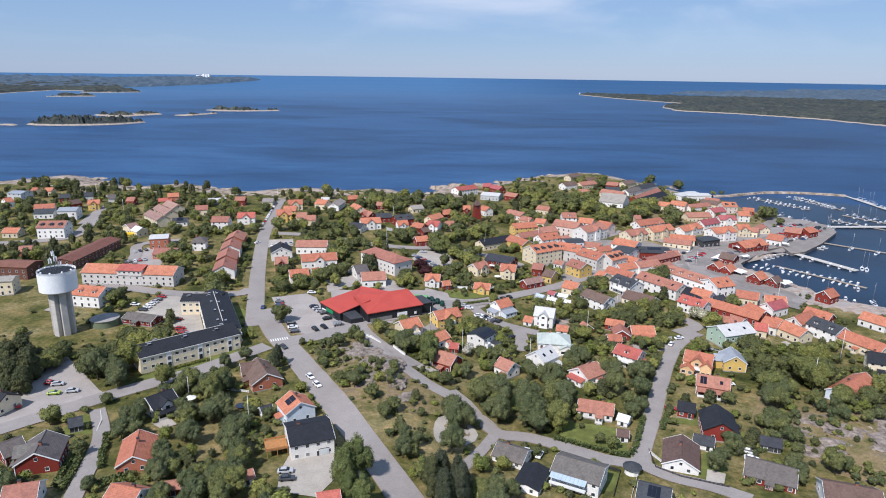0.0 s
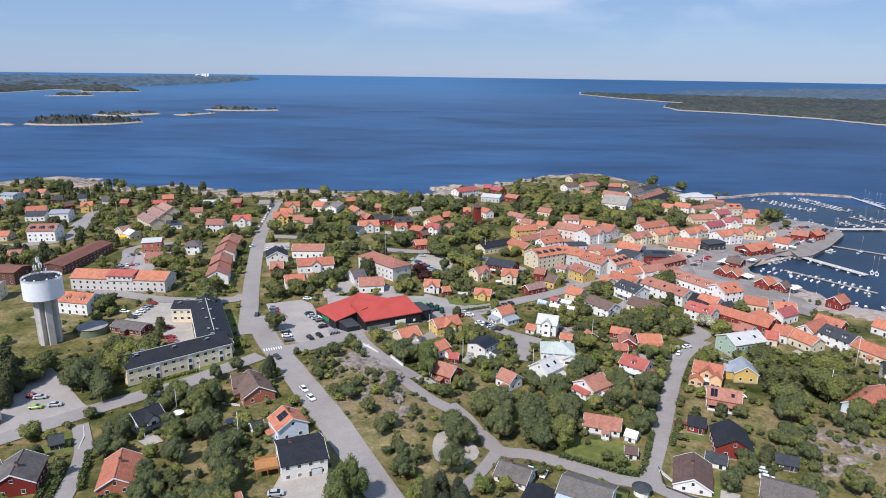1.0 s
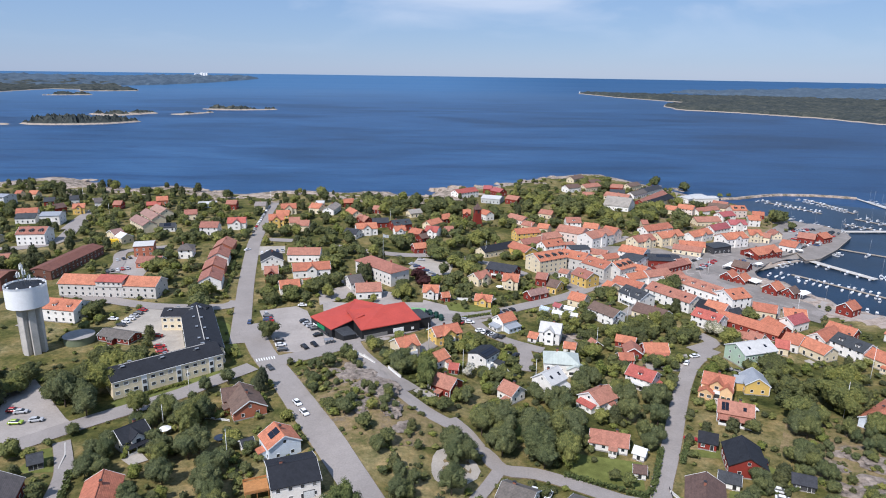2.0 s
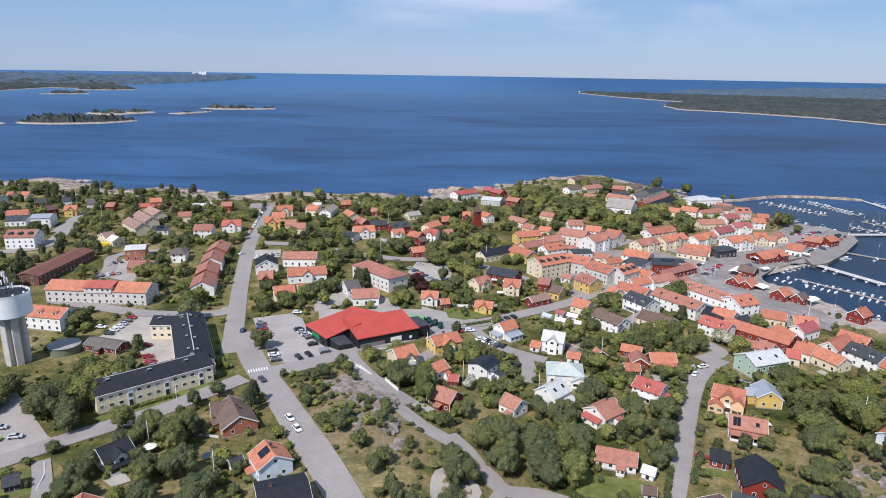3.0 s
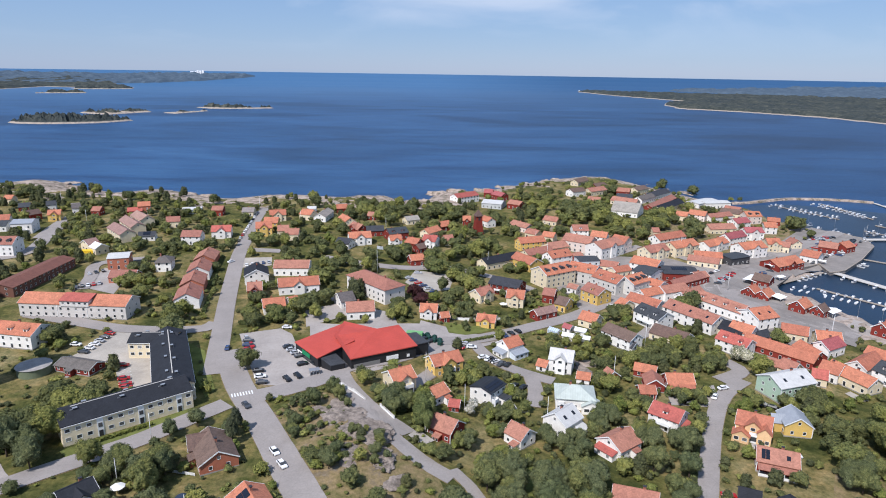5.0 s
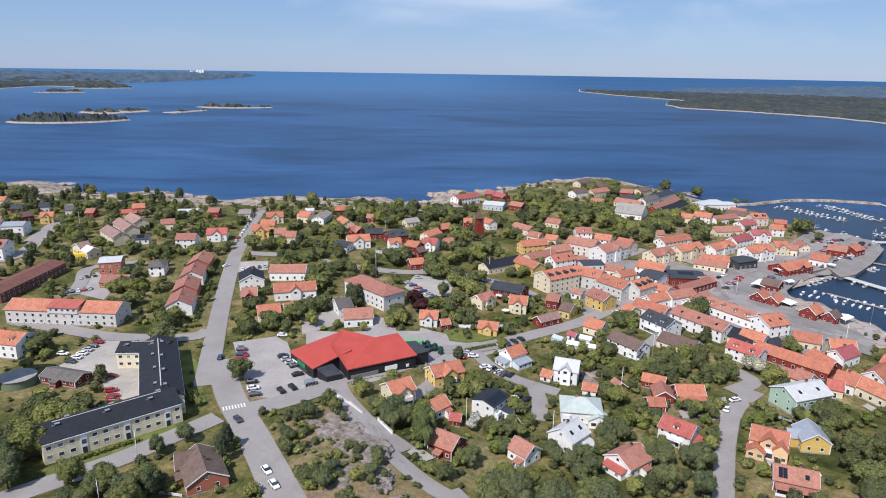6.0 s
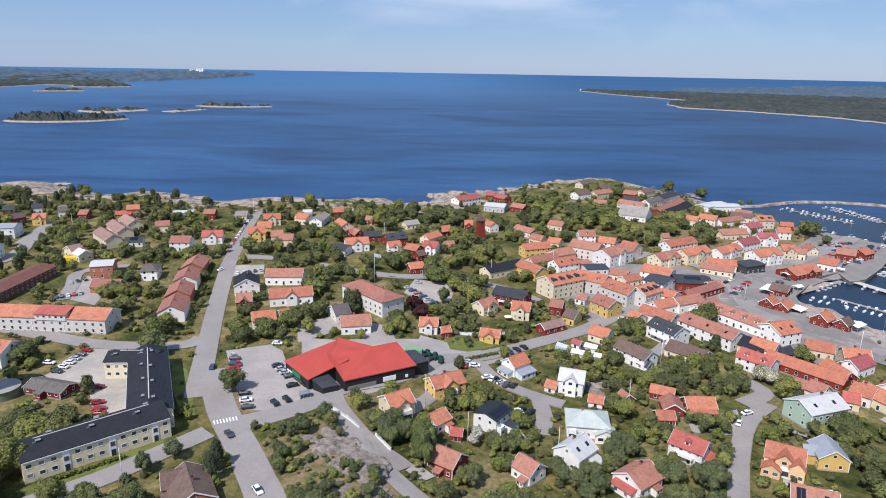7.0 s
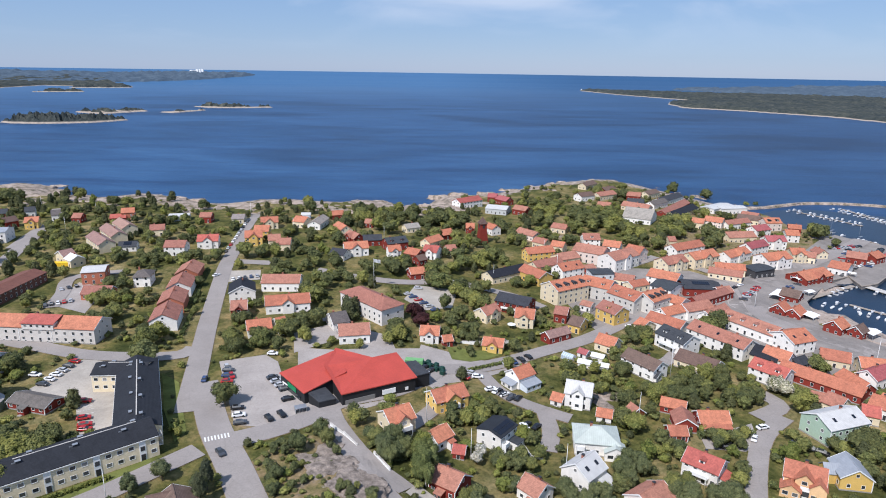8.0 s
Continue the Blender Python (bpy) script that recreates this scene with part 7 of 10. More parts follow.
def plant_copses():
    co = np.concatenate(far_verts)
    me = bpy.data.meshes.new("garden_trees")
    me.from_pydata(co.tolist(), [], np.concatenate(far_faces).tolist())
    for k in FAR_KINDS:
        me.materials.append(LEAF[k])
    me.polygons.foreach_set("material_index", far_mats)
    tagged(new("garden_trees", me), "green garden trees among the further houses", "trees", kind="stuff")


# ---- cars ----
def car_meshes():
    bm = bmesh.new()
    prism(bm, [(-2.2, 0.28), (2.2, 0.28), (2.25, 0.6), (2.1, 0.82), (1.15, 0.95), (-1.9, 0.98), (-2.2, 0.85), (-2.25, 0.55)], -0.88, 0.88)
    bmesh.ops.bevel(bm, geom=bm.edges[:], offset=0.07, segments=1, affect="EDGES")
    body = mesh_of("body", bm, m_trim)
    bm = bmesh.new()
    lo = [(-0.8, -1.75, 0.93), (0.8, -1.75, 0.93), (0.8, 1.2, 0.93), (-0.8, 1.2, 0.93)]
    hi = [(-0.62, -1.3, 1.42), (0.62, -1.3, 1.42), (0.62, 0.35, 1.44), (-0.62, 0.35, 1.44)]
    a, c = [bm.verts.new(p) for p in lo], [bm.verts.new(p) for p in hi]
    for i in range(4):
        bm.faces.new((a[i], a[(i + 1) % 4], c[(i + 1) % 4], c[i]))
    bm.faces.new(c)
    bm.faces.new(a[::-1])
    glass = mesh_of("glasshouse", bm, m_glass)
    bm = bmesh.new()
    box(bm, -0.63, -1.32, 1.4, 0.63, 0.37, 1.47, 0, 0.02)
    roof = mesh_of("car_roof", bm, m_trim)
    bm = bmesh.new()
    tube(bm, 0, 0, -0.1, 0.1, 0.33, 0.33, 12)
    wheel = mesh_of("wheel", bm, m_tyre)
    return body, glass, roof, wheel


CAR = car_meshes()
CARS = {}
CAR_WORDS = {"slate": "dark grey", "lime": "lime green"}


def car(x, y, turn, colour):
    z = max(float(ground_height(x, y)) + ROAD_LIFT[0] - 0.06, QUAY_TOP if x > 175 and y > 330 else -9)
    m = pose(x, y, z, 0, 0, turn - 90)
    near = y < 335
    if not near:
        m = m @ pose(0, 0, -0.14)
    if (colour, near) in CARS:
        return copy_thing(CARS[colour, near], m)
    c = CARS[colour, near] = thing("car", m, f"{CAR_WORDS.get(colour, colour)} parked car on the asphalt", "car", "parked cars")
    body, glass, roof, wheel = CAR
    for name, me in (("body", body), ("car_roof", roof)):
        ob = part(name, me.copy(), None, c)
        ob.data.materials[0] = CAR_PAINT[colour]
    part("glasshouse", glass, None, c)
    for sx in (-1, 1) if near else ():
        for sy in (-1.35, 1.4):
            part("wheel", wheel, None, c, "", pose(sx * 0.8, sy, 0.33, 0, 90, 0))


# ---- boats ----
def hull_mesh(L, W, deep, mat):
    bm = bmesh.new()
    rows = []
    for k, wk, zb in ((-0.5, 0.8, 0), (-0.2, 1, 0), (0.15, 0.92, 0), (0.38, 0.5, 0.1), (0.5, 0.04, 0.25)):
        y = k * L
        rows.append([bm.verts.new(p) for p in ((-W / 2 * wk, y, deep + zb), (-W / 2 * wk * 0.75, y, -0.25), (W / 2 * wk * 0.75, y, -0.25), (W / 2 * wk, y, deep + zb), (W / 2 * wk * 0.85, y, deep + zb - 0.06), (-W / 2 * wk * 0.85, y, deep + zb - 0.06))])
    for a, c in zip(rows, rows[1:]):
        for i in range(6):
            bm.faces.new((a[i], a[(i + 1) % 6], c[(i + 1) % 6], c[i]))
    bm.faces.new(rows[0]), bm.faces.new(rows[-1][::-1])
    bmesh.ops.recalc_face_normals(bm, faces=bm.faces[:])
    return mesh_of("hull", bm, mat)


m_cover = plain("dark_blue_canvas", (0.03, 0.045, 0.08), 0.8, 0, 0.2)
m_hull = plain("white_gelcoat", (0.66, 0.67, 0.68), 0.4, 0, 0.08, spec=0.4, own=0.2)
BOATS = {}


def boat(x, y, turn, kind):
    m = pose(x, y, 0.05, 0, 0, turn - 90)
    if kind in BOATS:
        return copy_thing(BOATS[kind], m)
    words = {"motor": "white motorboat with a small cabin moored in the harbour", "open": "small open white boat moored in the harbour", "sail": "white sailing boat with bare mast moored in the harbour"}
    b = BOATS[kind] = thing("boat", m, words[kind], "boat", "moored boats")
    L, W = {"motor": (5.0, 1.8), "open": (3.9, 1.5), "sail": (8.0, 2.4)}[kind]
    part("hull", hull_mesh(L, W, 0.85 if kind != "open" else 0.6, m_hull), None, b)
    bm = bmesh.new()
    if kind == "open":
        for yy in (-1.2, 0.3):
            box(bm, -0.75, yy, 0.4, 0.75, yy + 0.4, 0.5)
        part("thwart", bm, m_wood, b)
        return
    box(bm, -0.65, -0.4, 0.75, 0.65, 1.5, 1.25 if kind == "sail" else 1.55, 0, 0.15)
    part("cabin", bm, m_hull, b)
    bm = bmesh.new()
    box(bm, -0.75, -L * 0.42, 0.72, 0.75, -0.45, 1.05, 0, 0.12)
    part("cockpit_cover", bm, m_cover, b)
    bm = bmesh.new()
    box(bm, -0.67, -0.2, 1.0, 0.67, 1.4, 1.2)
    part("window_band", bm, m_glass, b)
    if kind == "sail":
        bm = bmesh.new()
        tube(bm, 0, 0.8, 1.4, 12.5, 0.09, 0.06, 6)
        mast = part("mast", bm, m_steel, b)
        bm = bmesh.new()
        box(bm, -0.08, -3.0, 2.3, 0.08, 0.8, 2.5)
        part("boom", bm, m_fabric, mast)


def moor(ax, ay, bx, by, n, gap, kinds, seed, sides=(-1, 1)):
    """Boats lying along a jetty, bows to it, a berth left empty here and there."""
    rnd = random.Random(seed)
    d = Vector((bx - ax, by - ay))
    along = math.degrees(math.atan2(d.y, d.x))
    w = d.normalized().orthogonal()
    for i in range(n):
        for side in sides:
            if rnd.random() < 0.12:
                continue
            p = Vector((ax, ay)) + d * ((i + 0.5 + rnd.uniform(-0.15, 0.15)) / n) + w * side * (gap + rnd.uniform(0, 0.8))
            turn = math.degrees(math.atan2(-w.y * side, -w.x * side))
            boat(p.x, p.y, turn + rnd.uniform(-6, 6), rnd.choice(kinds))


def flagpole(x, y, tall, flag=False):
    p = thing("flagpole", pose(x, y, float(land(x, y))), "slim white flagpole with a white flag" if flag else "slim white flagpole standing in a garden", "flagpole", "poles")
    bm = bmesh.new()
    tube(bm, 0, 0, -0.3, tall, 0.11, 0.06, 7)
    part("pole", bm, m_trim, p)
    bm = bmesh.new()
    bmesh.ops.create_uvsphere(bm, u_segments=8, v_segments=5, radius=0.14, matrix=Matrix.Translation((0, 0, tall + 0.08)))
    part("knob", bm, m_steel, p)
    if flag:
        bm = bmesh.new()
        rows = [[bm.verts.new((0.1 + i * 0.42, 0.22 * math.sin(i * 1.1), tall - 0.3 - j * 0.9 - i * 0.06)) for j in range(3)] for i in range(9)]
        for a, c in zip(rows, rows[1:]):
            for j in range(2):
                bm.faces.new((a[j], a[j + 1], c[j + 1], c[j]))
        bmesh.ops.solidify(bm, geom=bm.faces[:], thickness=0.03)
        part("flag", bm, m_fabric, p)


car(-70.2, 244.7, -50, "slate")
car(-52.6, 216.6, -52, "white")
car(-48.5, 209.7, -52, "white")
car(-92.6, 290.5, 100, "blue")
car(-87.8, 300.5, -61, "silver")
car(-83.7, 293.7, -59, "red")
car(-86.5, 298.2, 8, "slate")
car(-85.2, 293.7, 11, "blue")
car(-83.8, 289.2, 10, "red")
car(-73.8, 270.7, 15, "black")
car(-71.8, 266.1, 17, "white")
car(-69.8, 261.5, 16, "slate")
car(-68.3, 293.2, 30, "slate")
car(-66.1, 290.4, 32, "silver")
car(-63.8, 287.6, 32, "silver")
car(-61.5, 284.8, 32, "slate")
car(-58.6, 277.6, 30, "black")
car(-61.4, 264.7, -50, "black")
car(-58, 267.4, -50, "black")
car(-73.9, 313.5, 0, "white")
car(-15.3, 308.7, 50, "black")
car(-12.5, 306.9, 49, "black")
car(-9.6, 305.1, 48, "black")
car(-12.7, 302, 0, "white")
car(-155.4, 290.2, 0, "white")
car(-148.4, 283.5, 171, "slate")
car(-148.3, 287.2, 170, "white")
car(-148.1, 290.9, 172, "white")
car(-147.9, 294.6, 166, "silver")
car(-147.8, 298.3, 166, "slate")
car(-147.6, 302.1, 167, "red")
car(-126.8, 272.5, 10, "red")
car(-121, 261.7, 24, "red")
car(-118.4, 257.7, 26, "red")
car(-116.9, 255.1, 10, "red")
car(-145.9, 208.2, 10, "red")
car(-142.9, 207.5, 15, "silver")
car(-140.2, 200.8, 10, "lime")
car(-134.7, 202.7, 15, "silver")
car(-165.5, 209.8, -44, "white")
car(-158.2, 202.3, -47, "white")
car(-152.5, 196.4, -44, "red")
car(-147.2, 191.6, -43, "red")
car(-201.9, 382.9, 129, "silver")
car(-199.6, 385.7, 131, "slate")
car(-197.2, 388.4, 132, "black")
car(-195.9, 360.5, 119, "slate")
car(-193.9, 362.2, 119, "black")
car(-191.8, 363.9, 121, "white")
car(-189.8, 365.6, 121, "red")
car(-187.7, 367.3, 119, "silver")
car(-132.1, 409.8, 60, "white")
car(-121.1, 404.1, 111, "white")
car(-118.3, 405.7, 113, "white")
car(-115.5, 407.2, 113, "slate")
car(-112.7, 408.8, 108, "blue")
car(-109.9, 410.3, 113, "silver")
car(-142, 453, 96, "black")
car(-143.2, 460.8, 96, "silver")
car(-144.4, 468.7, 100, "red")
car(-145.7, 476.5, 101, "white")
car(-146.9, 484.4, 101, "white")
car(-148.2, 492.2, 101, "white")
car(-149.4, 500.1, 96, "silver")
car(-150.6, 507.9, 101, "silver")
car(-151.9, 515.7, 101, "black")
car(-153.1, 523.6, 96, "white")
car(-154.3, 531.4, 101, "slate")
car(-155.6, 539.3, 96, "silver")
car(-25.5, 388.4, 31, "silver")
car(-22.6, 384.6, 30, "blue")
car(-19.7, 380.9, 28, "red")
car(-16.8, 377.1, 30, "blue")
car(-13.8, 373.4, 32, "silver")
car(-10.9, 369.6, 28, "blue")
car(-5.8, 385.6, 0, "white")
car(-20.9, 397.9, 0, "silver")
car(15, 294.4, 39, "black")
car(17.4, 292.1, 39, "white")
car(19.9, 289.8, 41, "slate")
car(12.5, 295.2, 25, "white")
car(22.8, 271.1, 116, "white")
car(19.7, 317.7, 121, "silver")
car(23.1, 320.5, 120, "blue")
car(26.4, 323.3, 123, "black")
car(29.7, 326.1, 122, "black")
car(7.9, 304.1, 0, "white")
car(2.9, 302.3, 143, "red")
car(5.1, 306.7, 146, "silver")
car(103.8, 274.9, 20, "white")
car(98, 268, 60, "white")
car(110.6, 265.7, 2, "black")
car(111.1, 263.1, 4, "silver")
car(91.6, 264.7, 0, "black")
car(157.6, 413.4, -30, "red")
car(141.3, 412.3, 41, "slate")
car(146.1, 416.6, 43, "silver")
car(150.9, 420.8, 44, "white")
car(155.7, 425.1, 44, "black")
car(160.6, 429.3, 41, "white")
car(83.2, 387.1, -20, "white")
car(81.2, 362.4, 0, "white")
car(267.6, 481.8, 50, "silver")
car(275.9, 490.9, 46, "white")
car(284.3, 500, 46, "silver")
car(292.6, 509.1, 49, "red")
car(301, 518.1, 50, "slate")
car(309.3, 527.2, 49, "white")
car(317.6, 536.3, 44, "black")
car(326, 545.4, 49, "slate")
car(264.7, 522.2, 102, "silver")
car(267.9, 523.4, 101, "red")
car(271.1, 524.5, 101, "silver")
car(274.3, 525.6, 100, "silver")
car(277.5, 526.7, 100, "silver")
car(280.7, 527.8, 102, "red")
car(283.9, 528.9, 100, "slate")
car(287.1, 530.1, 104, "black")
car(-45.8, 156.2, 10, "silver")
car(-44.4, 152.5, 10, "slate")
car(24.3, 178.4, 68, "white")
car(28.6, 177.2, 66, "white")
car(79.5, 209.2, -10, "red")
car(95.7, 182.3, -20, "white")
car(94.9, 178.2, -19, "white")
car(108.4, 229.7, 0, "white")
car(137.9, 313.7, 193, "slate")
car(136.5, 317.5, 193, "red")
car(275.7, 495.2, -140, "black")
car(270, 490.1, -138, "black")
car(264.2, 485, -137, "silver")
car(258.5, 480, -141, "white")
car(252.7, 474.9, -136, "black")
car(247, 469.8, -137, "black")
car(241.2, 464.8, -140, "black")
car(235.5, 459.7, -140, "slate")


flagpole(83.2, 309.2, 16.8)
flagpole(61.4, 273.9, 13.2)
flagpole(170, 321.7, 14.4)
flagpole(-43.8, 395.4, 16.8, True)
flagpole(-64.2, 181.3, 12)
flagpole(4.4, 249.3, 10.8)
flagpole(-10, 268.7, 12)
flagpole(163.5, 252.1, 16.8)
flagpole(137, 223.4, 14.4)
flagpole(32.2, 243.6, 12)
flagpole(-91.9, 200.9, 8.4)
flagpole(-91.6, 220.9, 10.8)
flagpole(-156.3, 547.9, 12)
flagpole(-113.3, 504.7, 10.8)
flagpole(55, 477.5, 10.8)
flagpole(149.4, 463.8, 12)
flagpole(-268.3, 537.6, 10.8)
flagpole(-322.6, 558.3, 10.8)
flagpole(-264.2, 491.8, 10.8)
flagpole(20, 423.8, 10.8)
flagpole(59.2, 448.5, 10.8)
flagpole(153, 393.7, 10.8)
flagpole(-49.3, 490.2, 9.6)

tree(-119.4, 301.0, 6.2, 11)
tree(0, 141.9, 2.8, 8.8, "con")
tree(-21.6, 141.1, 3.7, 9.9, "birch")
tree(-0.7, 144.3, 3.8, 12, "con")
tree(3.6, 145.5, 3.9, 12.6, "con")
tree(-25.2, 142.6, 2.9, 7.9, "birch")
tree(-3.8, 146.5, 2.6, 8.3, "con")
tree(10.5, 146.3, 2.8, 6.1)
tree(13.3, 146.1, 3.9, 8.4)
tree(-46.6, 139.7, 2.4, 5.1)
tree(-26.5, 147, 3.1, 8.2, "birch")
tree(13, 149.5, 3.8, 8.1)
tree(9.1, 150, 3.6, 7.7)
tree(-4.3, 150.4, 3.7, 11.9, "con")
tree(-42.7, 142.8, 2.4, 5.2)
tree(-46.7, 141.7, 2.6, 5.7)
tree(4.3, 152.8, 3, 9.5, "con")
tree(13.4, 152.8, 3.5, 7.6)
tree(17.7, 152.7, 3.1, 6.7)
tree(-28, 150.6, 4.3, 11.6, "birch")
tree(-1.8, 154.7, 3.6, 11.4, "con")
tree(-57.6, 139.4, 3.8, 8.1)
tree(2.9, 155.6, 3.1, 9.9, "con")
tree(-24.8, 154.8, 4.7, 12.7, "birch")
tree(-67, 138.5, 2.9, 6.1)
tree(-65, 140.5, 3.7, 8)
tree(-56.1, 145.8, 4.1, 8.9)
tree(-60.5, 143.5, 3.3, 7.1)
tree(-64.2, 143.4, 3.1, 6.6)
tree(-27.7, 159.1, 3.3, 8.9, "birch")
tree(-73.3, 137.9, 3, 6.4)
tree(-59.6, 147.2, 3.4, 7.4)
tree(-57.8, 148.3, 3.1, 6.6)
tree(-62.9, 145.7, 2.6, 5.6)
tree(-74.9, 138.1, 3, 6.5)
tree(-58.8, 150.3, 3.6, 7.7)
tree(-64, 147.7, 2.9, 6.2)
tree(-74.1, 141.4, 3.1, 6.6)
tree(-68.7, 146, 3.4, 7.3)
tree(-62.8, 149.7, 3.6, 7.7)
tree(-58.7, 152.5, 3.3, 7.1)
tree(-13.6, 167.6, 3.6, 7.8)
tree(-11.4, 168.5, 2.9, 6.2)
tree(-69, 149.3, 2.7, 5.7)
tree(-67.8, 150.7, 3.1, 6.7)
tree(-14.1, 169.6, 2.4, 5.2)
tree(-58.1, 157.2, 3.7, 8)
tree(-60.4, 157.7, 3.2, 6.9)
tree(1, 173.5, 4.8, 10.4)
tree(-78, 149.5, 3.4, 7.2)
tree(-76.4, 151.9, 3, 6.4)
tree(-9.5, 175.4, 2.5, 5.4)
tree(-61.3, 162.2, 3.8, 8.3)
tree(-14, 177.3, 2.9, 6.2)
tree(-81, 152.1, 2.8, 6.1)
tree(-63.1, 165.7, 4.6, 10)
tree(-82, 154.7, 2.4, 5.2)
tree(-79.7, 157.1, 2.9, 6.3)
tree(-95.5, 144.8, 2.3, 4.9)
tree(-96, 146.4, 1.9, 4)
tree(-82.1, 158.8, 2.9, 6.3)
tree(-67.9, 169.5, 3.2, 6.9)
tree(-82.7, 160.7, 3.5, 7.4)
tree(-66, 170.7, 3.3, 7.1)
tree(1.5, 188, 3.8, 8.1)
tree(-57.5, 177, 2, 4.4)
tree(5.8, 189.8, 4.1, 8.8)
tree(-21.6, 189, 2.8, 6)
tree(3.7, 190.9, 3.2, 6.9)
tree(-67.7, 175.3, 3.9, 8.3)
tree(-114.2, 140.4, 2.6, 5.7)
tree(-65.4, 177.5, 3.9, 8.3)
tree(-78.8, 170.8, 3.9, 8.5)
tree(1, 193.3, 4.8, 10.3)
tree(29.1, 191.3, 4.6, 9.9)
tree(4.1, 194, 3.7, 7.9)
tree(81.1, 171.1, 3.6, 7.7)
tree(-116.3, 141.6, 3.7, 8)
tree(-81.4, 172.7, 3.2, 6.9)
tree(-117.5, 144.4, 2.8, 6)
tree(16.6, 196.7, 5.2, 11.2)
tree(26.5, 195.5, 5.4, 11.5)
tree(36.6, 193.4, 5.4, 11.6)
tree(-64.4, 184.4, 1.8, 4)
tree(-59.2, 187.2, 2.6, 5.6)
tree(-66.7, 184.7, 2.5, 5.3)
tree(14.1, 199.6, 3.6, 7.7)
tree(28.9, 198.5, 5.6, 12)
tree(102.7, 164.5, 2.5, 5.5)
tree(37.6, 197.2, 3.7, 8)
tree(-83, 180.3, 3.6, 7.7)
tree(86.2, 178.6, 2.4, 5.1)
tree(-66.2, 189.3, 2.4, 5.1)
tree(-77, 184.2, 4.8, 10.4)
tree(-74.4, 185.7, 5, 10.9)
tree(37.9, 199.6, 4.2, 9.1)
tree(17.1, 204.4, 3.8, 8.1)
tree(104.7, 168, 2.8, 6)
tree(-97.5, 173.8, 3.1, 6.7)
tree(-79.1, 186.2, 3.7, 8.1)
tree(-85.1, 182.9, 3.6, 7.8)
tree(-76.6, 187.7, 3.8, 8.3)
tree(-101.4, 172.8, 3.5, 7.5)
tree(-66.5, 193.5, 2.2, 4.7)
tree(-68.3, 192.9, 1.8, 4)
tree(10.5, 207.2, 4.9, 10.5)
tree(105.2, 171, 2, 4.4)
tree(103.9, 172.3, 2.6, 5.7)
tree(90, 182.1, 2.5, 5.4)
tree(-86.7, 184.4, 3, 6.4)
tree(-99.4, 176, 2.9, 6.3)
tree(26.6, 206.7, 5.6, 12)
tree(17.5, 208.3, 5.6, 12.1)
tree(29.9, 207, 4.7, 10.2)
tree(105.4, 173.3, 2.8, 6.1)
tree(118.2, 162.2, 2.7, 5.7)
tree(-85.3, 187.1, 3.1, 6.6)
tree(-34.4, 206.6, 3.1, 6.7)
tree(-21.7, 208.8, 1.9, 4.1)
tree(35.8, 206.5, 5.1, 11)
tree(-102, 176.8, 3.2, 6.9)
tree(93.2, 183.6, 2.1, 4.5)
tree(40.3, 206.6, 5.9, 12.7)
tree(15.6, 211.5, 5.2, 11.1)
tree(91.2, 187.5, 2.7, 5.8)
tree(-18.5, 212.7, 1.5, 3.3)
tree(11.7, 213.6, 4.3, 9.3)
tree(93.6, 186.8, 2.2, 4.8)
tree(-22, 212.9, 2.4, 5.1)
tree(116, 170.1, 3.6, 7.8)
tree(120.1, 166.7, 2.5, 5.3)
tree(-100.7, 183, 3.4, 7.3)
tree(123.2, 164.2, 2.8, 6.1)
tree(64, 203, 3.4, 7.2)
tree(38.8, 211.6, 4.9, 10.6)
tree(-33.4, 212.9, 2.4, 5.2)
tree(125.2, 164.1, 2.9, 6.2)
tree(-90.6, 191.5, 2.9, 6.2)
tree(17.4, 215.7, 4.5, 9.6)
tree(121.1, 168.9, 3.2, 7)
tree(119.4, 170.6, 3.8, 8.2)
tree(116.4, 173.7, 3.2, 6.8)
tree(64.6, 205.1, 2.5, 5.3)
tree(-82.7, 197.2, 5.2, 11.2)
tree(-105.7, 184.4, 2.8, 6)
tree(-102.2, 187, 3.5, 7.4)
tree(-21.4, 218.2, 2.2, 4.7)
tree(125.1, 169.4, 2.9, 6.3)
tree(43.8, 214.6, 2.4, 5.2)
tree(68.2, 206.8, 3.2, 6.8)
tree(121.7, 173.8, 3.5, 7.6)
tree(-84.2, 200.1, 5, 10.7)
tree(64.1, 209.2, 3.4, 7.4)
tree(119.6, 178.1, 2.5, 5.4)
tree(105, 189.6, 2.3, 4.8)
tree(-21.8, 221.6, 2.2, 4.7)
tree(106.7, 188.7, 2.5, 5.4)
tree(-80.2, 204.6, 4.4, 9.5)
tree(64.2, 211.5, 2.7, 5.8)
tree(44.9, 218.6, 2.6, 5.7)
tree(120.1, 180, 2.8, 6.1)
tree(112.9, 187, 2.9, 6.3)
tree(-82.1, 206.4, 4.5, 9.7)
tree(111.4, 188.8, 3, 6.5)
tree(5.3, 226.2, 2.8, 6)
tree(2.3, 226.3, 2.7, 5.9)
tree(-30.8, 223.8, 1.3, 2.7)
tree(-26.3, 225.1, 1.3, 2.8)
tree(-95.9, 200.7, 3.2, 6.9)
tree(37.2, 223.4, 3.2, 6.9)
tree(-29.6, 224.8, 1.4, 2.9)
tree(-28.8, 225.3, 1.4, 3)
tree(3.9, 227.7, 2.1, 4.4)
tree(-30.8, 225.7, 1.5, 3.2)
tree(-99.9, 199.9, 2.9, 6.3)
tree(107.8, 195.3, 3.1, 6.6)
tree(-94.8, 203.6, 3.8, 8.2)
tree(110.9, 193.5, 3.1, 6.7)
tree(6.4, 229.5, 2.9, 6.2)
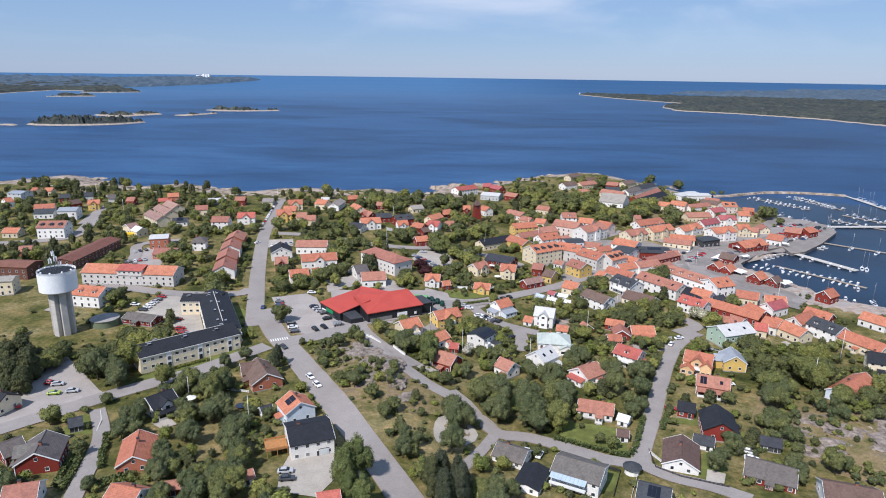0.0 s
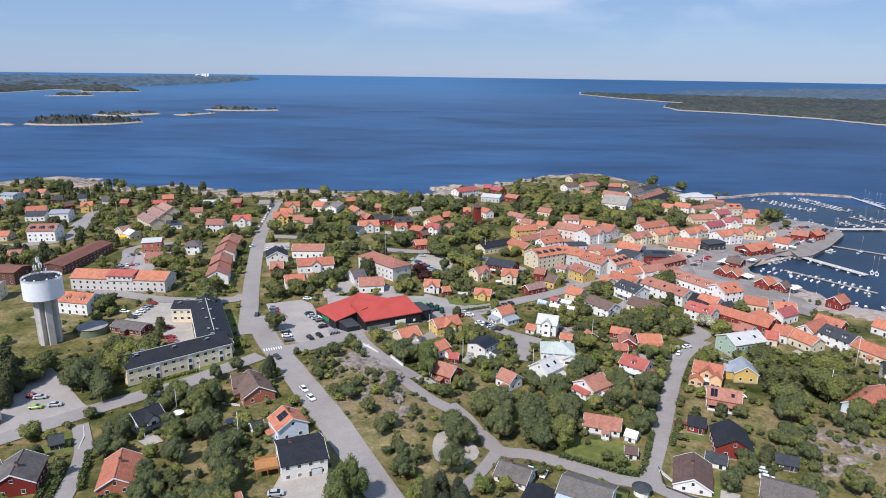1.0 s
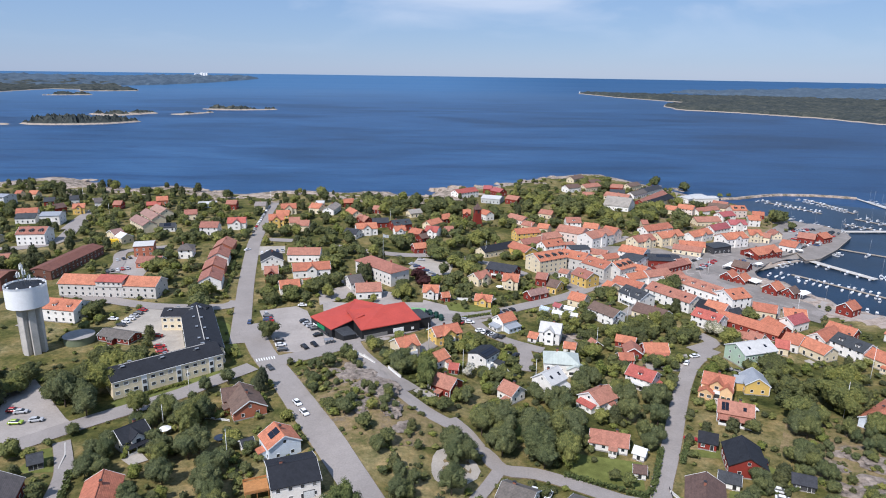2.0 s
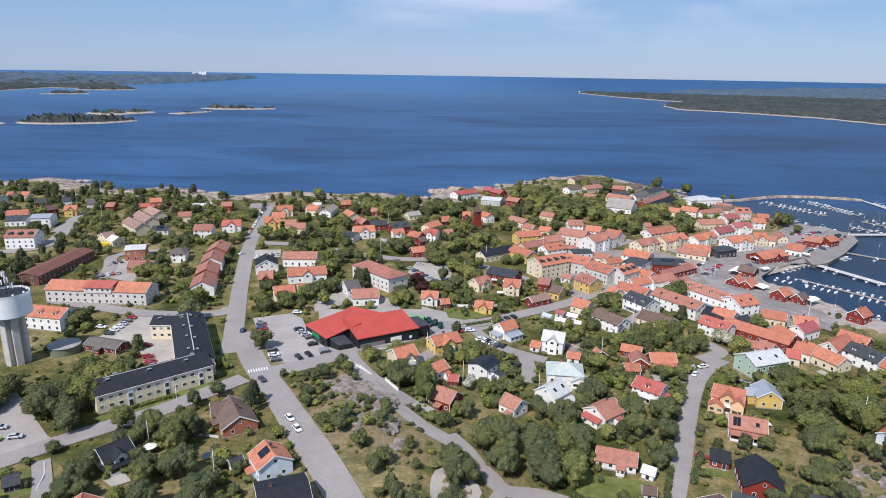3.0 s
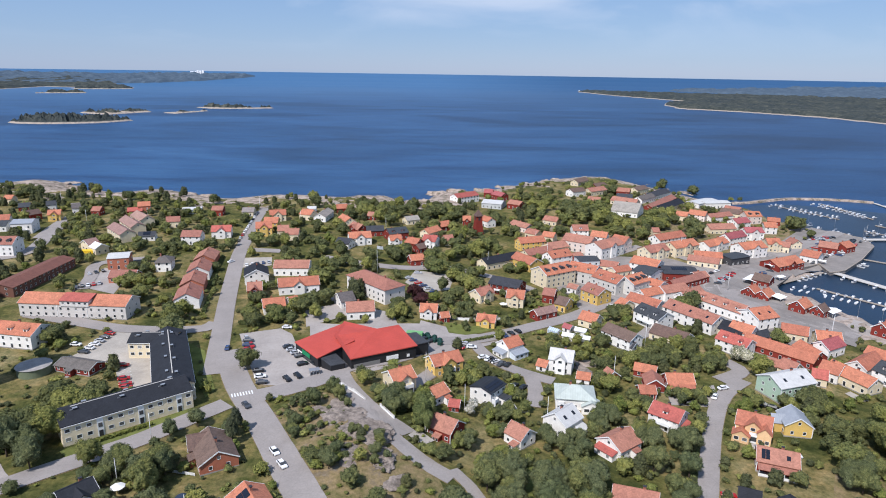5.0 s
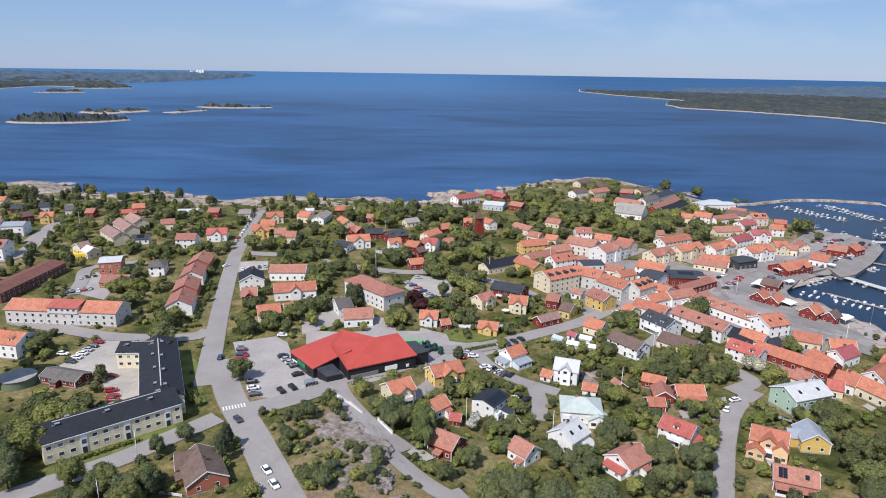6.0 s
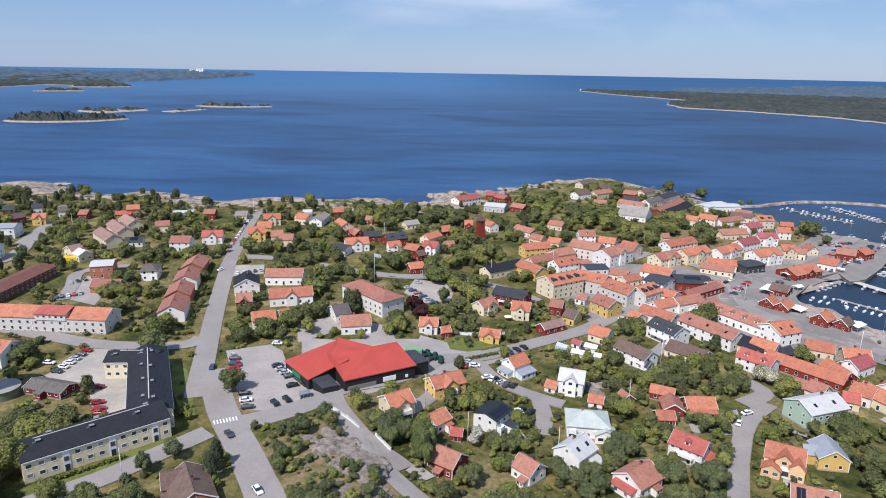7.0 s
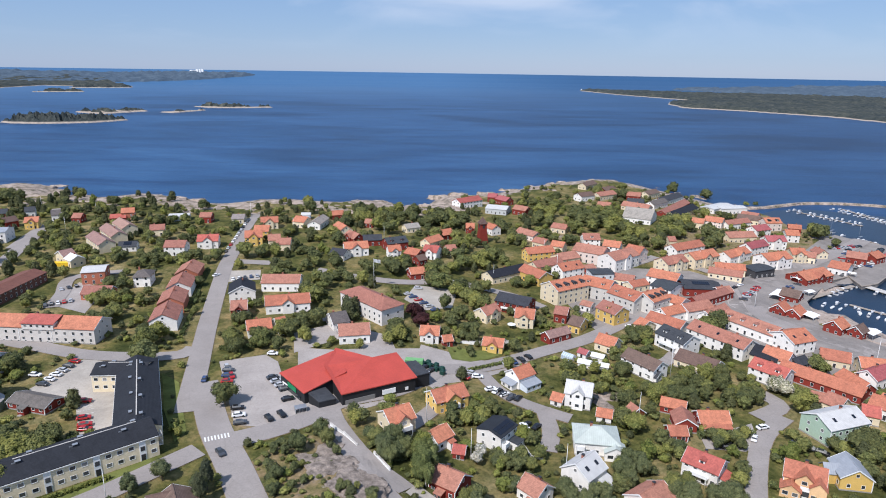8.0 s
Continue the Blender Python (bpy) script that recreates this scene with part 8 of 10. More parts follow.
tree(-93.3, 205.7, 4.5, 9.6)
tree(106.7, 197.5, 2.7, 5.8)
tree(4.2, 230.7, 2, 4.3)
tree(-48.7, 224.5, 2.2, 4.7)
tree(61.6, 220.7, 4.7, 10.1)
tree(42, 226.9, 3.3, 7.1)
tree(71.2, 217.8, 4.4, 9.4)
tree(35.5, 228.3, 3.6, 7.8)
tree(-44.1, 226.7, 1.5, 3.2)
tree(106.5, 199.8, 2.1, 4.6)
tree(-8.4, 232.5, 3.8, 10.4, "birch")
tree(-49.6, 226.4, 2.2, 4.7)
tree(-41.5, 228.7, 1.3, 2.9)
tree(112.2, 197.6, 3.1, 6.7)
tree(40.7, 229.2, 2.7, 5.9)
tree(113.9, 196.9, 2.4, 5.1)
tree(-95.4, 208.8, 3.7, 7.9)
tree(-48.9, 227.7, 1.4, 3)
tree(-67.2, 222, 2.8, 9.1, "con")
tree(31.9, 231.6, 3.1, 6.7)
tree(110.5, 200.1, 3.2, 7)
tree(-41.3, 230.2, 1.1, 2.4)
tree(-9.9, 234.5, 3.5, 9.5, "birch")
tree(73.6, 221.7, 2.9, 6.2)
tree(15.8, 235.7, 2.2, 4.7)
tree(-50.9, 230.3, 1.8, 3.8)
tree(38.8, 233.2, 3.1, 6.7)
tree(41.2, 232.8, 3.2, 6.8)
tree(16.9, 236.6, 2.5, 5.4)
tree(-8.4, 237.4, 4.1, 11.1, "birch")
tree(-103.7, 208.4, 4.3, 9.3)
tree(30.6, 235.7, 3.2, 6.8)
tree(118.9, 198.8, 2.3, 5)
tree(-49.6, 232.1, 2.3, 4.9)
tree(-69.3, 226.8, 3, 6.5)
tree(-67.7, 227.9, 2.8, 8.9, "con")
tree(-9.3, 239.8, 4.1, 11, "birch")
tree(-48.4, 234.1, 1.3, 2.7)
tree(-45.6, 234.9, 1.7, 3.7)
tree(-19.2, 239.8, 3.2, 6.9)
tree(125.6, 196.9, 2.6, 5.6)
tree(118.1, 202.6, 2.7, 5.9)
tree(129.5, 194.9, 3.2, 6.8)
tree(-43.7, 237.2, 1.3, 2.7)
tree(120.3, 202.9, 3.6, 7.7)
tree(124.8, 200.3, 2.5, 5.3)
tree(-21.2, 242, 3.5, 7.5)
tree(-17.2, 242.6, 3.2, 6.9)
tree(61.3, 234.1, 3.6, 7.7)
tree(129.4, 197.1, 3, 6.5)
tree(-9.7, 243.4, 3.9, 10.4, "birch")
tree(73.9, 229.9, 4.7, 10.1)
tree(65, 233.2, 3.7, 8.1)
tree(47.1, 238.9, 3.1, 6.7)
tree(-87.8, 224.8, 3, 6.5)
tree(-15.3, 244.5, 3.4, 7.3)
tree(-35.1, 242.7, 1.8, 3.9)
tree(61.5, 236.4, 4, 8.5)
tree(-120.6, 207.2, 4.8, 10.3)
tree(76.9, 231.6, 4.1, 8.7)
tree(-21.2, 245.6, 3.7, 8)
tree(-10.4, 246.4, 3.2, 8.6, "birch")
tree(71.8, 234.2, 3.1, 6.7)
tree(18.7, 246.2, 2.6, 5.6)
tree(16.1, 246.5, 1.7, 3.8)
tree(118, 210.6, 4.2, 9)
tree(22.3, 246.3, 2.6, 5.5)
tree(6.3, 247.5, 2.2, 4.7, "flower")
tree(11.9, 247.4, 1.8, 3.9)
tree(14.3, 247.3, 2.2, 4.7)
tree(50.7, 241.6, 2.7, 5.7)
tree(-81.6, 231.4, 3.3, 7.1)
tree(62.3, 238.7, 3, 6.4)
tree(132.2, 201, 4.4, 9.4)
tree(115.7, 213.4, 3.5, 7.6)
tree(134.7, 199.3, 4.9, 10.4)
tree(21.1, 247.7, 2.1, 4.5)
tree(76.4, 234.6, 3.7, 8)
tree(11.5, 248.8, 1.9, 4)
tree(12.9, 249.1, 2.3, 4.9)
tree(66.2, 239.3, 3.2, 7)
tree(16.1, 249.8, 2.2, 4.6)
tree(-50.8, 244.3, 1.8, 3.8)
tree(-22.6, 249.5, 2.7, 5.8)
tree(-47, 245.6, 3.3, 7.1)
tree(48.8, 245.3, 2.9, 6.3)
tree(17.9, 250.5, 1.9, 4.1)
tree(-123.3, 211.9, 4.5, 9.7)
tree(-54.3, 244.6, 1.3, 2.8)
tree(131.2, 206.1, 2.4, 5.1)
tree(7.3, 251.6, 2.2, 4.8, "flower")
tree(-24.6, 250.3, 3, 6.4)
tree(117.6, 216.6, 3.7, 8.1)
tree(-38.8, 249, 2.9, 6.2)
tree(19.9, 251.7, 2.6, 5.6)
tree(-54.2, 245.6, 1.8, 3.9)
tree(142.1, 198.5, 4.4, 9.4)
tree(50.9, 246.8, 2.9, 6.3)
tree(-18.4, 252.4, 3.1, 6.7)
tree(-26.7, 252, 2.6, 5.6)
tree(-51.5, 247.4, 1.7, 3.7)
tree(137, 204, 4, 8.7)
tree(55.4, 246.5, 3.3, 7.1)
tree(-20.7, 253.2, 2.5, 5.4)
tree(50.1, 248.8, 2.7, 5.7)
tree(121.7, 217.1, 3.8, 8.3)
tree(-53.1, 248.2, 1.9, 4)
tree(130.7, 210.6, 3.3, 7)
tree(-19.7, 254.4, 2.6, 5.6)
tree(-49, 250, 1.5, 3.2)
tree(54.9, 248.8, 3.3, 7.1)
tree(136.4, 207.6, 3, 6.5)
tree(-126.7, 215.2, 4.6, 10)
tree(-131, 212.7, 6.1, 13.1)
tree(145.5, 201, 3.6, 7.8)
tree(142.1, 204.3, 3.3, 7.1)
tree(-41.8, 253.5, 3.3, 7.1)
tree(125.5, 218, 3.7, 8.1)
tree(147.8, 200, 4.5, 9.6)
tree(123.8, 219.7, 3.9, 8.4)
tree(52.3, 252, 2.8, 6.1)
tree(138.7, 208.8, 4.4, 9.5)
copse(82.4, 242.7, 2.6, 5.5)
copse(-124, 220.5, 5.8, 12.5)
copse(120.6, 223, 4.8, 10.4)
copse(-151.1, 200.6, 4.4, 14.2, "con")
copse(-127.7, 219.9, 5.7, 12.2)
copse(140.9, 209.9, 3.7, 8)
copse(124.2, 222.9, 3.9, 8.5)
copse(-136.1, 215.3, 5.2, 11.2)
copse(141.8, 212.2, 3.7, 8)
copse(84.7, 246.6, 2.7, 5.9)
copse(-152.4, 203.5, 4.2, 13.3, "con")
copse(-32.5, 261.9, 2.6, 5.7)
copse(-156.3, 202.1, 5.9, 18.8, "con")
copse(-30.6, 263.7, 2.7, 5.7)
copse(69.5, 255.5, 2.3, 5)
copse(66, 257.1, 2.2, 4.8)
copse(121.4, 232.4, 3.4, 7.3)
copse(86.6, 250.4, 1.9, 4.1)
copse(69.5, 257.6, 2.8, 6.1)
copse(-1.9, 268.6, 2.6, 5.6)
copse(150.7, 212, 3.8, 8.2)
copse(-22.1, 267.7, 3, 6.4)
copse(7.9, 269, 2.7, 5.8)
copse(-116.1, 237.9, 2.8, 6)
copse(3.2, 269.6, 2.6, 5.6)
copse(-118.6, 237.2, 4.2, 9.1)
copse(68.5, 260, 2.3, 5)
copse(-86.6, 253.8, 1.6, 3.4)
copse(138.6, 224.4, 5.9, 12.7)
copse(-34.1, 268.3, 2.3, 4.9)
copse(8.5, 270.9, 3, 6.5)
copse(5.1, 271.4, 2.1, 4.4)
copse(71.2, 260.3, 1.9, 4.2)
copse(-155.5, 211.5, 5.9, 18.8, "con")
copse(1.1, 271.6, 2.1, 4.6)
copse(-121, 237.6, 4, 8.6)
copse(-158.8, 208.9, 4.5, 14.6, "con")
copse(-125.9, 235.5, 5.1, 11)
copse(152, 216.2, 3.9, 8.4)
copse(9.5, 272.7, 2.4, 5.2)
copse(-1.7, 273.6, 2.6, 5.7)
copse(-141.2, 226.3, 5.2, 11.2)
copse(66.4, 264.5, 2.6, 5.5)
copse(-155.8, 215.3, 4.8, 10.4)
copse(142, 226.8, 5.8, 12.5)
copse(-162.8, 209.2, 5.9, 18.8, "con")
copse(125.5, 238.6, 4.5, 9.7)
copse(-123.1, 240.2, 3.7, 7.9)
copse(-120.8, 242, 4.8, 10.4)
copse(137.2, 231.4, 5.8, 12.5)
copse(9, 275.9, 2.5, 5.3)
copse(6, 276.8, 2.5, 5.4)
copse(-156.7, 217.9, 4.6, 9.8)
copse(83.8, 262.1, 2.3, 5)
copse(-153.6, 221.1, 4.9, 10.6)
copse(69.8, 267.1, 2.2, 4.7)
copse(59.2, 270.3, 3.7, 7.9)
copse(11.6, 277.6, 2.6, 5.5)
copse(-123, 243.6, 2.9, 6.3)
copse(-127.2, 241.2, 4, 8.6)
copse(-131.6, 238.4, 4, 8.6)
copse(12.8, 278.7, 2.5, 5.4)
copse(11.1, 279, 2, 4.3)
copse(-125.8, 243.8, 3.1, 6.6)
copse(85.9, 263.8, 2.5, 5.4)
copse(133.8, 238.9, 4, 8.6)
copse(91.2, 262.1, 2, 4.3)
copse(-122.4, 247.2, 3.4, 7.3)
copse(144.5, 232.7, 4.4, 9.5)
copse(86, 265.1, 2.1, 4.5)
copse(122.5, 247.7, 2.7, 5.7)
copse(83.3, 266.4, 2.5, 5.4)
copse(55.9, 274.7, 3, 6.6)
copse(88.2, 265.1, 2.4, 5.3)
copse(-160.9, 220.9, 4.3, 13.7, "con")
copse(-155.5, 225.8, 4.9, 10.5)
copse(59.9, 274.8, 2.4, 5.3)
copse(90.8, 264.7, 2.5, 5.4)
copse(-133.9, 242, 4.8, 10.4)
copse(142.3, 236.4, 4.3, 9.2)
copse(122.4, 249.6, 2.6, 5.5)
copse(86.6, 266.9, 2.1, 4.6)
copse(161.6, 221.4, 4.2, 9.1)
copse(-167.3, 217.3, 5.6, 17.9, "con")
copse(57.3, 277.1, 2.9, 6.3)
copse(-153.9, 230.1, 5.2, 11.3)
copse(92.5, 266.8, 1.7, 3.6)
copse(-164.9, 222.3, 6, 19.1, "con")
copse(59.4, 278.7, 3.4, 7.2)
copse(-78.7, 273.7, 4.4, 9.5)
copse(-163, 226.9, 3.8, 8.2)
copse(95.2, 269.1, 2, 4.3)
copse(125.9, 254, 2.6, 5.6)
copse(146.4, 241, 6.4, 13.7)
copse(59.8, 281.7, 3.7, 8)
copse(95.7, 271.7, 1.6, 3.5)
copse(67.9, 281.4, 2.6, 5.7)
copse(-138.6, 249.6, 3.1, 6.7)
copse(-171.2, 224.2, 4, 12.9, "con")
copse(128.8, 256.2, 2.9, 6.2)
copse(122.5, 260.8, 2.3, 5)
copse(60.4, 285.4, 3.7, 7.9)
copse(120.8, 262.4, 2.4, 5.2)
copse(-138.7, 252.5, 2.9, 6.3)
copse(146.8, 247.9, 4.5, 9.7)
copse(121.3, 263.9, 2.2, 4.8)
copse(133.3, 257.3, 2.8, 6.1)
copse(131.1, 259.4, 3.3, 7)
copse(150.4, 247.1, 4.4, 9.5)
copse(128.4, 262.2, 3.9, 8.3)
copse(130.6, 261.5, 3.5, 7.5)
copse(-142.6, 256.4, 3, 6.4)
copse(62.8, 292.5, 2.6, 5.6)
copse(132.7, 263.9, 3.7, 7.9)
copse(72.5, 290.6, 3.8, 8.2)
copse(52.8, 296.5, 2.3, 5)
copse(77.6, 290.5, 3.5, 7.4)
copse(133.2, 266.6, 3.1, 6.6)
copse(54.6, 297.4, 2.4, 5.2)
copse(50, 298.4, 2, 4.3)
copse(80.8, 291.6, 3.5, 7.4)
copse(85.5, 291.8, 3.4, 7.2)
copse(41.9, 302.7, 2.8, 6)
copse(44.2, 302.7, 2.8, 6.1)
copse(82.1, 293.5, 2.7, 5.8)
copse(41.4, 305, 2.7, 5.7)
copse(43.2, 304.9, 2.9, 6.3)
copse(84.4, 295, 2.2, 4.8)
copse(103.1, 288.2, 2.5, 5.4)
copse(78.5, 297.2, 3, 6.5)
copse(80.6, 296.6, 2.5, 5.3)
copse(90.1, 293.4, 2.5, 5.5)
copse(52.7, 304.8, 1.9, 4.1)
copse(57.2, 303.9, 2.8, 6)
copse(58.6, 304.6, 2.1, 4.5)
copse(78.8, 299.3, 2.9, 6.2)
copse(104.3, 290.4, 3.5, 7.5)
copse(82.3, 299.8, 2.9, 6.3)
copse(99.7, 293.9, 2.6, 5.6)
copse(92.9, 297.5, 2.4, 5.1)
copse(109, 291.5, 2.5, 5.4)
copse(-156.3, 266.6, 5.3, 17.1, "con")
copse(84.2, 302.1, 3.1, 6.7)
copse(90.1, 300.6, 3.4, 7.4)
copse(92.9, 299.9, 3, 6.4)
copse(123.4, 287, 4.4, 9.5)
copse(49.2, 311.9, 2.1, 4.4)
copse(42.6, 313.8, 2.3, 5)
copse(107.2, 295.7, 2.5, 5.4)
copse(102.9, 297.9, 2.3, 4.9)
copse(54.9, 313.1, 2.6, 5.6)
copse(45.3, 314.9, 2.1, 4.5)
copse(110.8, 295.7, 2.6, 5.6)
copse(64.8, 311.5, 3.1, 6.7)
copse(106.5, 298.5, 2.6, 5.7)
copse(99.9, 302.2, 3.3, 7.2)
copse(64.8, 313.6, 2.8, 6.1)
copse(109.6, 299.4, 2.8, 6.1)
copse(88, 308.2, 2.5, 5.3)
copse(59.7, 316.2, 2.5, 5.3)
copse(67.9, 314.6, 2.3, 4.9)
copse(89.7, 308.5, 2.9, 6.2)
copse(103, 305.1, 2.6, 5.6)
copse(96.2, 309.3, 3.7, 7.9)
copse(122.6, 298.5, 2.9, 6.3, "flower")
copse(121.3, 300.4, 3.2, 6.8, "flower")
copse(119.7, 301.2, 3.3, 7.1, "flower")
copse(-88.3, 313.8, 3.4, 7.3)
copse(102.9, 309.2, 3.5, 7.5)
copse(-29.2, 327.3, 2.7, 5.7)
copse(121.4, 302.4, 3.1, 6.6, "flower")
copse(-89.2, 316.4, 2.6, 5.6)
copse(67.3, 322.7, 2.4, 5.3)
copse(120.6, 304.7, 3.1, 6.7, "flower")
copse(-80.4, 320.3, 3.9, 8.5)
copse(-24.6, 330.6, 3.5, 7.6)
copse(-6.8, 331.6, 2.5, 5.4)
copse(70.1, 323.4, 3.1, 6.7)
copse(-92.4, 317.7, 2.6, 5.7)
copse(-64.3, 326.3, 3.5, 7.5)
copse(-27.4, 332.7, 3.5, 7.5)
copse(-78.7, 324, 3.1, 6.7)
copse(-92, 320.4, 3.4, 7.3)
copse(66, 328.4, 2.6, 5.6)
copse(5.3, 336.3, 2.2, 4.8)
copse(-26, 335.3, 3.8, 8.2)
copse(-91.9, 322.6, 3.1, 6.7)
copse(-83.3, 326.1, 3.7, 8)
copse(-5.8, 338, 2.8, 6.1)
copse(1.9, 338.6, 2.3, 4.9)
copse(-94.1, 324.2, 3.4, 7.3)
copse(7.8, 339.5, 2.3, 4.9)
copse(-71.8, 331.6, 4.3, 9.2)
copse(0.1, 340.7, 2, 4.3)
copse(-26.9, 339.9, 3.6, 7.8)
copse(-166.9, 290.7, 3.5, 7.6)
copse(-74.7, 332.3, 3.8, 8.2)
copse(2.4, 341.8, 2, 4.2)
copse(-165.5, 292.7, 4.2, 9)
copse(-126.5, 315.7, 4.7, 10)
copse(-67.4, 337, 3, 6.5)
copse(-72.2, 336, 3, 6.4)
copse(7.4, 345, 3.2, 6.9)
copse(3.4, 345.3, 3.2, 6.8)
copse(-16.5, 347.2, 3.8, 8.2, "purple")
copse(-68.1, 341.5, 3.9, 8.4)
copse(-171, 298.2, 3, 6.5)
copse(-3, 350.1, 2.7, 5.8)
copse(-124.7, 324, 4.1, 8.7)
copse(-64, 344.1, 4.3, 9.1)
copse(77.7, 343.6, 3, 6.4)
copse(-62.5, 347.5, 3.8, 8.1)
copse(-131.3, 325.1, 3.4, 7.3)
copse(-48.9, 350.3, 3, 9.7, "con")
copse(147.1, 318, 2.9, 6.2)
copse(-3, 354.7, 3.5, 7.5)
copse(146.8, 320.2, 2.1, 4.5)
copse(83.9, 345, 3.1, 6.7)
copse(145.2, 321.5, 2.4, 5.1)
copse(-19.6, 356.3, 4.4, 9.5, "purple")
copse(-50.1, 353.1, 3.1, 10, "con")
copse(146.6, 321.8, 2, 4.4)
copse(-50.9, 355.5, 2.3, 7.3, "con")
copse(84.9, 348.3, 3.1, 6.7)
copse(-47.6, 356.6, 3.1, 9.8, "con")
copse(147.7, 324.2, 2.9, 6.1)
copse(83, 349.5, 2.3, 4.9)
copse(34.7, 359.4, 3, 6.4)
copse(-51.9, 358.4, 3, 9.6, "con")
copse(82.7, 351.9, 2.8, 6)
copse(1.6, 362.8, 3.7, 7.9)
copse(149.6, 326.8, 2.3, 4.9)
copse(86, 351.9, 2.7, 5.9)
copse(8.1, 364.1, 4.1, 8.8)
copse(-0.7, 364.2, 2.7, 5.7)
copse(39, 362.3, 2.7, 5.7)
copse(36.4, 362.7, 2.3, 4.9)
copse(40.7, 363.4, 2.2, 4.7)
copse(61.2, 363.1, 3.5, 7.4)
copse(11.7, 375.7, 4, 8.5)
copse(115.1, 355.7, 4.7, 10)
copse(8.5, 378, 4.4, 9.5)
copse(-156, 340.8, 3.5, 7.4)
copse(-71.5, 373, 4.7, 10)
copse(37.3, 378.7, 3.2, 6.8)
copse(-161.7, 341.5, 3.1, 6.7)
copse(-69.6, 375.2, 4.3, 9.1)
copse(13.2, 382.2, 4.1, 8.9)
copse(-154.4, 347.4, 3.4, 7.4)
copse(122.1, 362.8, 4.8, 10.2)
copse(-157.4, 347.7, 2.7, 5.8)
copse(4.2, 385.9, 4.2, 9.1)
copse(-73.2, 379, 3, 6.4)
copse(-141.3, 359, 1.5, 3.2)
copse(-158.8, 352, 3.2, 6.8)
copse(-76.6, 383.1, 4.7, 10.2)
copse(-0.7, 391.6, 4.9, 10.4)
copse(3.3, 392.1, 3.9, 8.4)
copse(-156.1, 358.7, 1.7, 3.6)
copse(-0.2, 395.4, 4.7, 10.1)
copse(10.1, 396.4, 4.4, 9.5)
copse(-69.8, 390.2, 3.5, 7.5)
copse(-152, 363.4, 2.3, 4.8)
copse(-149.3, 365.4, 1.8, 3.9)
copse(2.1, 399.9, 4.7, 10.1)
copse(-151.4, 367, 1.6, 3.4)
copse(-10.5, 401, 5.3, 11.4)
copse(-146.7, 370.9, 1.9, 4.1)
copse(-7, 402.5, 4.9, 10.6)
copse(-164, 363.7, 3.3, 7.1)
copse(-68.7, 396.4, 4.6, 9.9)
copse(-49.9, 401.3, 4.6, 9.9)
copse(-13.7, 404.5, 5.4, 11.6)
copse(-158.1, 369.1, 1.6, 3.3)
copse(14.4, 405, 4.3, 9.3)
copse(-167.1, 365.1, 3.8, 8.1)
copse(-155.1, 371, 2, 4.3)
copse(-11.7, 406.8, 3.7, 7.9)
copse(-57.9, 402.6, 3.2, 6.9)
copse(-170, 366.6, 3.7, 8.1)
copse(-74.8, 400.6, 4.6, 9.9)
copse(-175.3, 364.1, 3, 6.5)
copse(-59.5, 404.3, 3.9, 8.4)
copse(-173.7, 366.8, 2.9, 6.2)
copse(-76.1, 403.1, 3.2, 6.9)
copse(-225.5, 335.4, 3.6, 7.7)
copse(-154.7, 378.5, 2.3, 5)
copse(-66, 406.4, 3.3, 7.1)
copse(-89.6, 401.8, 3.1, 6.8)
copse(-69.5, 407.3, 3.8, 8.2)
copse(-164.4, 376.2, 2.3, 5)
copse(-165.8, 375.9, 2.2, 4.8)
copse(-63.9, 411, 4, 8.6)
copse(-203.2, 357.7, 2.2, 4.8)
copse(37, 416.2, 2.7, 5.8)
copse(33, 417, 2.7, 5.7)
copse(-15.3, 418.3, 5.2, 11.2)
copse(-35.6, 417.4, 5.4, 11.5)
copse(-48.8, 416.1, 5.1, 11)
copse(-97.5, 406.7, 4.2, 9.1)
copse(30.8, 419.2, 2.7, 5.7)
copse(34.3, 419.4, 2.5, 5.3)
copse(-93.9, 409.4, 3.4, 7.4)
copse(-205.4, 361.5, 2.7, 5.9)
copse(33.8, 420.7, 2, 4.2)
copse(-200.3, 366.1, 1.7, 3.8)
copse(-8.2, 422.6, 4, 8.5)
copse(-29.7, 422.3, 3.9, 8.3)
copse(33.6, 422.5, 2.9, 6.2)
copse(-38.6, 423.2, 5.4, 11.6)
copse(-208.6, 363.8, 2.2, 4.7)
copse(-34.1, 423.7, 5.1, 10.9)
copse(-172.6, 386.2, 3.4, 7.4)
copse(33.9, 426, 2.1, 4.5)
copse(-52.9, 424, 4.1, 8.9)
copse(-169.7, 389.5, 2.6, 5.6)
copse(-178.9, 386.7, 3.6, 7.8)
copse(-2.8, 430.3, 4.5, 9.6)
copse(-172.9, 390, 3.5, 7.6)
copse(-210.1, 371, 2.1, 4.6)
copse(-85.4, 422.8, 3.9, 8.3)
copse(-95.7, 420.8, 3.7, 8)
copse(-11.7, 432.9, 3.9, 8.5)
copse(-30.1, 434.2, 4.1, 8.8)
copse(-100.4, 422.5, 3.5, 7.6)
copse(-70.6, 429.2, 3.9, 8.3)
copse(-181.9, 392.4, 3.2, 6.9)
copse(-81.1, 428.3, 3.8, 8.2)
copse(-1, 436.8, 3.8, 8.2)
copse(-103.3, 425.2, 3.8, 8.2)
copse(-69.7, 433.8, 3, 6.5)
copse(2.1, 440.1, 5.3, 11.4)
copse(-82.9, 433, 5.1, 11)
copse(-179.5, 401.2, 2.4, 5.2)
copse(6.8, 443.7, 3.8, 8.3)
copse(-237.1, 366.9, 3, 6.5)
copse(-72.9, 437.2, 4, 8.5)
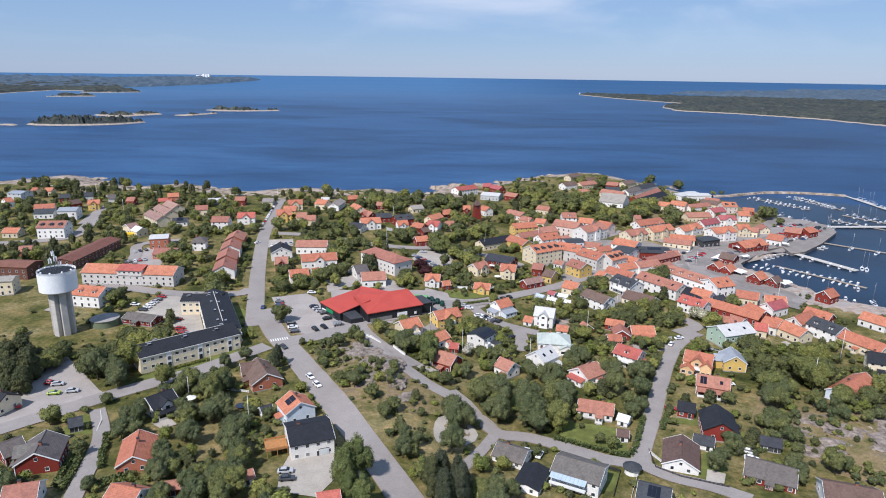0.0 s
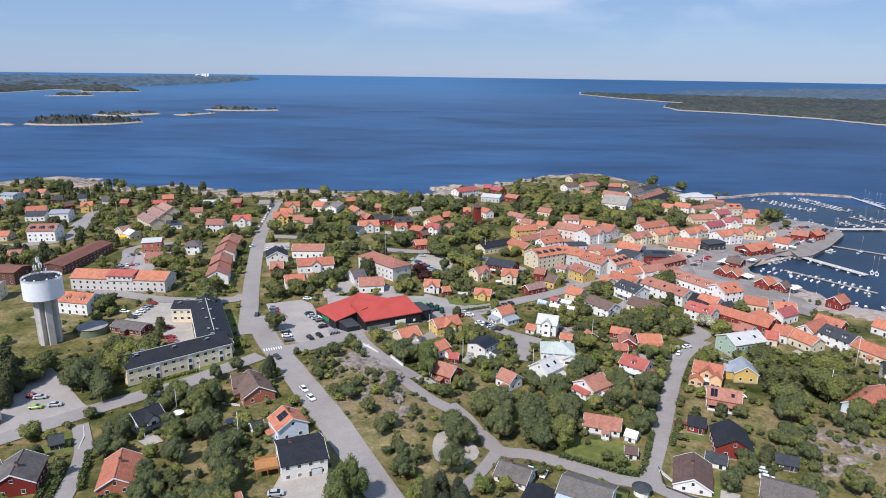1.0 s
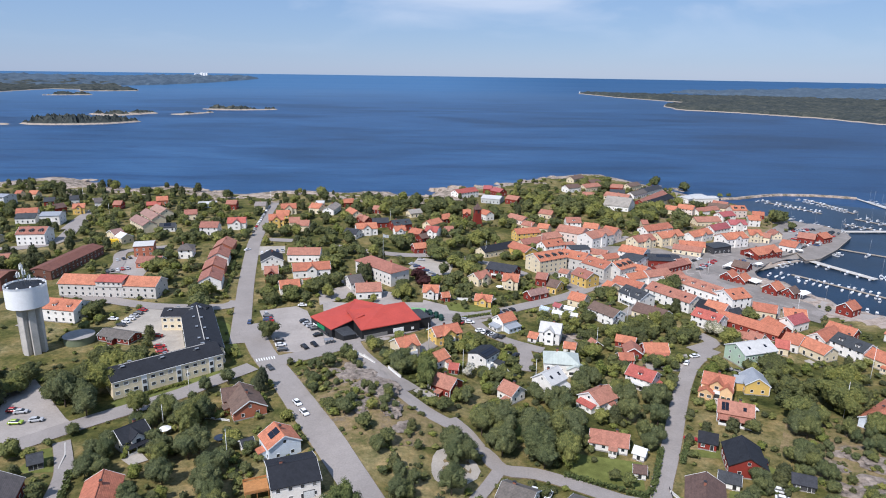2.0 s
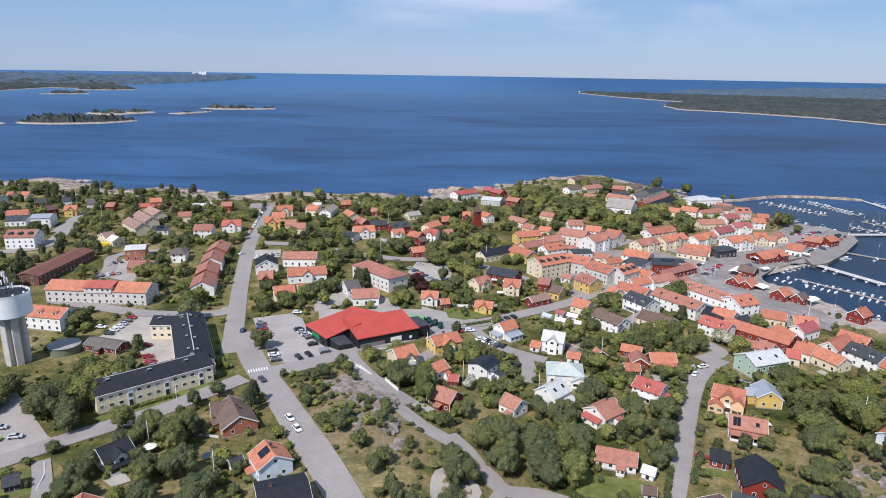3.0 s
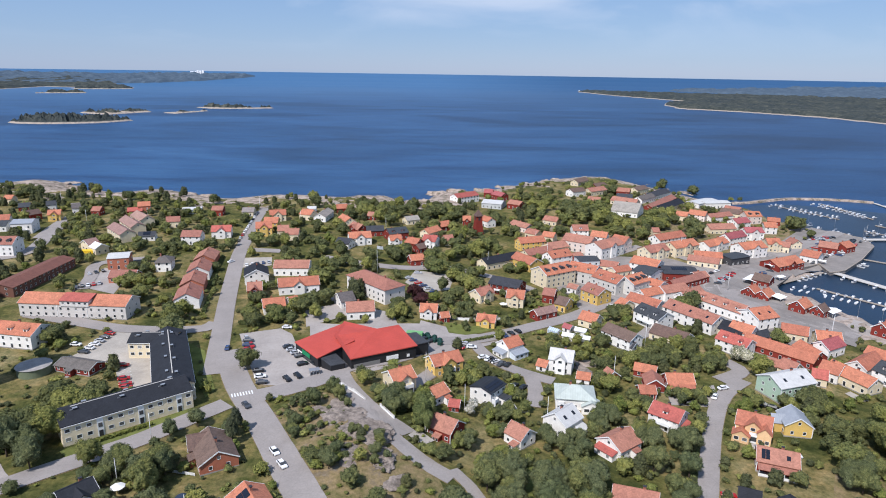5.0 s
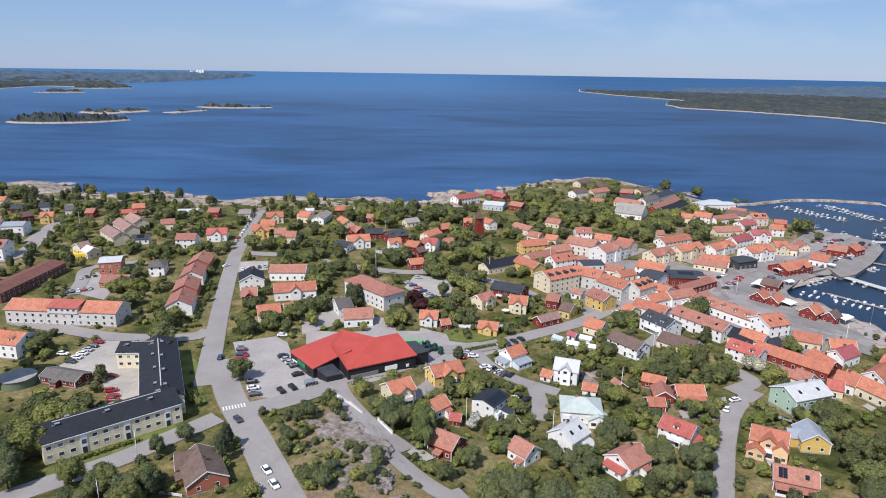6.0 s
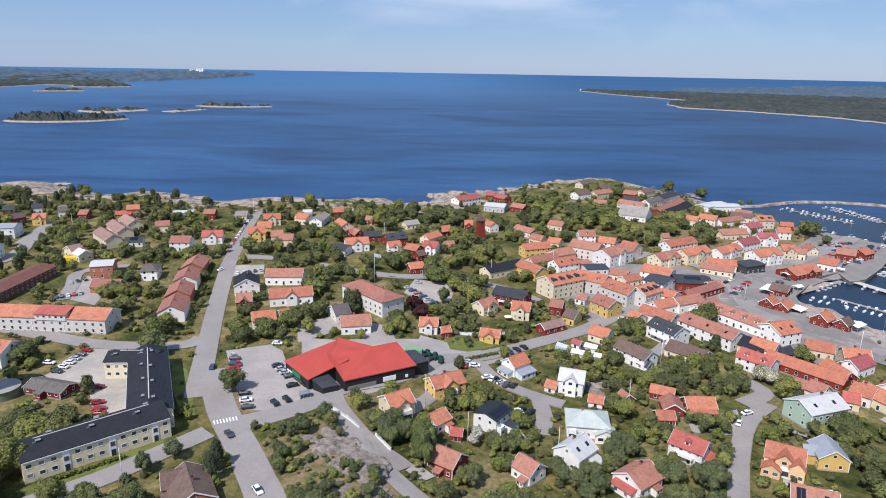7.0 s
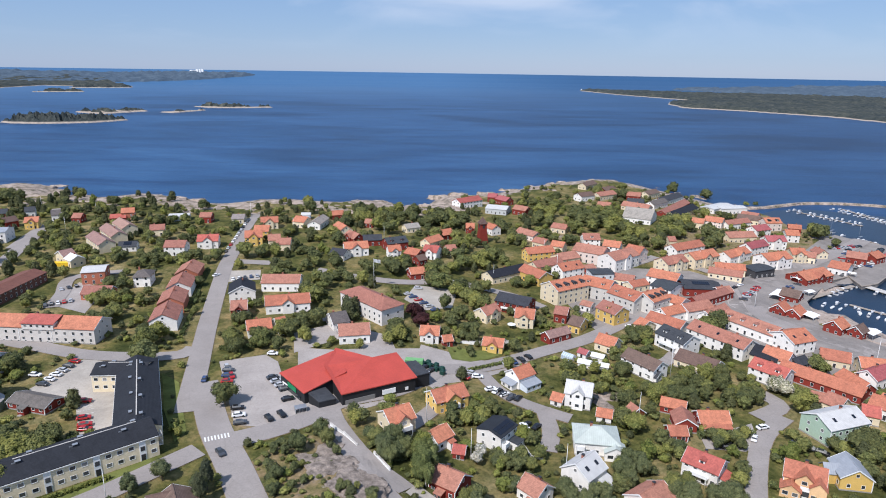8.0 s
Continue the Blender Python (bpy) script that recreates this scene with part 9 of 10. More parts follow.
copse(-242.7, 364.6, 3.2, 6.8)
copse(-249, 360.2, 4.2, 9)
copse(16.5, 445.5, 3.7, 7.9)
copse(12.3, 447.5, 5.2, 11.2)
copse(-180.2, 407.3, 2.6, 5.5)
copse(13.5, 450.4, 4, 8.6)
copse(-77.9, 443.8, 4.7, 10.1)
copse(-155, 421.5, 3.6, 7.8)
copse(-75.8, 446.2, 4.2, 9)
copse(-0.4, 454.5, 5.4, 11.6)
copse(-144.3, 430.3, 3.3, 7.2)
copse(-254.2, 369.5, 3.6, 7.7)
copse(15.3, 456, 5.3, 11.3)
copse(-89, 448, 3.9, 8.4)
copse(27.7, 456.9, 4.2, 9)
copse(-171.7, 421.6, 2.9, 6.2)
copse(-117.4, 442.8, 3.9, 8.4)
copse(-180.8, 418.9, 3.2, 6.9)
copse(-109.3, 446.3, 4.1, 8.8)
copse(-178.2, 421.5, 2.8, 6.1)
copse(-126.8, 442, 6, 12.9)
copse(-97, 450.4, 2.4, 5.2)
copse(20.1, 461.3, 3.8, 8.2)
copse(-93.8, 452.4, 3.3, 7.1)
copse(-6.7, 463, 3.8, 8.1)
copse(-166.7, 428.8, 2.8, 6)
copse(-160.4, 431.9, 3.1, 6.6)
copse(11.1, 463.3, 3.5, 7.6)
copse(-143.8, 438.9, 2.8, 6.1)
copse(-157.1, 434.8, 3.1, 6.6)
copse(-117.2, 448.7, 4.2, 9)
copse(-153.3, 437.8, 3.8, 8.1)
copse(-181.4, 426, 2.4, 5.2)
copse(-169.5, 431.4, 3.6, 7.7)
copse(-141.8, 442.4, 3.4, 7.4)
copse(-111.6, 452.2, 3.9, 8.5)
copse(-175.4, 430.9, 3.1, 6.7)
copse(-201.1, 418.6, 3.9, 8.5)
copse(-163.4, 436.7, 2.3, 5)
copse(22.2, 469.1, 4.6, 9.9)
copse(-117.3, 453.5, 3.5, 7.5)
copse(26, 470.1, 4.1, 8.8)
copse(-181.5, 430.8, 3, 6.5)
copse(-179.1, 432.2, 3.1, 6.6)
copse(-172.4, 435.7, 3, 6.4)
copse(-161.7, 440.4, 2.3, 5)
copse(-158, 442.8, 3, 6.5)
copse(25.3, 473, 4, 8.7)
copse(-206.2, 422.2, 3.2, 6.8)
copse(-197.4, 429.3, 3.3, 7.2)
copse(-164.6, 444.3, 3, 6.4)
copse(-177.7, 438.8, 3.6, 7.7)
copse(-185.7, 435.2, 3.1, 6.6)
copse(-205.4, 425.5, 3.2, 7)
copse(-229.7, 414.7, 3.2, 6.8)
copse(-76.4, 473.6, 5.3, 11.3)
copse(-187.3, 438.6, 2.7, 5.9)
copse(-196.7, 434.2, 2.5, 5.4)
copse(-172.2, 446, 2.8, 6.1)
copse(4, 482, 4.5, 9.8)
copse(-103.1, 469.9, 2.9, 6.2)
copse(-210.4, 428.9, 2.6, 5.7)
copse(-196.4, 436.3, 3.2, 6.9)
copse(-1.7, 483.4, 3.6, 7.7)
copse(-180.7, 446.2, 2.9, 6.2)
copse(-190, 443.4, 2.4, 5.1)
copse(-232, 421.6, 3.8, 8.2)
copse(0.4, 487.3, 3.2, 6.9)
copse(-236.2, 421.6, 2.6, 5.5)
copse(-3.1, 489.1, 3.2, 6.8)
copse(-203, 441.1, 3.6, 7.6)
copse(-181.7, 452.4, 3.4, 7.3)
copse(-0.1, 490.9, 4.3, 9.3)
copse(-214.4, 438.3, 2.9, 6.2)
copse(12.2, 493.6, 4, 8.6)
copse(-231.3, 430.9, 4.1, 8.8)
copse(-239.8, 426.6, 3.4, 7.3)
copse(-14.9, 496.8, 5.4, 11.6)
copse(-80.9, 492.2, 3.5, 7.6)
copse(-224.4, 443.7, 3.6, 7.8)
copse(-186.6, 463.1, 3.3, 7.1)
copse(-226.6, 443.6, 3, 6.5)
copse(-223.7, 446.1, 3, 6.5)
copse(-1.6, 503.7, 4.6, 9.8)
copse(-84.9, 496.6, 4.3, 9.3)
copse(75.6, 499.9, 5, 10.8)
copse(79.5, 501.1, 3.9, 8.5)
copse(-47.6, 506, 5.7, 12.3)
copse(36.4, 507.3, 4.4, 9.5)
copse(-194.1, 467.4, 2.6, 5.6)
copse(-239.3, 444.3, 4.2, 9)
copse(43.7, 507.8, 4.4, 9.4)
copse(-44.6, 507.9, 5.5, 11.9)
copse(-250.6, 437.8, 2.4, 5.1)
copse(-253, 436.3, 2.6, 5.5)
copse(116.8, 495.9, 4.9, 10.5)
copse(113.6, 497.7, 5, 10.8)
copse(-196.3, 469, 3, 6.4)
copse(65, 507.4, 3.8, 8.3)
copse(131.7, 493.5, 5, 10.7)
copse(-253.4, 438.6, 3.6, 7.7)
copse(57.3, 509.3, 4.2, 9)
copse(53.8, 510, 2.8, 6)
copse(-237.9, 449.3, 3.7, 7.9)
copse(66.8, 509.5, 4, 8.7)
copse(-86.2, 506.6, 5.2, 11.2)
copse(41.8, 512.9, 3.9, 8.4)
copse(135.4, 495.2, 3.8, 8.2)
copse(-199.2, 471.3, 3.7, 8)
copse(-78.5, 510.4, 5.1, 10.9)
copse(-189.5, 478.3, 3.9, 8.4)
copse(-245, 450.4, 3.7, 7.9)
copse(134.1, 499.9, 4.4, 9.4)
copse(-56.4, 516.7, 5.8, 12.4)
copse(-200.4, 477.5, 3.6, 7.8)
copse(-158.9, 494.3, 3.4, 7.2)
copse(133.3, 502.6, 3.7, 8)
copse(-189.9, 482.9, 2.8, 6)
copse(37.8, 520.5, 4.6, 9.8)
copse(-84, 515.6, 3.7, 8)
copse(-257.5, 449.3, 3.2, 6.9)
copse(62.1, 519.8, 4.4, 9.4)
copse(-161.4, 496.2, 2.3, 5)
copse(57.6, 520.9, 3.8, 8.1)
copse(-165.7, 496.6, 2.1, 4.6)
copse(127.5, 508.9, 3.8, 8.1)
copse(167.9, 496.3, 5.6, 12.1)
copse(-247.8, 458.4, 2.9, 6.2)
copse(-80.9, 520, 4.7, 10.2)
copse(-203, 482.6, 3.4, 7.2)
copse(-243.5, 462.7, 3.5, 7.4)
copse(57.5, 525.3, 4.5, 9.6)
copse(138.8, 508.8, 4.5, 9.6)
copse(-198.5, 489.7, 3.1, 6.7)
copse(40.8, 532.1, 3.6, 7.8)
copse(-192.1, 495.2, 2.8, 6.1)
copse(127.7, 517.8, 5.1, 10.9)
copse(-80.4, 528, 4.8, 10.3)
copse(-22, 534.9, 5.1, 11)
copse(-68.7, 531.6, 5.2, 11.2)
copse(-207.6, 491.6, 3.4, 7.3)
copse(-199.7, 495.2, 4.3, 9.2)
copse(83.8, 530, 6.2, 13.3)
copse(-310.6, 428.7, 3, 6.5)
copse(142, 517, 6.3, 13.5)
copse(-2.9, 537.8, 4.6, 9.9)
copse(120.6, 523.1, 3.9, 8.3)
copse(-250.6, 470.3, 4.4, 9.4)
copse(-33.7, 537.3, 5.6, 12.1)
copse(-48.9, 536.1, 5.2, 11.1)
copse(176, 506.5, 6.9, 14.9)
copse(-41.9, 537.5, 5.5, 11.7)
copse(-257.5, 468.7, 3.2, 6.8)
copse(-189.8, 502.7, 3, 6.5)
copse(32.9, 539.1, 4.8, 10.2)
copse(-72.5, 535.3, 6, 12.9)
copse(-12.5, 540.6, 6.6, 14.2)
copse(-16.9, 540.5, 6.1, 13)
copse(-4.7, 541.5, 4.8, 10.2)
copse(151.3, 518.5, 4.3, 9.1)
copse(1.1, 541.8, 4.7, 10.1)
copse(-312.8, 432.9, 3.8, 8.2)
copse(-309.7, 435.5, 3.1, 6.7)
copse(-318, 428.9, 4.3, 9.2)
copse(108.9, 531.2, 6, 12.9)
copse(-188.5, 506.7, 3.6, 7.8)
copse(30.8, 543.9, 5.8, 12.5)
copse(-18.3, 544.6, 5.2, 11.2)
copse(-53.5, 542.3, 4.8, 10.4)
copse(96.6, 536.4, 5.3, 11.3)
copse(-255.3, 476.7, 2.9, 6.3)
copse(-66.8, 541.6, 4.9, 10.5)
copse(3.5, 546.1, 6.3, 13.5)
copse(119.4, 532.1, 4.2, 9)
copse(51.5, 543.8, 3.8, 12.3, "con")
copse(129.2, 530.1, 3.4, 7.4)
copse(123.1, 532.5, 5.2, 11.2)
copse(156.6, 523.4, 5.2, 11.3)
copse(-72, 543.1, 6.2, 13.3)
copse(147, 526.7, 5.3, 11.4)
copse(-260.6, 476.5, 3.6, 7.7)
copse(-59.9, 545.4, 4.7, 10)
copse(-4.6, 549, 6.3, 13.5)
copse(152.2, 526.9, 5.2, 11.1)
copse(175.2, 519.9, 7.1, 15.3)
copse(-83.1, 544.2, 4.4, 9.4)
copse(119.7, 536.9, 4.2, 9.1)
copse(51.1, 549.8, 3, 9.5, "con")
copse(-39.4, 551.1, 4, 8.5)
copse(156.7, 530.1, 6.2, 13.3)
copse(-271.9, 477.7, 2.5, 5.5)
copse(123.4, 541.1, 5, 10.7)
copse(119.8, 541.9, 4.1, 8.9)
copse(-267.2, 481.9, 3.1, 6.6)
copse(100.3, 546.7, 6.7, 14.3)
copse(67.2, 552.3, 4.1, 8.8)
copse(-34, 556.6, 6.2, 13.4)
copse(-272.9, 480.2, 2.6, 5.5)
copse(-256.8, 490.6, 4, 8.7)
copse(-37.7, 557.5, 4.5, 9.6)
copse(111.7, 546.9, 5.2, 11.2)
copse(-15.4, 559.2, 5.6, 12)
copse(116.1, 546.5, 6.8, 14.6)
copse(68.6, 555.7, 4.6, 9.9)
copse(91.3, 552.5, 5.5, 11.7)
copse(-319.1, 452, 4.5, 9.7)
copse(-91, 553.2, 4.4, 9.5)
copse(-195.8, 523.2, 4.4, 9.4)
copse(-20.2, 561.1, 4.4, 9.5)
copse(160.3, 536.4, 5.9, 12.6)
copse(-52.2, 559.3, 4.6, 9.9)
copse(-212.4, 517.1, 4.5, 9.6)
copse(60.5, 559, 5.8, 12.5)
copse(-206, 521.6, 3.5, 7.4)
copse(109.1, 553.4, 5.1, 10.9)
copse(-37, 563.6, 4.3, 9.2)
copse(-261.4, 496.2, 4.1, 8.8)
copse(-273.6, 490.1, 3.3, 7)
copse(-72.7, 561.9, 4.2, 9)
copse(-214.4, 522, 3.8, 8.1)
copse(-220.8, 519.1, 3.4, 7.3)
copse(68.4, 563.3, 5.2, 11.2)
copse(153.9, 545.2, 6.5, 13.9)
copse(-7.1, 568.2, 5.1, 11.1)
copse(-76.4, 565.2, 5.8, 12.5)
copse(93.7, 562.4, 5.8, 12.4)
copse(-47.3, 569.3, 5.4, 11.5)
copse(170.4, 543.4, 4.7, 10)
copse(-333.9, 454, 4.3, 9.2)
copse(114.6, 559.8, 7.3, 15.6)
copse(-70.5, 567.8, 4.4, 9.5)
copse(-67.9, 568.2, 4.6, 9.9)
copse(-217.6, 526.6, 3.2, 6.8)
copse(-276.4, 496.1, 2.8, 6)
copse(96.8, 565, 6.6, 14.2)
copse(111.4, 562.5, 5.5, 11.8)
copse(162.2, 549.5, 6.6, 14.3)
copse(88.4, 568.3, 5.4, 11.7)
copse(51.8, 573.2, 2.9, 9.2, "con")
copse(167.9, 550.2, 7.2, 15.5)
copse(-115.1, 565.4, 6.1, 13.1)
copse(91.5, 571.2, 6.9, 14.8)
copse(-280.6, 500.3, 3.8, 8.2)
copse(71.7, 575, 4.5, 9.6)
copse(63.2, 577, 4.8, 10.3)
copse(106, 573.7, 6.5, 14.1)
copse(118.6, 573.1, 7.1, 15.2)
copse(161.8, 562.7, 5.3, 11.5)
copse(-341.1, 468.1, 3.7, 8)
copse(73.1, 583.3, 5.9, 12.8)
copse(112.3, 583.4, 6, 12.9)
copse(66, 591.2, 6.1, 13.1)
copse(97.1, 587.7, 5.4, 11.6)
copse(-336.3, 483.6, 3.9, 8.3)
copse(268.9, 527.9, 3.4, 7.2)
copse(271.5, 531.1, 3.6, 7.6)
copse(-282.2, 525.1, 4.1, 8.8)
copse(250.8, 543.1, 4.2, 8.9)
copse(-122.6, 589.3, 5.2, 11.1)
copse(-340, 488.8, 3.9, 8.3)
copse(-286.1, 525.1, 3.2, 6.8)
copse(272.1, 533.2, 3.1, 6.6)
copse(-200.8, 570.1, 4.9, 10.5)
copse(-344.8, 495.1, 3.6, 7.7)
copse(79.8, 607.2, 4, 8.7)
copse(-357.3, 489.7, 4, 8.7)
copse(-345.9, 500.9, 5.2, 11.1)
copse(268.2, 551.1, 6.3, 13.6)
copse(80, 613.5, 4.7, 10.1)
copse(-305, 532.3, 3, 6.4)
copse(270.2, 554.3, 6, 12.9)
copse(-288.6, 545.5, 4.3, 9.3)
copse(-286.5, 547.1, 3.8, 8.3)
copse(-296, 544.2, 4.4, 9.5)
copse(269, 560.5, 4.9, 10.6)
copse(276.4, 557.6, 5.2, 11.3)
copse(-276.3, 559.9, 3.9, 8.5)
copse(271.7, 562.4, 6, 12.8)
copse(64.4, 626.1, 4.7, 10.1)
copse(85.8, 625.1, 3.3, 7)
copse(-368, 504.3, 5.3, 11.3)
copse(55, 631.2, 3.8, 8.2)
copse(77.7, 630, 4.5, 9.6)
copse(-362.9, 512, 3.8, 8.2)
copse(202.2, 600.9, 5.4, 11.6)
copse(-371.5, 507, 4.2, 9.1)
copse(-266.8, 579.3, 4.3, 9.3)
copse(204.5, 606, 4, 8.6)
copse(-266.1, 582.8, 3.6, 7.8)
copse(-276.4, 580.3, 4.5, 9.7)
copse(206.9, 616.8, 4, 8.7)
copse(226.2, 610.3, 3.3, 7.1)
copse(88, 648, 5, 10.7)
copse(82.4, 651.8, 4.4, 9.5)
copse(62.1, 663.6, 3.4, 7.2)
copse(59.9, 667.7, 3.4, 7.3)
copse(150.3, 664.4, 4.2, 9)
copse(152.4, 668.8, 5.1, 10.9)
copse(145.9, 671.8, 4.2, 9)
copse(154.4, 673.3, 4.2, 9.1)
copse(144.4, 676.8, 4.3, 9.3)
copse(130.3, 680.4, 5.5, 11.8)
copse(134, 680.6, 3.6, 7.7)
copse(151.1, 677.2, 4.3, 9.3)
copse(-366, 583.1, 5.2, 11.1)
copse(-363.6, 587.3, 3.5, 7.5)
copse(-371.3, 583.2, 3.8, 8.2)
copse(-361.5, 591.2, 5.3, 11.4)
copse(137.5, 695, 3.5, 7.5)
copse(-377.3, 592.9, 4, 8.7)
copse(-363.5, 604.3, 4.6, 9.8)
copse(-381.4, 598.1, 3.4, 7.3)
copse(157.9, 698.7, 5.6, 12)
copse(-376.9, 603.1, 4.7, 10.1)
copse(137.4, 704.2, 4, 8.7)
copse(-385.8, 608.3, 4, 8.7)
copse(-381.2, 613.7, 3.6, 7.7)
copse(274.8, 689.6, 3.2, 7)
copse(284.4, 690.8, 3.2, 7)
copse(245.3, 713.7, 6.7, 14.5)
copse(218.2, 733.8, 5.5, 11.8)
copse(225.7, 760.8, 4.9, 10.4)
copse(233, 773.3, 5.6, 12)

quay_rnd = random.Random(5)
for ax, ay, bx, by, n, turn in ((262, 478, 300, 525, 13, 40), (246, 484, 284, 533, 9, 50), (186, 428, 232, 470, 6, 45), (150, 402, 172, 432, 6, 60)):
    for i in range(n):
        if quay_rnd.random() < 0.8:
            k = (i + 0.5) / n
            car(ax + (bx - ax) * k, ay + (by - ay) * k, turn + 90 + quay_rnd.uniform(-4, 4), quay_rnd.choice(("white", "black", "slate", "silver", "red", "blue")))
moor(303.9, 665.4, 336.5, 610.5, 13, 4.2, ("motor", "motor", "open"), 1)
moor(350.5, 676.4, 368, 613.5, 13, 4.2, ("motor", "motor", "open"), 2)
moor(411.4, 672, 410, 600, 11, 5.4, ("motor", "motor", "sail"), 3, (1,))
moor(200.6, 415.6, 244.9, 373.6, 15, 3.9, ("motor", "open", "open"), 4)
moor(244, 440, 265.7, 407.5, 6, 6.5, ("motor", "motor"), 5, (-1,))
moor(204, 430, 234, 450, 6, 4.6, ("open", "motor"), 6, (-1,))
moor(290, 579, 308, 544, 9, 4.0, ("motor", "motor", "sail"), 7, (1,))
moor(331.9, 563.3, 348, 538.5, 4, 4.4, ("motor", "sail"), 8)
moor(359.1, 589.5, 387.2, 523.5, 7, 4.4, ("motor", "sail"), 9)
moor(262, 462, 277, 473, 3, 4.0, ("motor",), 10, (-1,))
for x, y, turn in ((207, 362.5, 60), (216, 357, 70), (290, 461, 40), (302, 450, 40), (233, 342, 80), (312, 529.5, 100), (309, 526, 100), (306, 523, 100), (268, 411, 60), (269.5, 408.5, 60)):
    boat(x, y, turn, "sail")
for x, y in ((222, 349), (224, 344), (239, 366), (213, 404)):
    boat(x, y, 60, "motor")

# ---- gardens: shrubs and small trees between the houses ----
def free_spots(n, x0, x1, y0, y1, gap, seed):
    """Places on land clear of houses, streets and yards."""
    rnd = np.random.RandomState(seed)
    x, y = rnd.uniform(x0, x1, n), rnd.uniform(y0, y1, n)
    ok = inland(x, y) > np.where(y > 560, 30, 16)
    for hx, hy, turn, L, W in FOOTPRINTS + [(-104, 233, 39, 53, 16), (-105, 266, -64, 60, 16), (-120, 286, 5, 20, 13), (-40, 290, 30, 56, 28), (-173, 255, 0, 15, 15), (-157, 266, 0, 14, 14)]:
        c, s = math.cos(radians(turn)), math.sin(radians(turn))
        dx, dy = x - hx, y - hy
        ok &= ~((np.abs(dx * c + dy * s) < L / 2 + gap) & (np.abs(dy * c - dx * s) < W / 2 + gap))
    for sx, sy, w in STREETS:
        ok &= np.hypot(x - sx, y - sy) > w + gap
    for ring in YARDS:
        ins = np.zeros(n, bool)
        for (ax, ay), (bx, by) in zip(ring, ring[1:] + ring[:1]):
            if by != ay:
                ins ^= ((ay > y) != (by > y)) & (x < (bx - ax) * (y - ay) / (by - ay) + ax)
        ok &= ~ins
    ok &= ~((x > 133) & (y > 343) & (y < 546) & (rnd.rand(n) < 0.75))
    return x[ok], y[ok]


def shrubbery(n, x0, x1, y0, y1, seed, small, large, tall, kinds=("leaf", "leaf", "leaf", "con", "birch")):
    rnd = random.Random(seed)
    xs, ys = free_spots(n, x0, x1, y0, y1, small * 0.8, seed)
    clumpy = rough_noise(xs, ys, 11.0, seed) > -0.25
    for x, y in zip(xs[clumpy], ys[clumpy]):
        r = rnd.uniform(small, large)
        copse(float(x), float(y), r, r * tall * rnd.uniform(0.8, 1.2), rnd.choice(kinds), 0 if r > 1.9 else -1)


shrubbery(900, -420, 273, 368, 660, 1, 1.8, 3.6, 2.2)
shrubbery(3100, -200, 200, 127, 381, 2, 0.6, 1.8, 1.5)
shrubbery(420, -200, 130, 140, 381, 6, 1.9, 3.2, 2.0)
shrubbery(900, -420, 273, 368, 660, 3, 0.9, 1.6, 1.5)

shrubbery(520, 120, 215, 150, 275, 4, 0.9, 2.6, 1.7)
shrubbery(380, -62, -8, 165, 262, 5, 0.5, 1.2, 1.3)
shrubbery(420, -430, -215, 330, 640, 7, 2.2, 4.4, 2.3, ("con", "leaf", "con"))
shrubbery(260, -215, 20, 470, 650, 8, 1.6, 3.4, 2.1, ("leaf", "con"))
shrubbery(520, -60, 135, 200, 345, 9, 0.9, 2.3, 1.6)
shrubbery(360, -200, -60, 130, 240, 10, 0.9, 2.3, 1.7)
shrubbery(260, 170, 290, 440, 620, 11, 0.9, 2.2, 1.8)
shrubbery(230, 30, 235, 545, 720, 12, 1.2, 3.2, 1.8)


# ---- hedges, garden walls and odd garden things ----
def hedge(width, tall, points):
    line = smooth_line(points, 1.5)
    rnd = random.Random(int(points[0][0] * 10))
    mid = line[len(line) // 2]
    h = thing("hedge", pose(mid.x, mid.y, float(land(mid.x, mid.y))), "clipped green hedge along a garden edge", "hedge", "hedges")
    z0 = float(land(mid.x, mid.y))
    verts, faces = [], []
    for p in line:
        base = float(land(p.x, p.y)) - z0
        for _ in range(70):
            d = Vector((rnd.uniform(-0.9, 0.9), rnd.uniform(-0.5, 0.5) * width, rnd.uniform(0, 1) ** 0.6 * tall))
            q = Vector((p.x - mid.x + d.x, p.y - mid.y + d.y, base + d.z))
            t = Vector((rnd.gauss(0, 1), rnd.gauss(0, 1), rnd.gauss(0, 1))).normalized()
            w = t.orthogonal().normalized()
            n, s = len(verts), rnd.uniform(0.16, 0.34)
            for a, c in ((-1, -0.6), (0.4, -1), (1, 0.5), (-0.3, 1)):
                verts.append(tuple(q + t * a * s + w * c * s))
            faces.append((n, n + 1, n + 2, n + 3))
    me = bpy.data.meshes.new("leaves")
    me.from_pydata(verts, [], faces)
    me.materials.append(LEAF["shrub"])
    part("leaves", me, None, h)


def garden_wall(thick, tall, points):
    for a, c in zip(points, points[1:]):
        d = Vector(c) - Vector(a)
        z = float(land((a[0] + c[0]) / 2, (a[1] + c[1]) / 2))
        bm = bmesh.new()
        box(bm, 0, -thick / 2, -0.8, d.length, thick / 2, tall, 0, 0.04)
        w = thing("garden_wall", pose(a[0], a[1], z, 0, 0, math.degrees(math.atan2(d.y, d.x))), "low whitewashed garden wall beside the street", "wall", "garden walls")
        part("masonry", bm, m_trim, w)
        bm = bmesh.new()
        box(bm, 0, -thick / 2 - 0.05, tall, d.length, thick / 2 + 0.05, tall + 0.08)
        part("coping", bm, m_concrete, w)


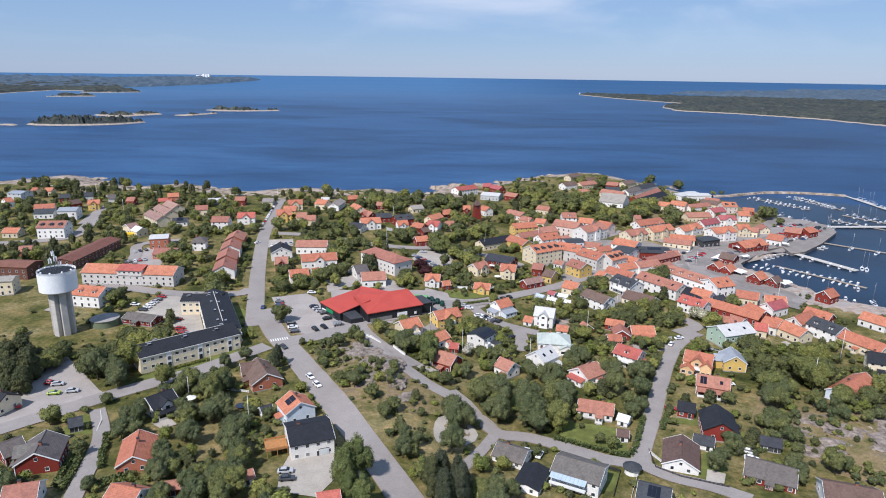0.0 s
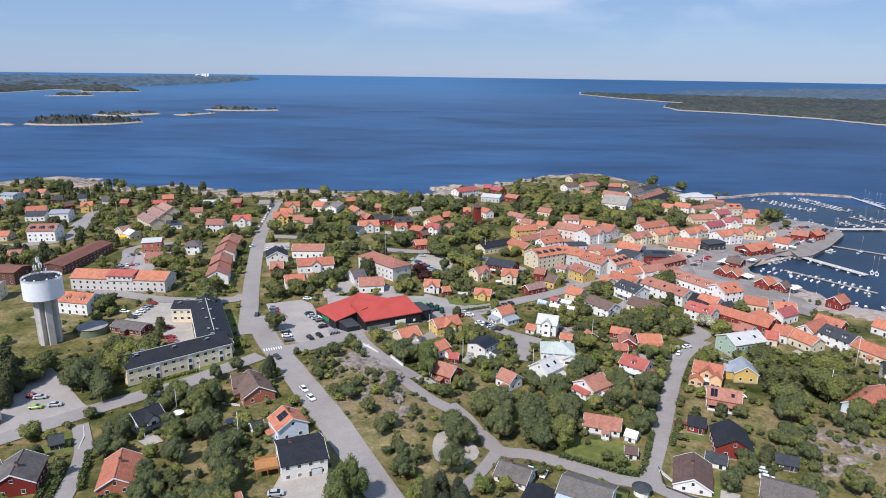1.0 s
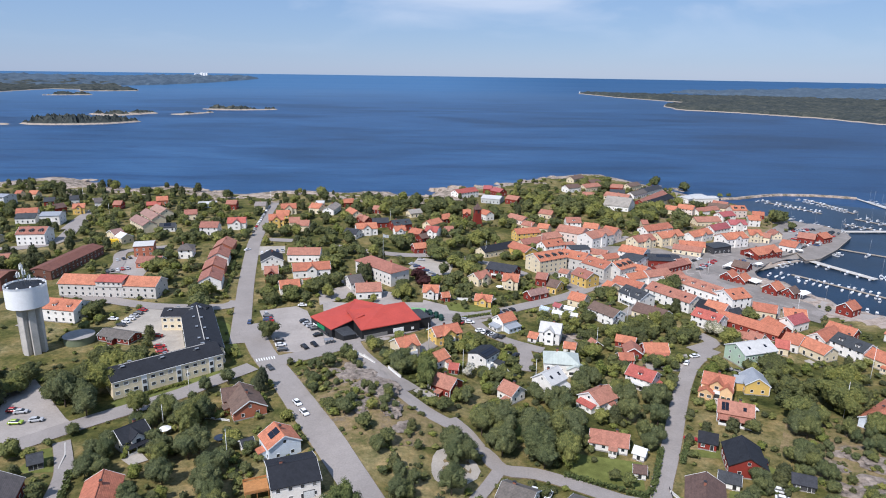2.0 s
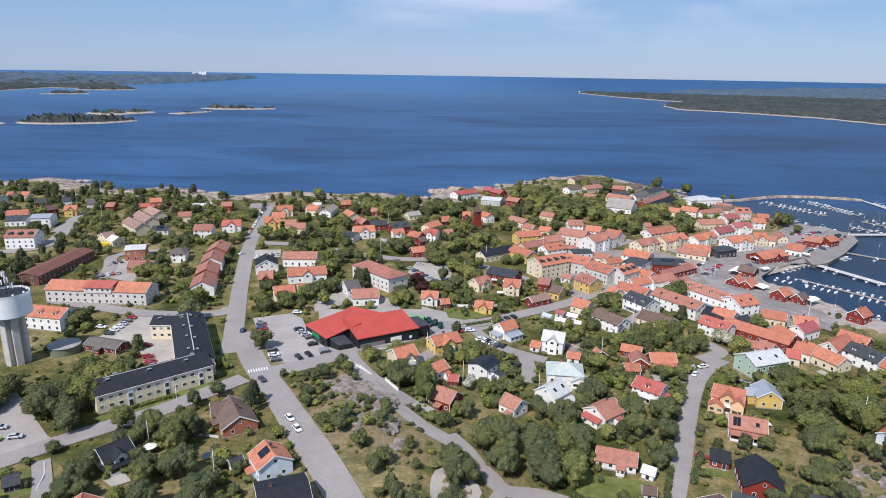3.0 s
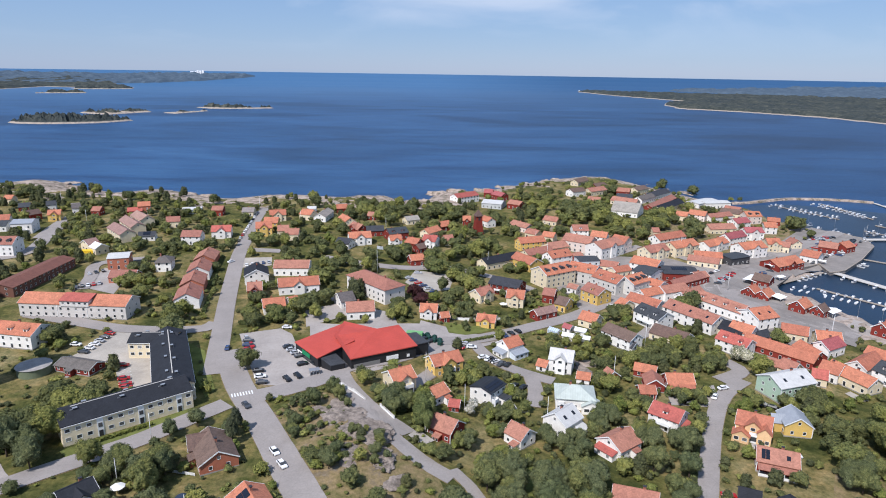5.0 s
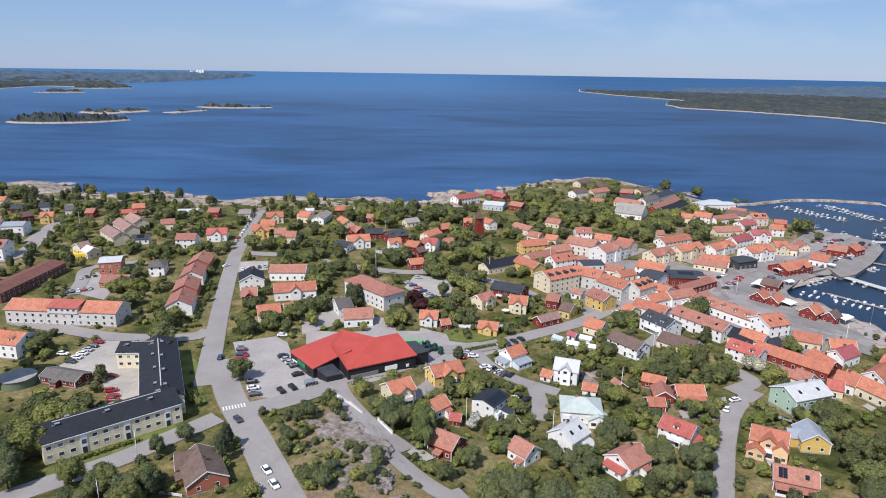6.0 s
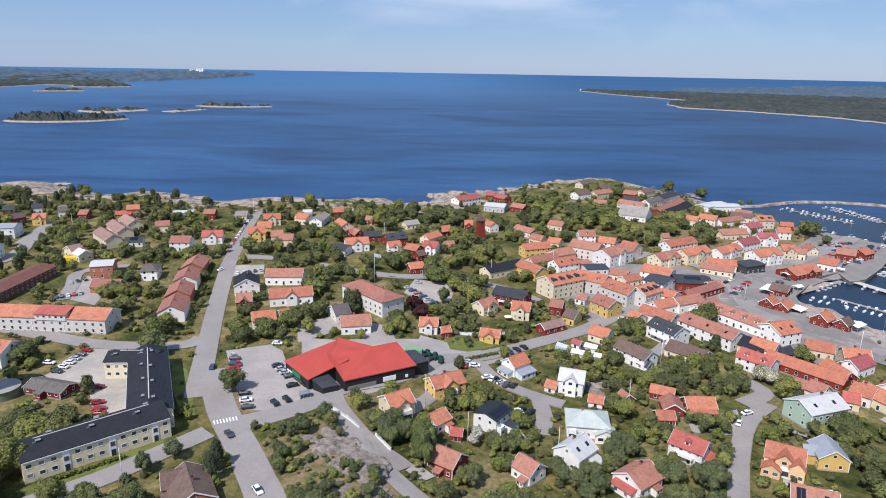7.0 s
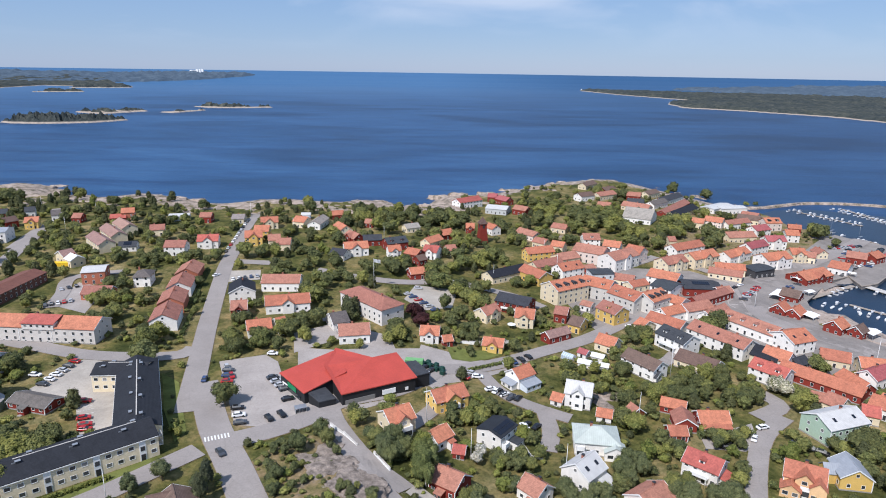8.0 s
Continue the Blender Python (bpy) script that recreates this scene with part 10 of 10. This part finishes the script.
def gazebo(x, y):
    g = thing("gazebo", pose(x, y, float(land(x, y))), "round garden pavilion with dark conical roof", "gazebo")
    bm = bmesh.new()
    tube(bm, 0, 0, -0.3, 2.3, 2.2, 2.2, 12, 0, False)
    part("wall", bm, WALL_MAT["white"], g)
    bm = bmesh.new()
    tube(bm, 0, 0, 2.3, 3.7, 2.9, 0.1, 12, 0, False)
    part("roof", bm, ROOF_MAT["slate"], g)


def trampoline(x, y):
    g = thing("trampoline", pose(x, y, float(land(x, y))), "round dark garden trampoline on steel legs", "trampoline")
    bm = bmesh.new()
    tube(bm, 0, 0, 0.75, 0.82, 1.9, 1.9, 20)
    part("mat", bm, m_cover, g)
    for i in range(4):
        bm = bmesh.new()
        tube(bm, 1.7 * math.cos(i * 1.57), 1.7 * math.sin(i * 1.57), 0, 0.76, 0.05, 0.05, 6)
        part("leg", bm, m_steel, g)


def sun_umbrella(x, y):
    g = thing("sun_umbrella", pose(x, y, float(land(x, y))), "large white garden umbrella standing open", "umbrella", "garden umbrellas")
    bm = bmesh.new()
    tube(bm, 0, 0, -0.2, 2.6, 0.05, 0.05, 6)
    part("pole", bm, m_steel, g)
    bm = bmesh.new()
    tube(bm, 0, 0, 2.2, 2.9, 2.0, 0.1, 8, 0, False)
    part("canopy", bm, m_fabric, g)


def yellow_container(x, y):
    g = thing("container", pose(x, y, float(land(x, y)), 0, 0, 8), "long bright yellow tarpaulin-covered container", "container")
    bm = bmesh.new()
    box(bm, -6.5, -1.4, 0, 6.5, 1.4, 2.3, 0, 0.12)
    part("body", bm, m_yellow, g)
    bm = bmesh.new()
    prism(bm, [(-1.5, 2.3), (1.5, 2.3), (0, 2.9)], -6.6, 6.6)
    part("tarpaulin", bm, m_yellow, g)


garage_door = thing("garage_door", pose(-42.6, 171.5, float(land(-42.6, 171.5)), 0, 0, 23) @ pose(3.2, -6.76, 0), "pale grey sectional garage door with dark surround", "garage door")
bm = bmesh.new()
box(bm, -1.6, -0.16, -0.1, 1.6, -0.1, 2.7)
part("surround", bm, m_tin, garage_door)
for i in range(4):
    bm = bmesh.new()
    box(bm, -1.45, -0.21, 0.02 + i * 0.63, 1.45, -0.14, 0.62 + i * 0.63, 0, 0.015)
    part("panel", bm, WALL_MAT["palegrey"], garage_door)

# wooden deck beside the white garage, and its door
deck = thing("timber_deck", pose(-51.6, 167.6, float(land(-51.6, 167.6)), 0, 0, 23), "raised new timber deck beside the white garage", "deck")
for i in range(12):
    bm = bmesh.new()
    box(bm, -3.2, -3.0 + i * 0.5, 2.5, 3.2, -2.53 + i * 0.5, 2.56)
    part("plank", bm, m_deck, deck)
for sx in (-3.0, 0, 3.0):
    for sy in (-2.9, 2.9):
        bm = bmesh.new()
        box(bm, sx - 0.08, sy - 0.08, -0.5, sx + 0.08, sy + 0.08, 3.5)
        part("post", bm, m_deck, deck)
for sy in (-3.0, 3.0):
    bm = bmesh.new()
    box(bm, -3.2, sy - 0.03, 2.8, 3.2, sy + 0.03, 3.4)
    part("railing", bm, m_deck, deck)


# ---- bare granite on the knolls ----
def outcrop(x, y, rx, ry, tall, turn, seed, mat=None, sub=4):
    bm = bmesh.new()
    bmesh.ops.create_icosphere(bm, subdivisions=sub, radius=1)
    for q in bm.verts:
        d = q.co.copy()
        n1 = noise.noise(d * 1.7 + Vector((seed, 0, 0))) * 0.34 + noise.noise(d * 4.5 + Vector((0, seed, 0))) * 0.22 + noise.noise(d * 11 + Vector((0, 0, seed))) * 0.12
        q.co = d * (1 + n1)
        q.co = Vector((q.co.x * rx, q.co.y * ry, q.co.z * tall))
    ob = part("rock_outcrop", bm, mat or m_rock, None, "", pose(x, y, float(land(x, y)) - 0.3 * tall, 0, 0, turn))
    tagged(ob, "smooth pinkish granite skerry rock on the shore" if mat else "bare grey granite outcrop among dry grass", "rock", "granite outcrops")


hedge(1.1, 1.5, [(-117.9, 330.6), (-120.5, 341.9)])
hedge(1.1, 1.5, [(-121.7, 347.1), (-124.8, 362)])
hedge(1.1, 1.5, [(-127.8, 368.7), (-131.9, 384.8)])
hedge(1.1, 1.5, [(-134.9, 393.2), (-138.2, 407.2)])
hedge(1.0, 1.1, [(-110.4, 219.8), (-97.2, 231.4)])
hedge(1.1, 1.5, [(-139, 410.8), (-140.7, 420.2)])
hedge(1.6, 1.6, [(35.4, 187.6), (48.1, 181.7), (56, 178.7), (60.1, 183.7), (67.8, 202.6)])
hedge(1.4, 1.6, [(71.3, 214.1), (80.8, 238.7)])
hedge(1.3, 1.3, [(-94.8, 146.3), (-90.6, 149.2), (-85.5, 150)])
hedge(1.3, 1.3, [(-105.9, 146.8), (-109.6, 159)])
hedge(1.4, 1.2, [(5.1, 309.5), (21.1, 321)])
hedge(1.6, 2.0, [(-95.9, 317), (-87.6, 318.5), (-79.1, 321.3)])
hedge(1.4, 1.5, [(95.7, 184.3), (104.5, 187.7), (110.7, 185.7)])
hedge(1.2, 1.4, [(-123.6, 331.5), (-116.4, 326)])
hedge(1.0, 1.2, [(12, 276.8), (19.2, 280.8)])
garden_wall(0.4, 1.1, [(-40.5, 261.2), (-35.3, 255.5), (-29.9, 248.4)])
garden_wall(0.4, 1.1, [(-24.3, 244.3), (-21.5, 240.3), (-18.7, 236.2)])
garden_wall(0.3, 0.8, [(21.7, 259.5), (23.3, 254.1), (27, 253.3)])
garden_wall(0.3, 0.7, [(64.1, 181.2), (66.2, 176.2), (71.9, 170)])
garden_wall(0.3, 0.9, [(-9.6, 335.3), (9.9, 335.2), (22.5, 340.5)])
hedge(1.3, 1.4, [(-103, 164.9), (-98.8, 156.2)])
hedge(1.3, 1.6, [(-106.9, 174.5), (-103.2, 166.6)])
hedge(1.4, 1.3, [(-110.2, 167.9), (-105.2, 153.8), (-103.3, 145)])
hedge(1.2, 1.2, [(90.9, 181.1), (100.8, 183.3), (110.9, 187.7)])
hedge(1.2, 1.4, [(77.1, 205.7), (72.6, 196.1)])
hedge(1.4, 1.4, [(-96.4, 146.8), (-92.3, 150.8), (-87.8, 152.7)])
hedge(2.4, 2.6, [(80.5, 268.2), (90.1, 268.4), (98, 269.6)])
fence(0.9, [(64.3, 182.9), (63.4, 172.4), (69.4, 167.4), (81.5, 162.3)], m_tin, "dark-stained picket fence round a lawn")
fence(1.0, [(48.1, 171.6), (52, 169.6), (46.8, 156)], m_tin, "dark-stained garden fence beside the drive")
fence(1.1, [(56.3, 166.7), (51.9, 156.2)], m_trim, "white-painted picket fence beside a garden")
fence(1.0, [(-82.2, 207.5), (-72.4, 205.9)], m_trim, "white-painted picket fence beside a garden")
garden_wall(0.25, 0.35, [(-118, 190.7), (-114, 184.1), (-111.1, 175)])
for x, y, turn, colour in ((17, 292.5, 60, "black"), (20, 291, 60, "slate"), (22.4, 290.1, 60, "black"), (14.6, 294.2, 60, "white"), (23.7, 272.2, 55, "black"), (26.9, 271.3, 55, "black"), (113.5, 262.5, -35, "slate"), (116, 260.5, -35, "black"), (87, 262.5, 10, "black")):
    car(x, y, turn, colour)
gazebo(55.3, 169.1)
trampoline(-71.6, 195.4)
glasshouse_shed = thing("greenhouse", pose(46.6, 326.6, float(land(46.6, 326.6)), 0, 0, -42), "small glass greenhouse with a white frame in a garden", "greenhouse")
bm = bmesh.new()
prism(bm, [(-1.7, -0.6), (1.7, -0.6), (1.7, 1.7), (0, 2.7), (-1.7, 1.7)], -2.6, 2.6)
part("glazing", bm, m_canopy_glass, glasshouse_shed)
for i in range(6):
    bm = bmesh.new()
    prism(bm, [(-1.76, -0.6), (1.76, -0.6), (1.76, 1.74), (0, 2.78), (-1.76, 1.74)], -2.64 + i * 1.04, -2.54 + i * 1.04)
    part("glazing_bar", bm, m_trim, glasshouse_shed)
sun_umbrella(-89.8, 197.3)
sun_umbrella(25.1, 357.7)
yellow_container(-224.5, 420.4)


# outcrops on the two knolls and behind the white villa
for i, (ox, oy, orx, ory, ot) in enumerate(((-34, 236, 8.9, 6.3, 2.4), (-26, 226, 7.6, 10.2, 2.3), (-38, 246, 6.3, 4.4, 1.8), (-21, 213, 6.3, 5.1, 1.9), (-44, 241, 5.1, 3.8, 1.5), (-30, 213, 5.1, 6.3, 1.5), (-16, 203, 5.1, 3.8, 1.3),
                                            (142, 185, 11.4, 6.3, 2.3), (153, 194, 10.2, 7.6, 2.5), (132, 193, 7.6, 5.1, 1.8), (149, 177, 8.9, 5.1, 1.9), (162, 185, 7.6, 6.3, 2.0), (125, 185, 5.1, 3.8, 1.3), (50, 294, 11.4, 3.8, 2.0))):
    outcrop(ox, oy, orx * 0.9, ory * 0.9, ot * 0.62, i * 37, i * 1.7)


ledge_rnd = random.Random(17)
for i in range(22):
    a, k = ledge_rnd.uniform(0, 6.28), math.sqrt(ledge_rnd.random())
    outcrop(141 + 27 * k * math.cos(a), 186 + 17 * k * math.sin(a), ledge_rnd.uniform(3, 7), ledge_rnd.uniform(1.4, 2.8), ledge_rnd.uniform(0.7, 1.3), ledge_rnd.uniform(-50, -20), i * 2.3, None, 3)

shore_rnd = random.Random(31)
for (ax, ay), (bx, by) in zip(COAST[2:25], COAST[3:26]):
    n = max(1, int(math.hypot(bx - ax, by - ay) / 15))
    for i in range(n):
        k = (i + shore_rnd.random()) / n
        x, y = ax + (bx - ax) * k + shore_rnd.uniform(-5, 5), ay + (by - ay) * k - shore_rnd.uniform(2, 16)
        outcrop(x, y, shore_rnd.uniform(5, 13), shore_rnd.uniform(4, 8), shore_rnd.uniform(1.6, 4.2), shore_rnd.uniform(0, 180), shore_rnd.uniform(0, 50), m_coast, 3)


# ---- gravel drives beside the nearer houses ----
def drives():
    rnd = random.Random(12)
    for hx, hy, turn, L, W in FOOTPRINTS:
        if hy > 300 or L * W < 50 or rnd.random() < 0.68:
            continue
        c, s = math.cos(radians(turn)), math.sin(radians(turn))
        front = -1 if c >= 0 else 1
        side = rnd.choice((-1, 1))
        u, w, wide, deep = side * (L / 2 - 1), front * (W / 2 + 2.0), rnd.uniform(2.5, 4.5), rnd.uniform(4.0, 7.5)
        ring = [(u - wide, w), (u + wide, w + front * 0.6), (u + wide * 0.8, w + front * deep), (u - wide * 0.9, w + front * (deep - 0.8))]
        ring = [(hx + a * c - b * s, hy + a * s + b * c) for a, b in ring]
        if front > 0:
            ring.reverse()
        if all(inland(*p) > 8 for p in ring):
            lot(rnd.choice(("gravel", "asphalt", "gravel")), ring)


drives()
plant_copses()
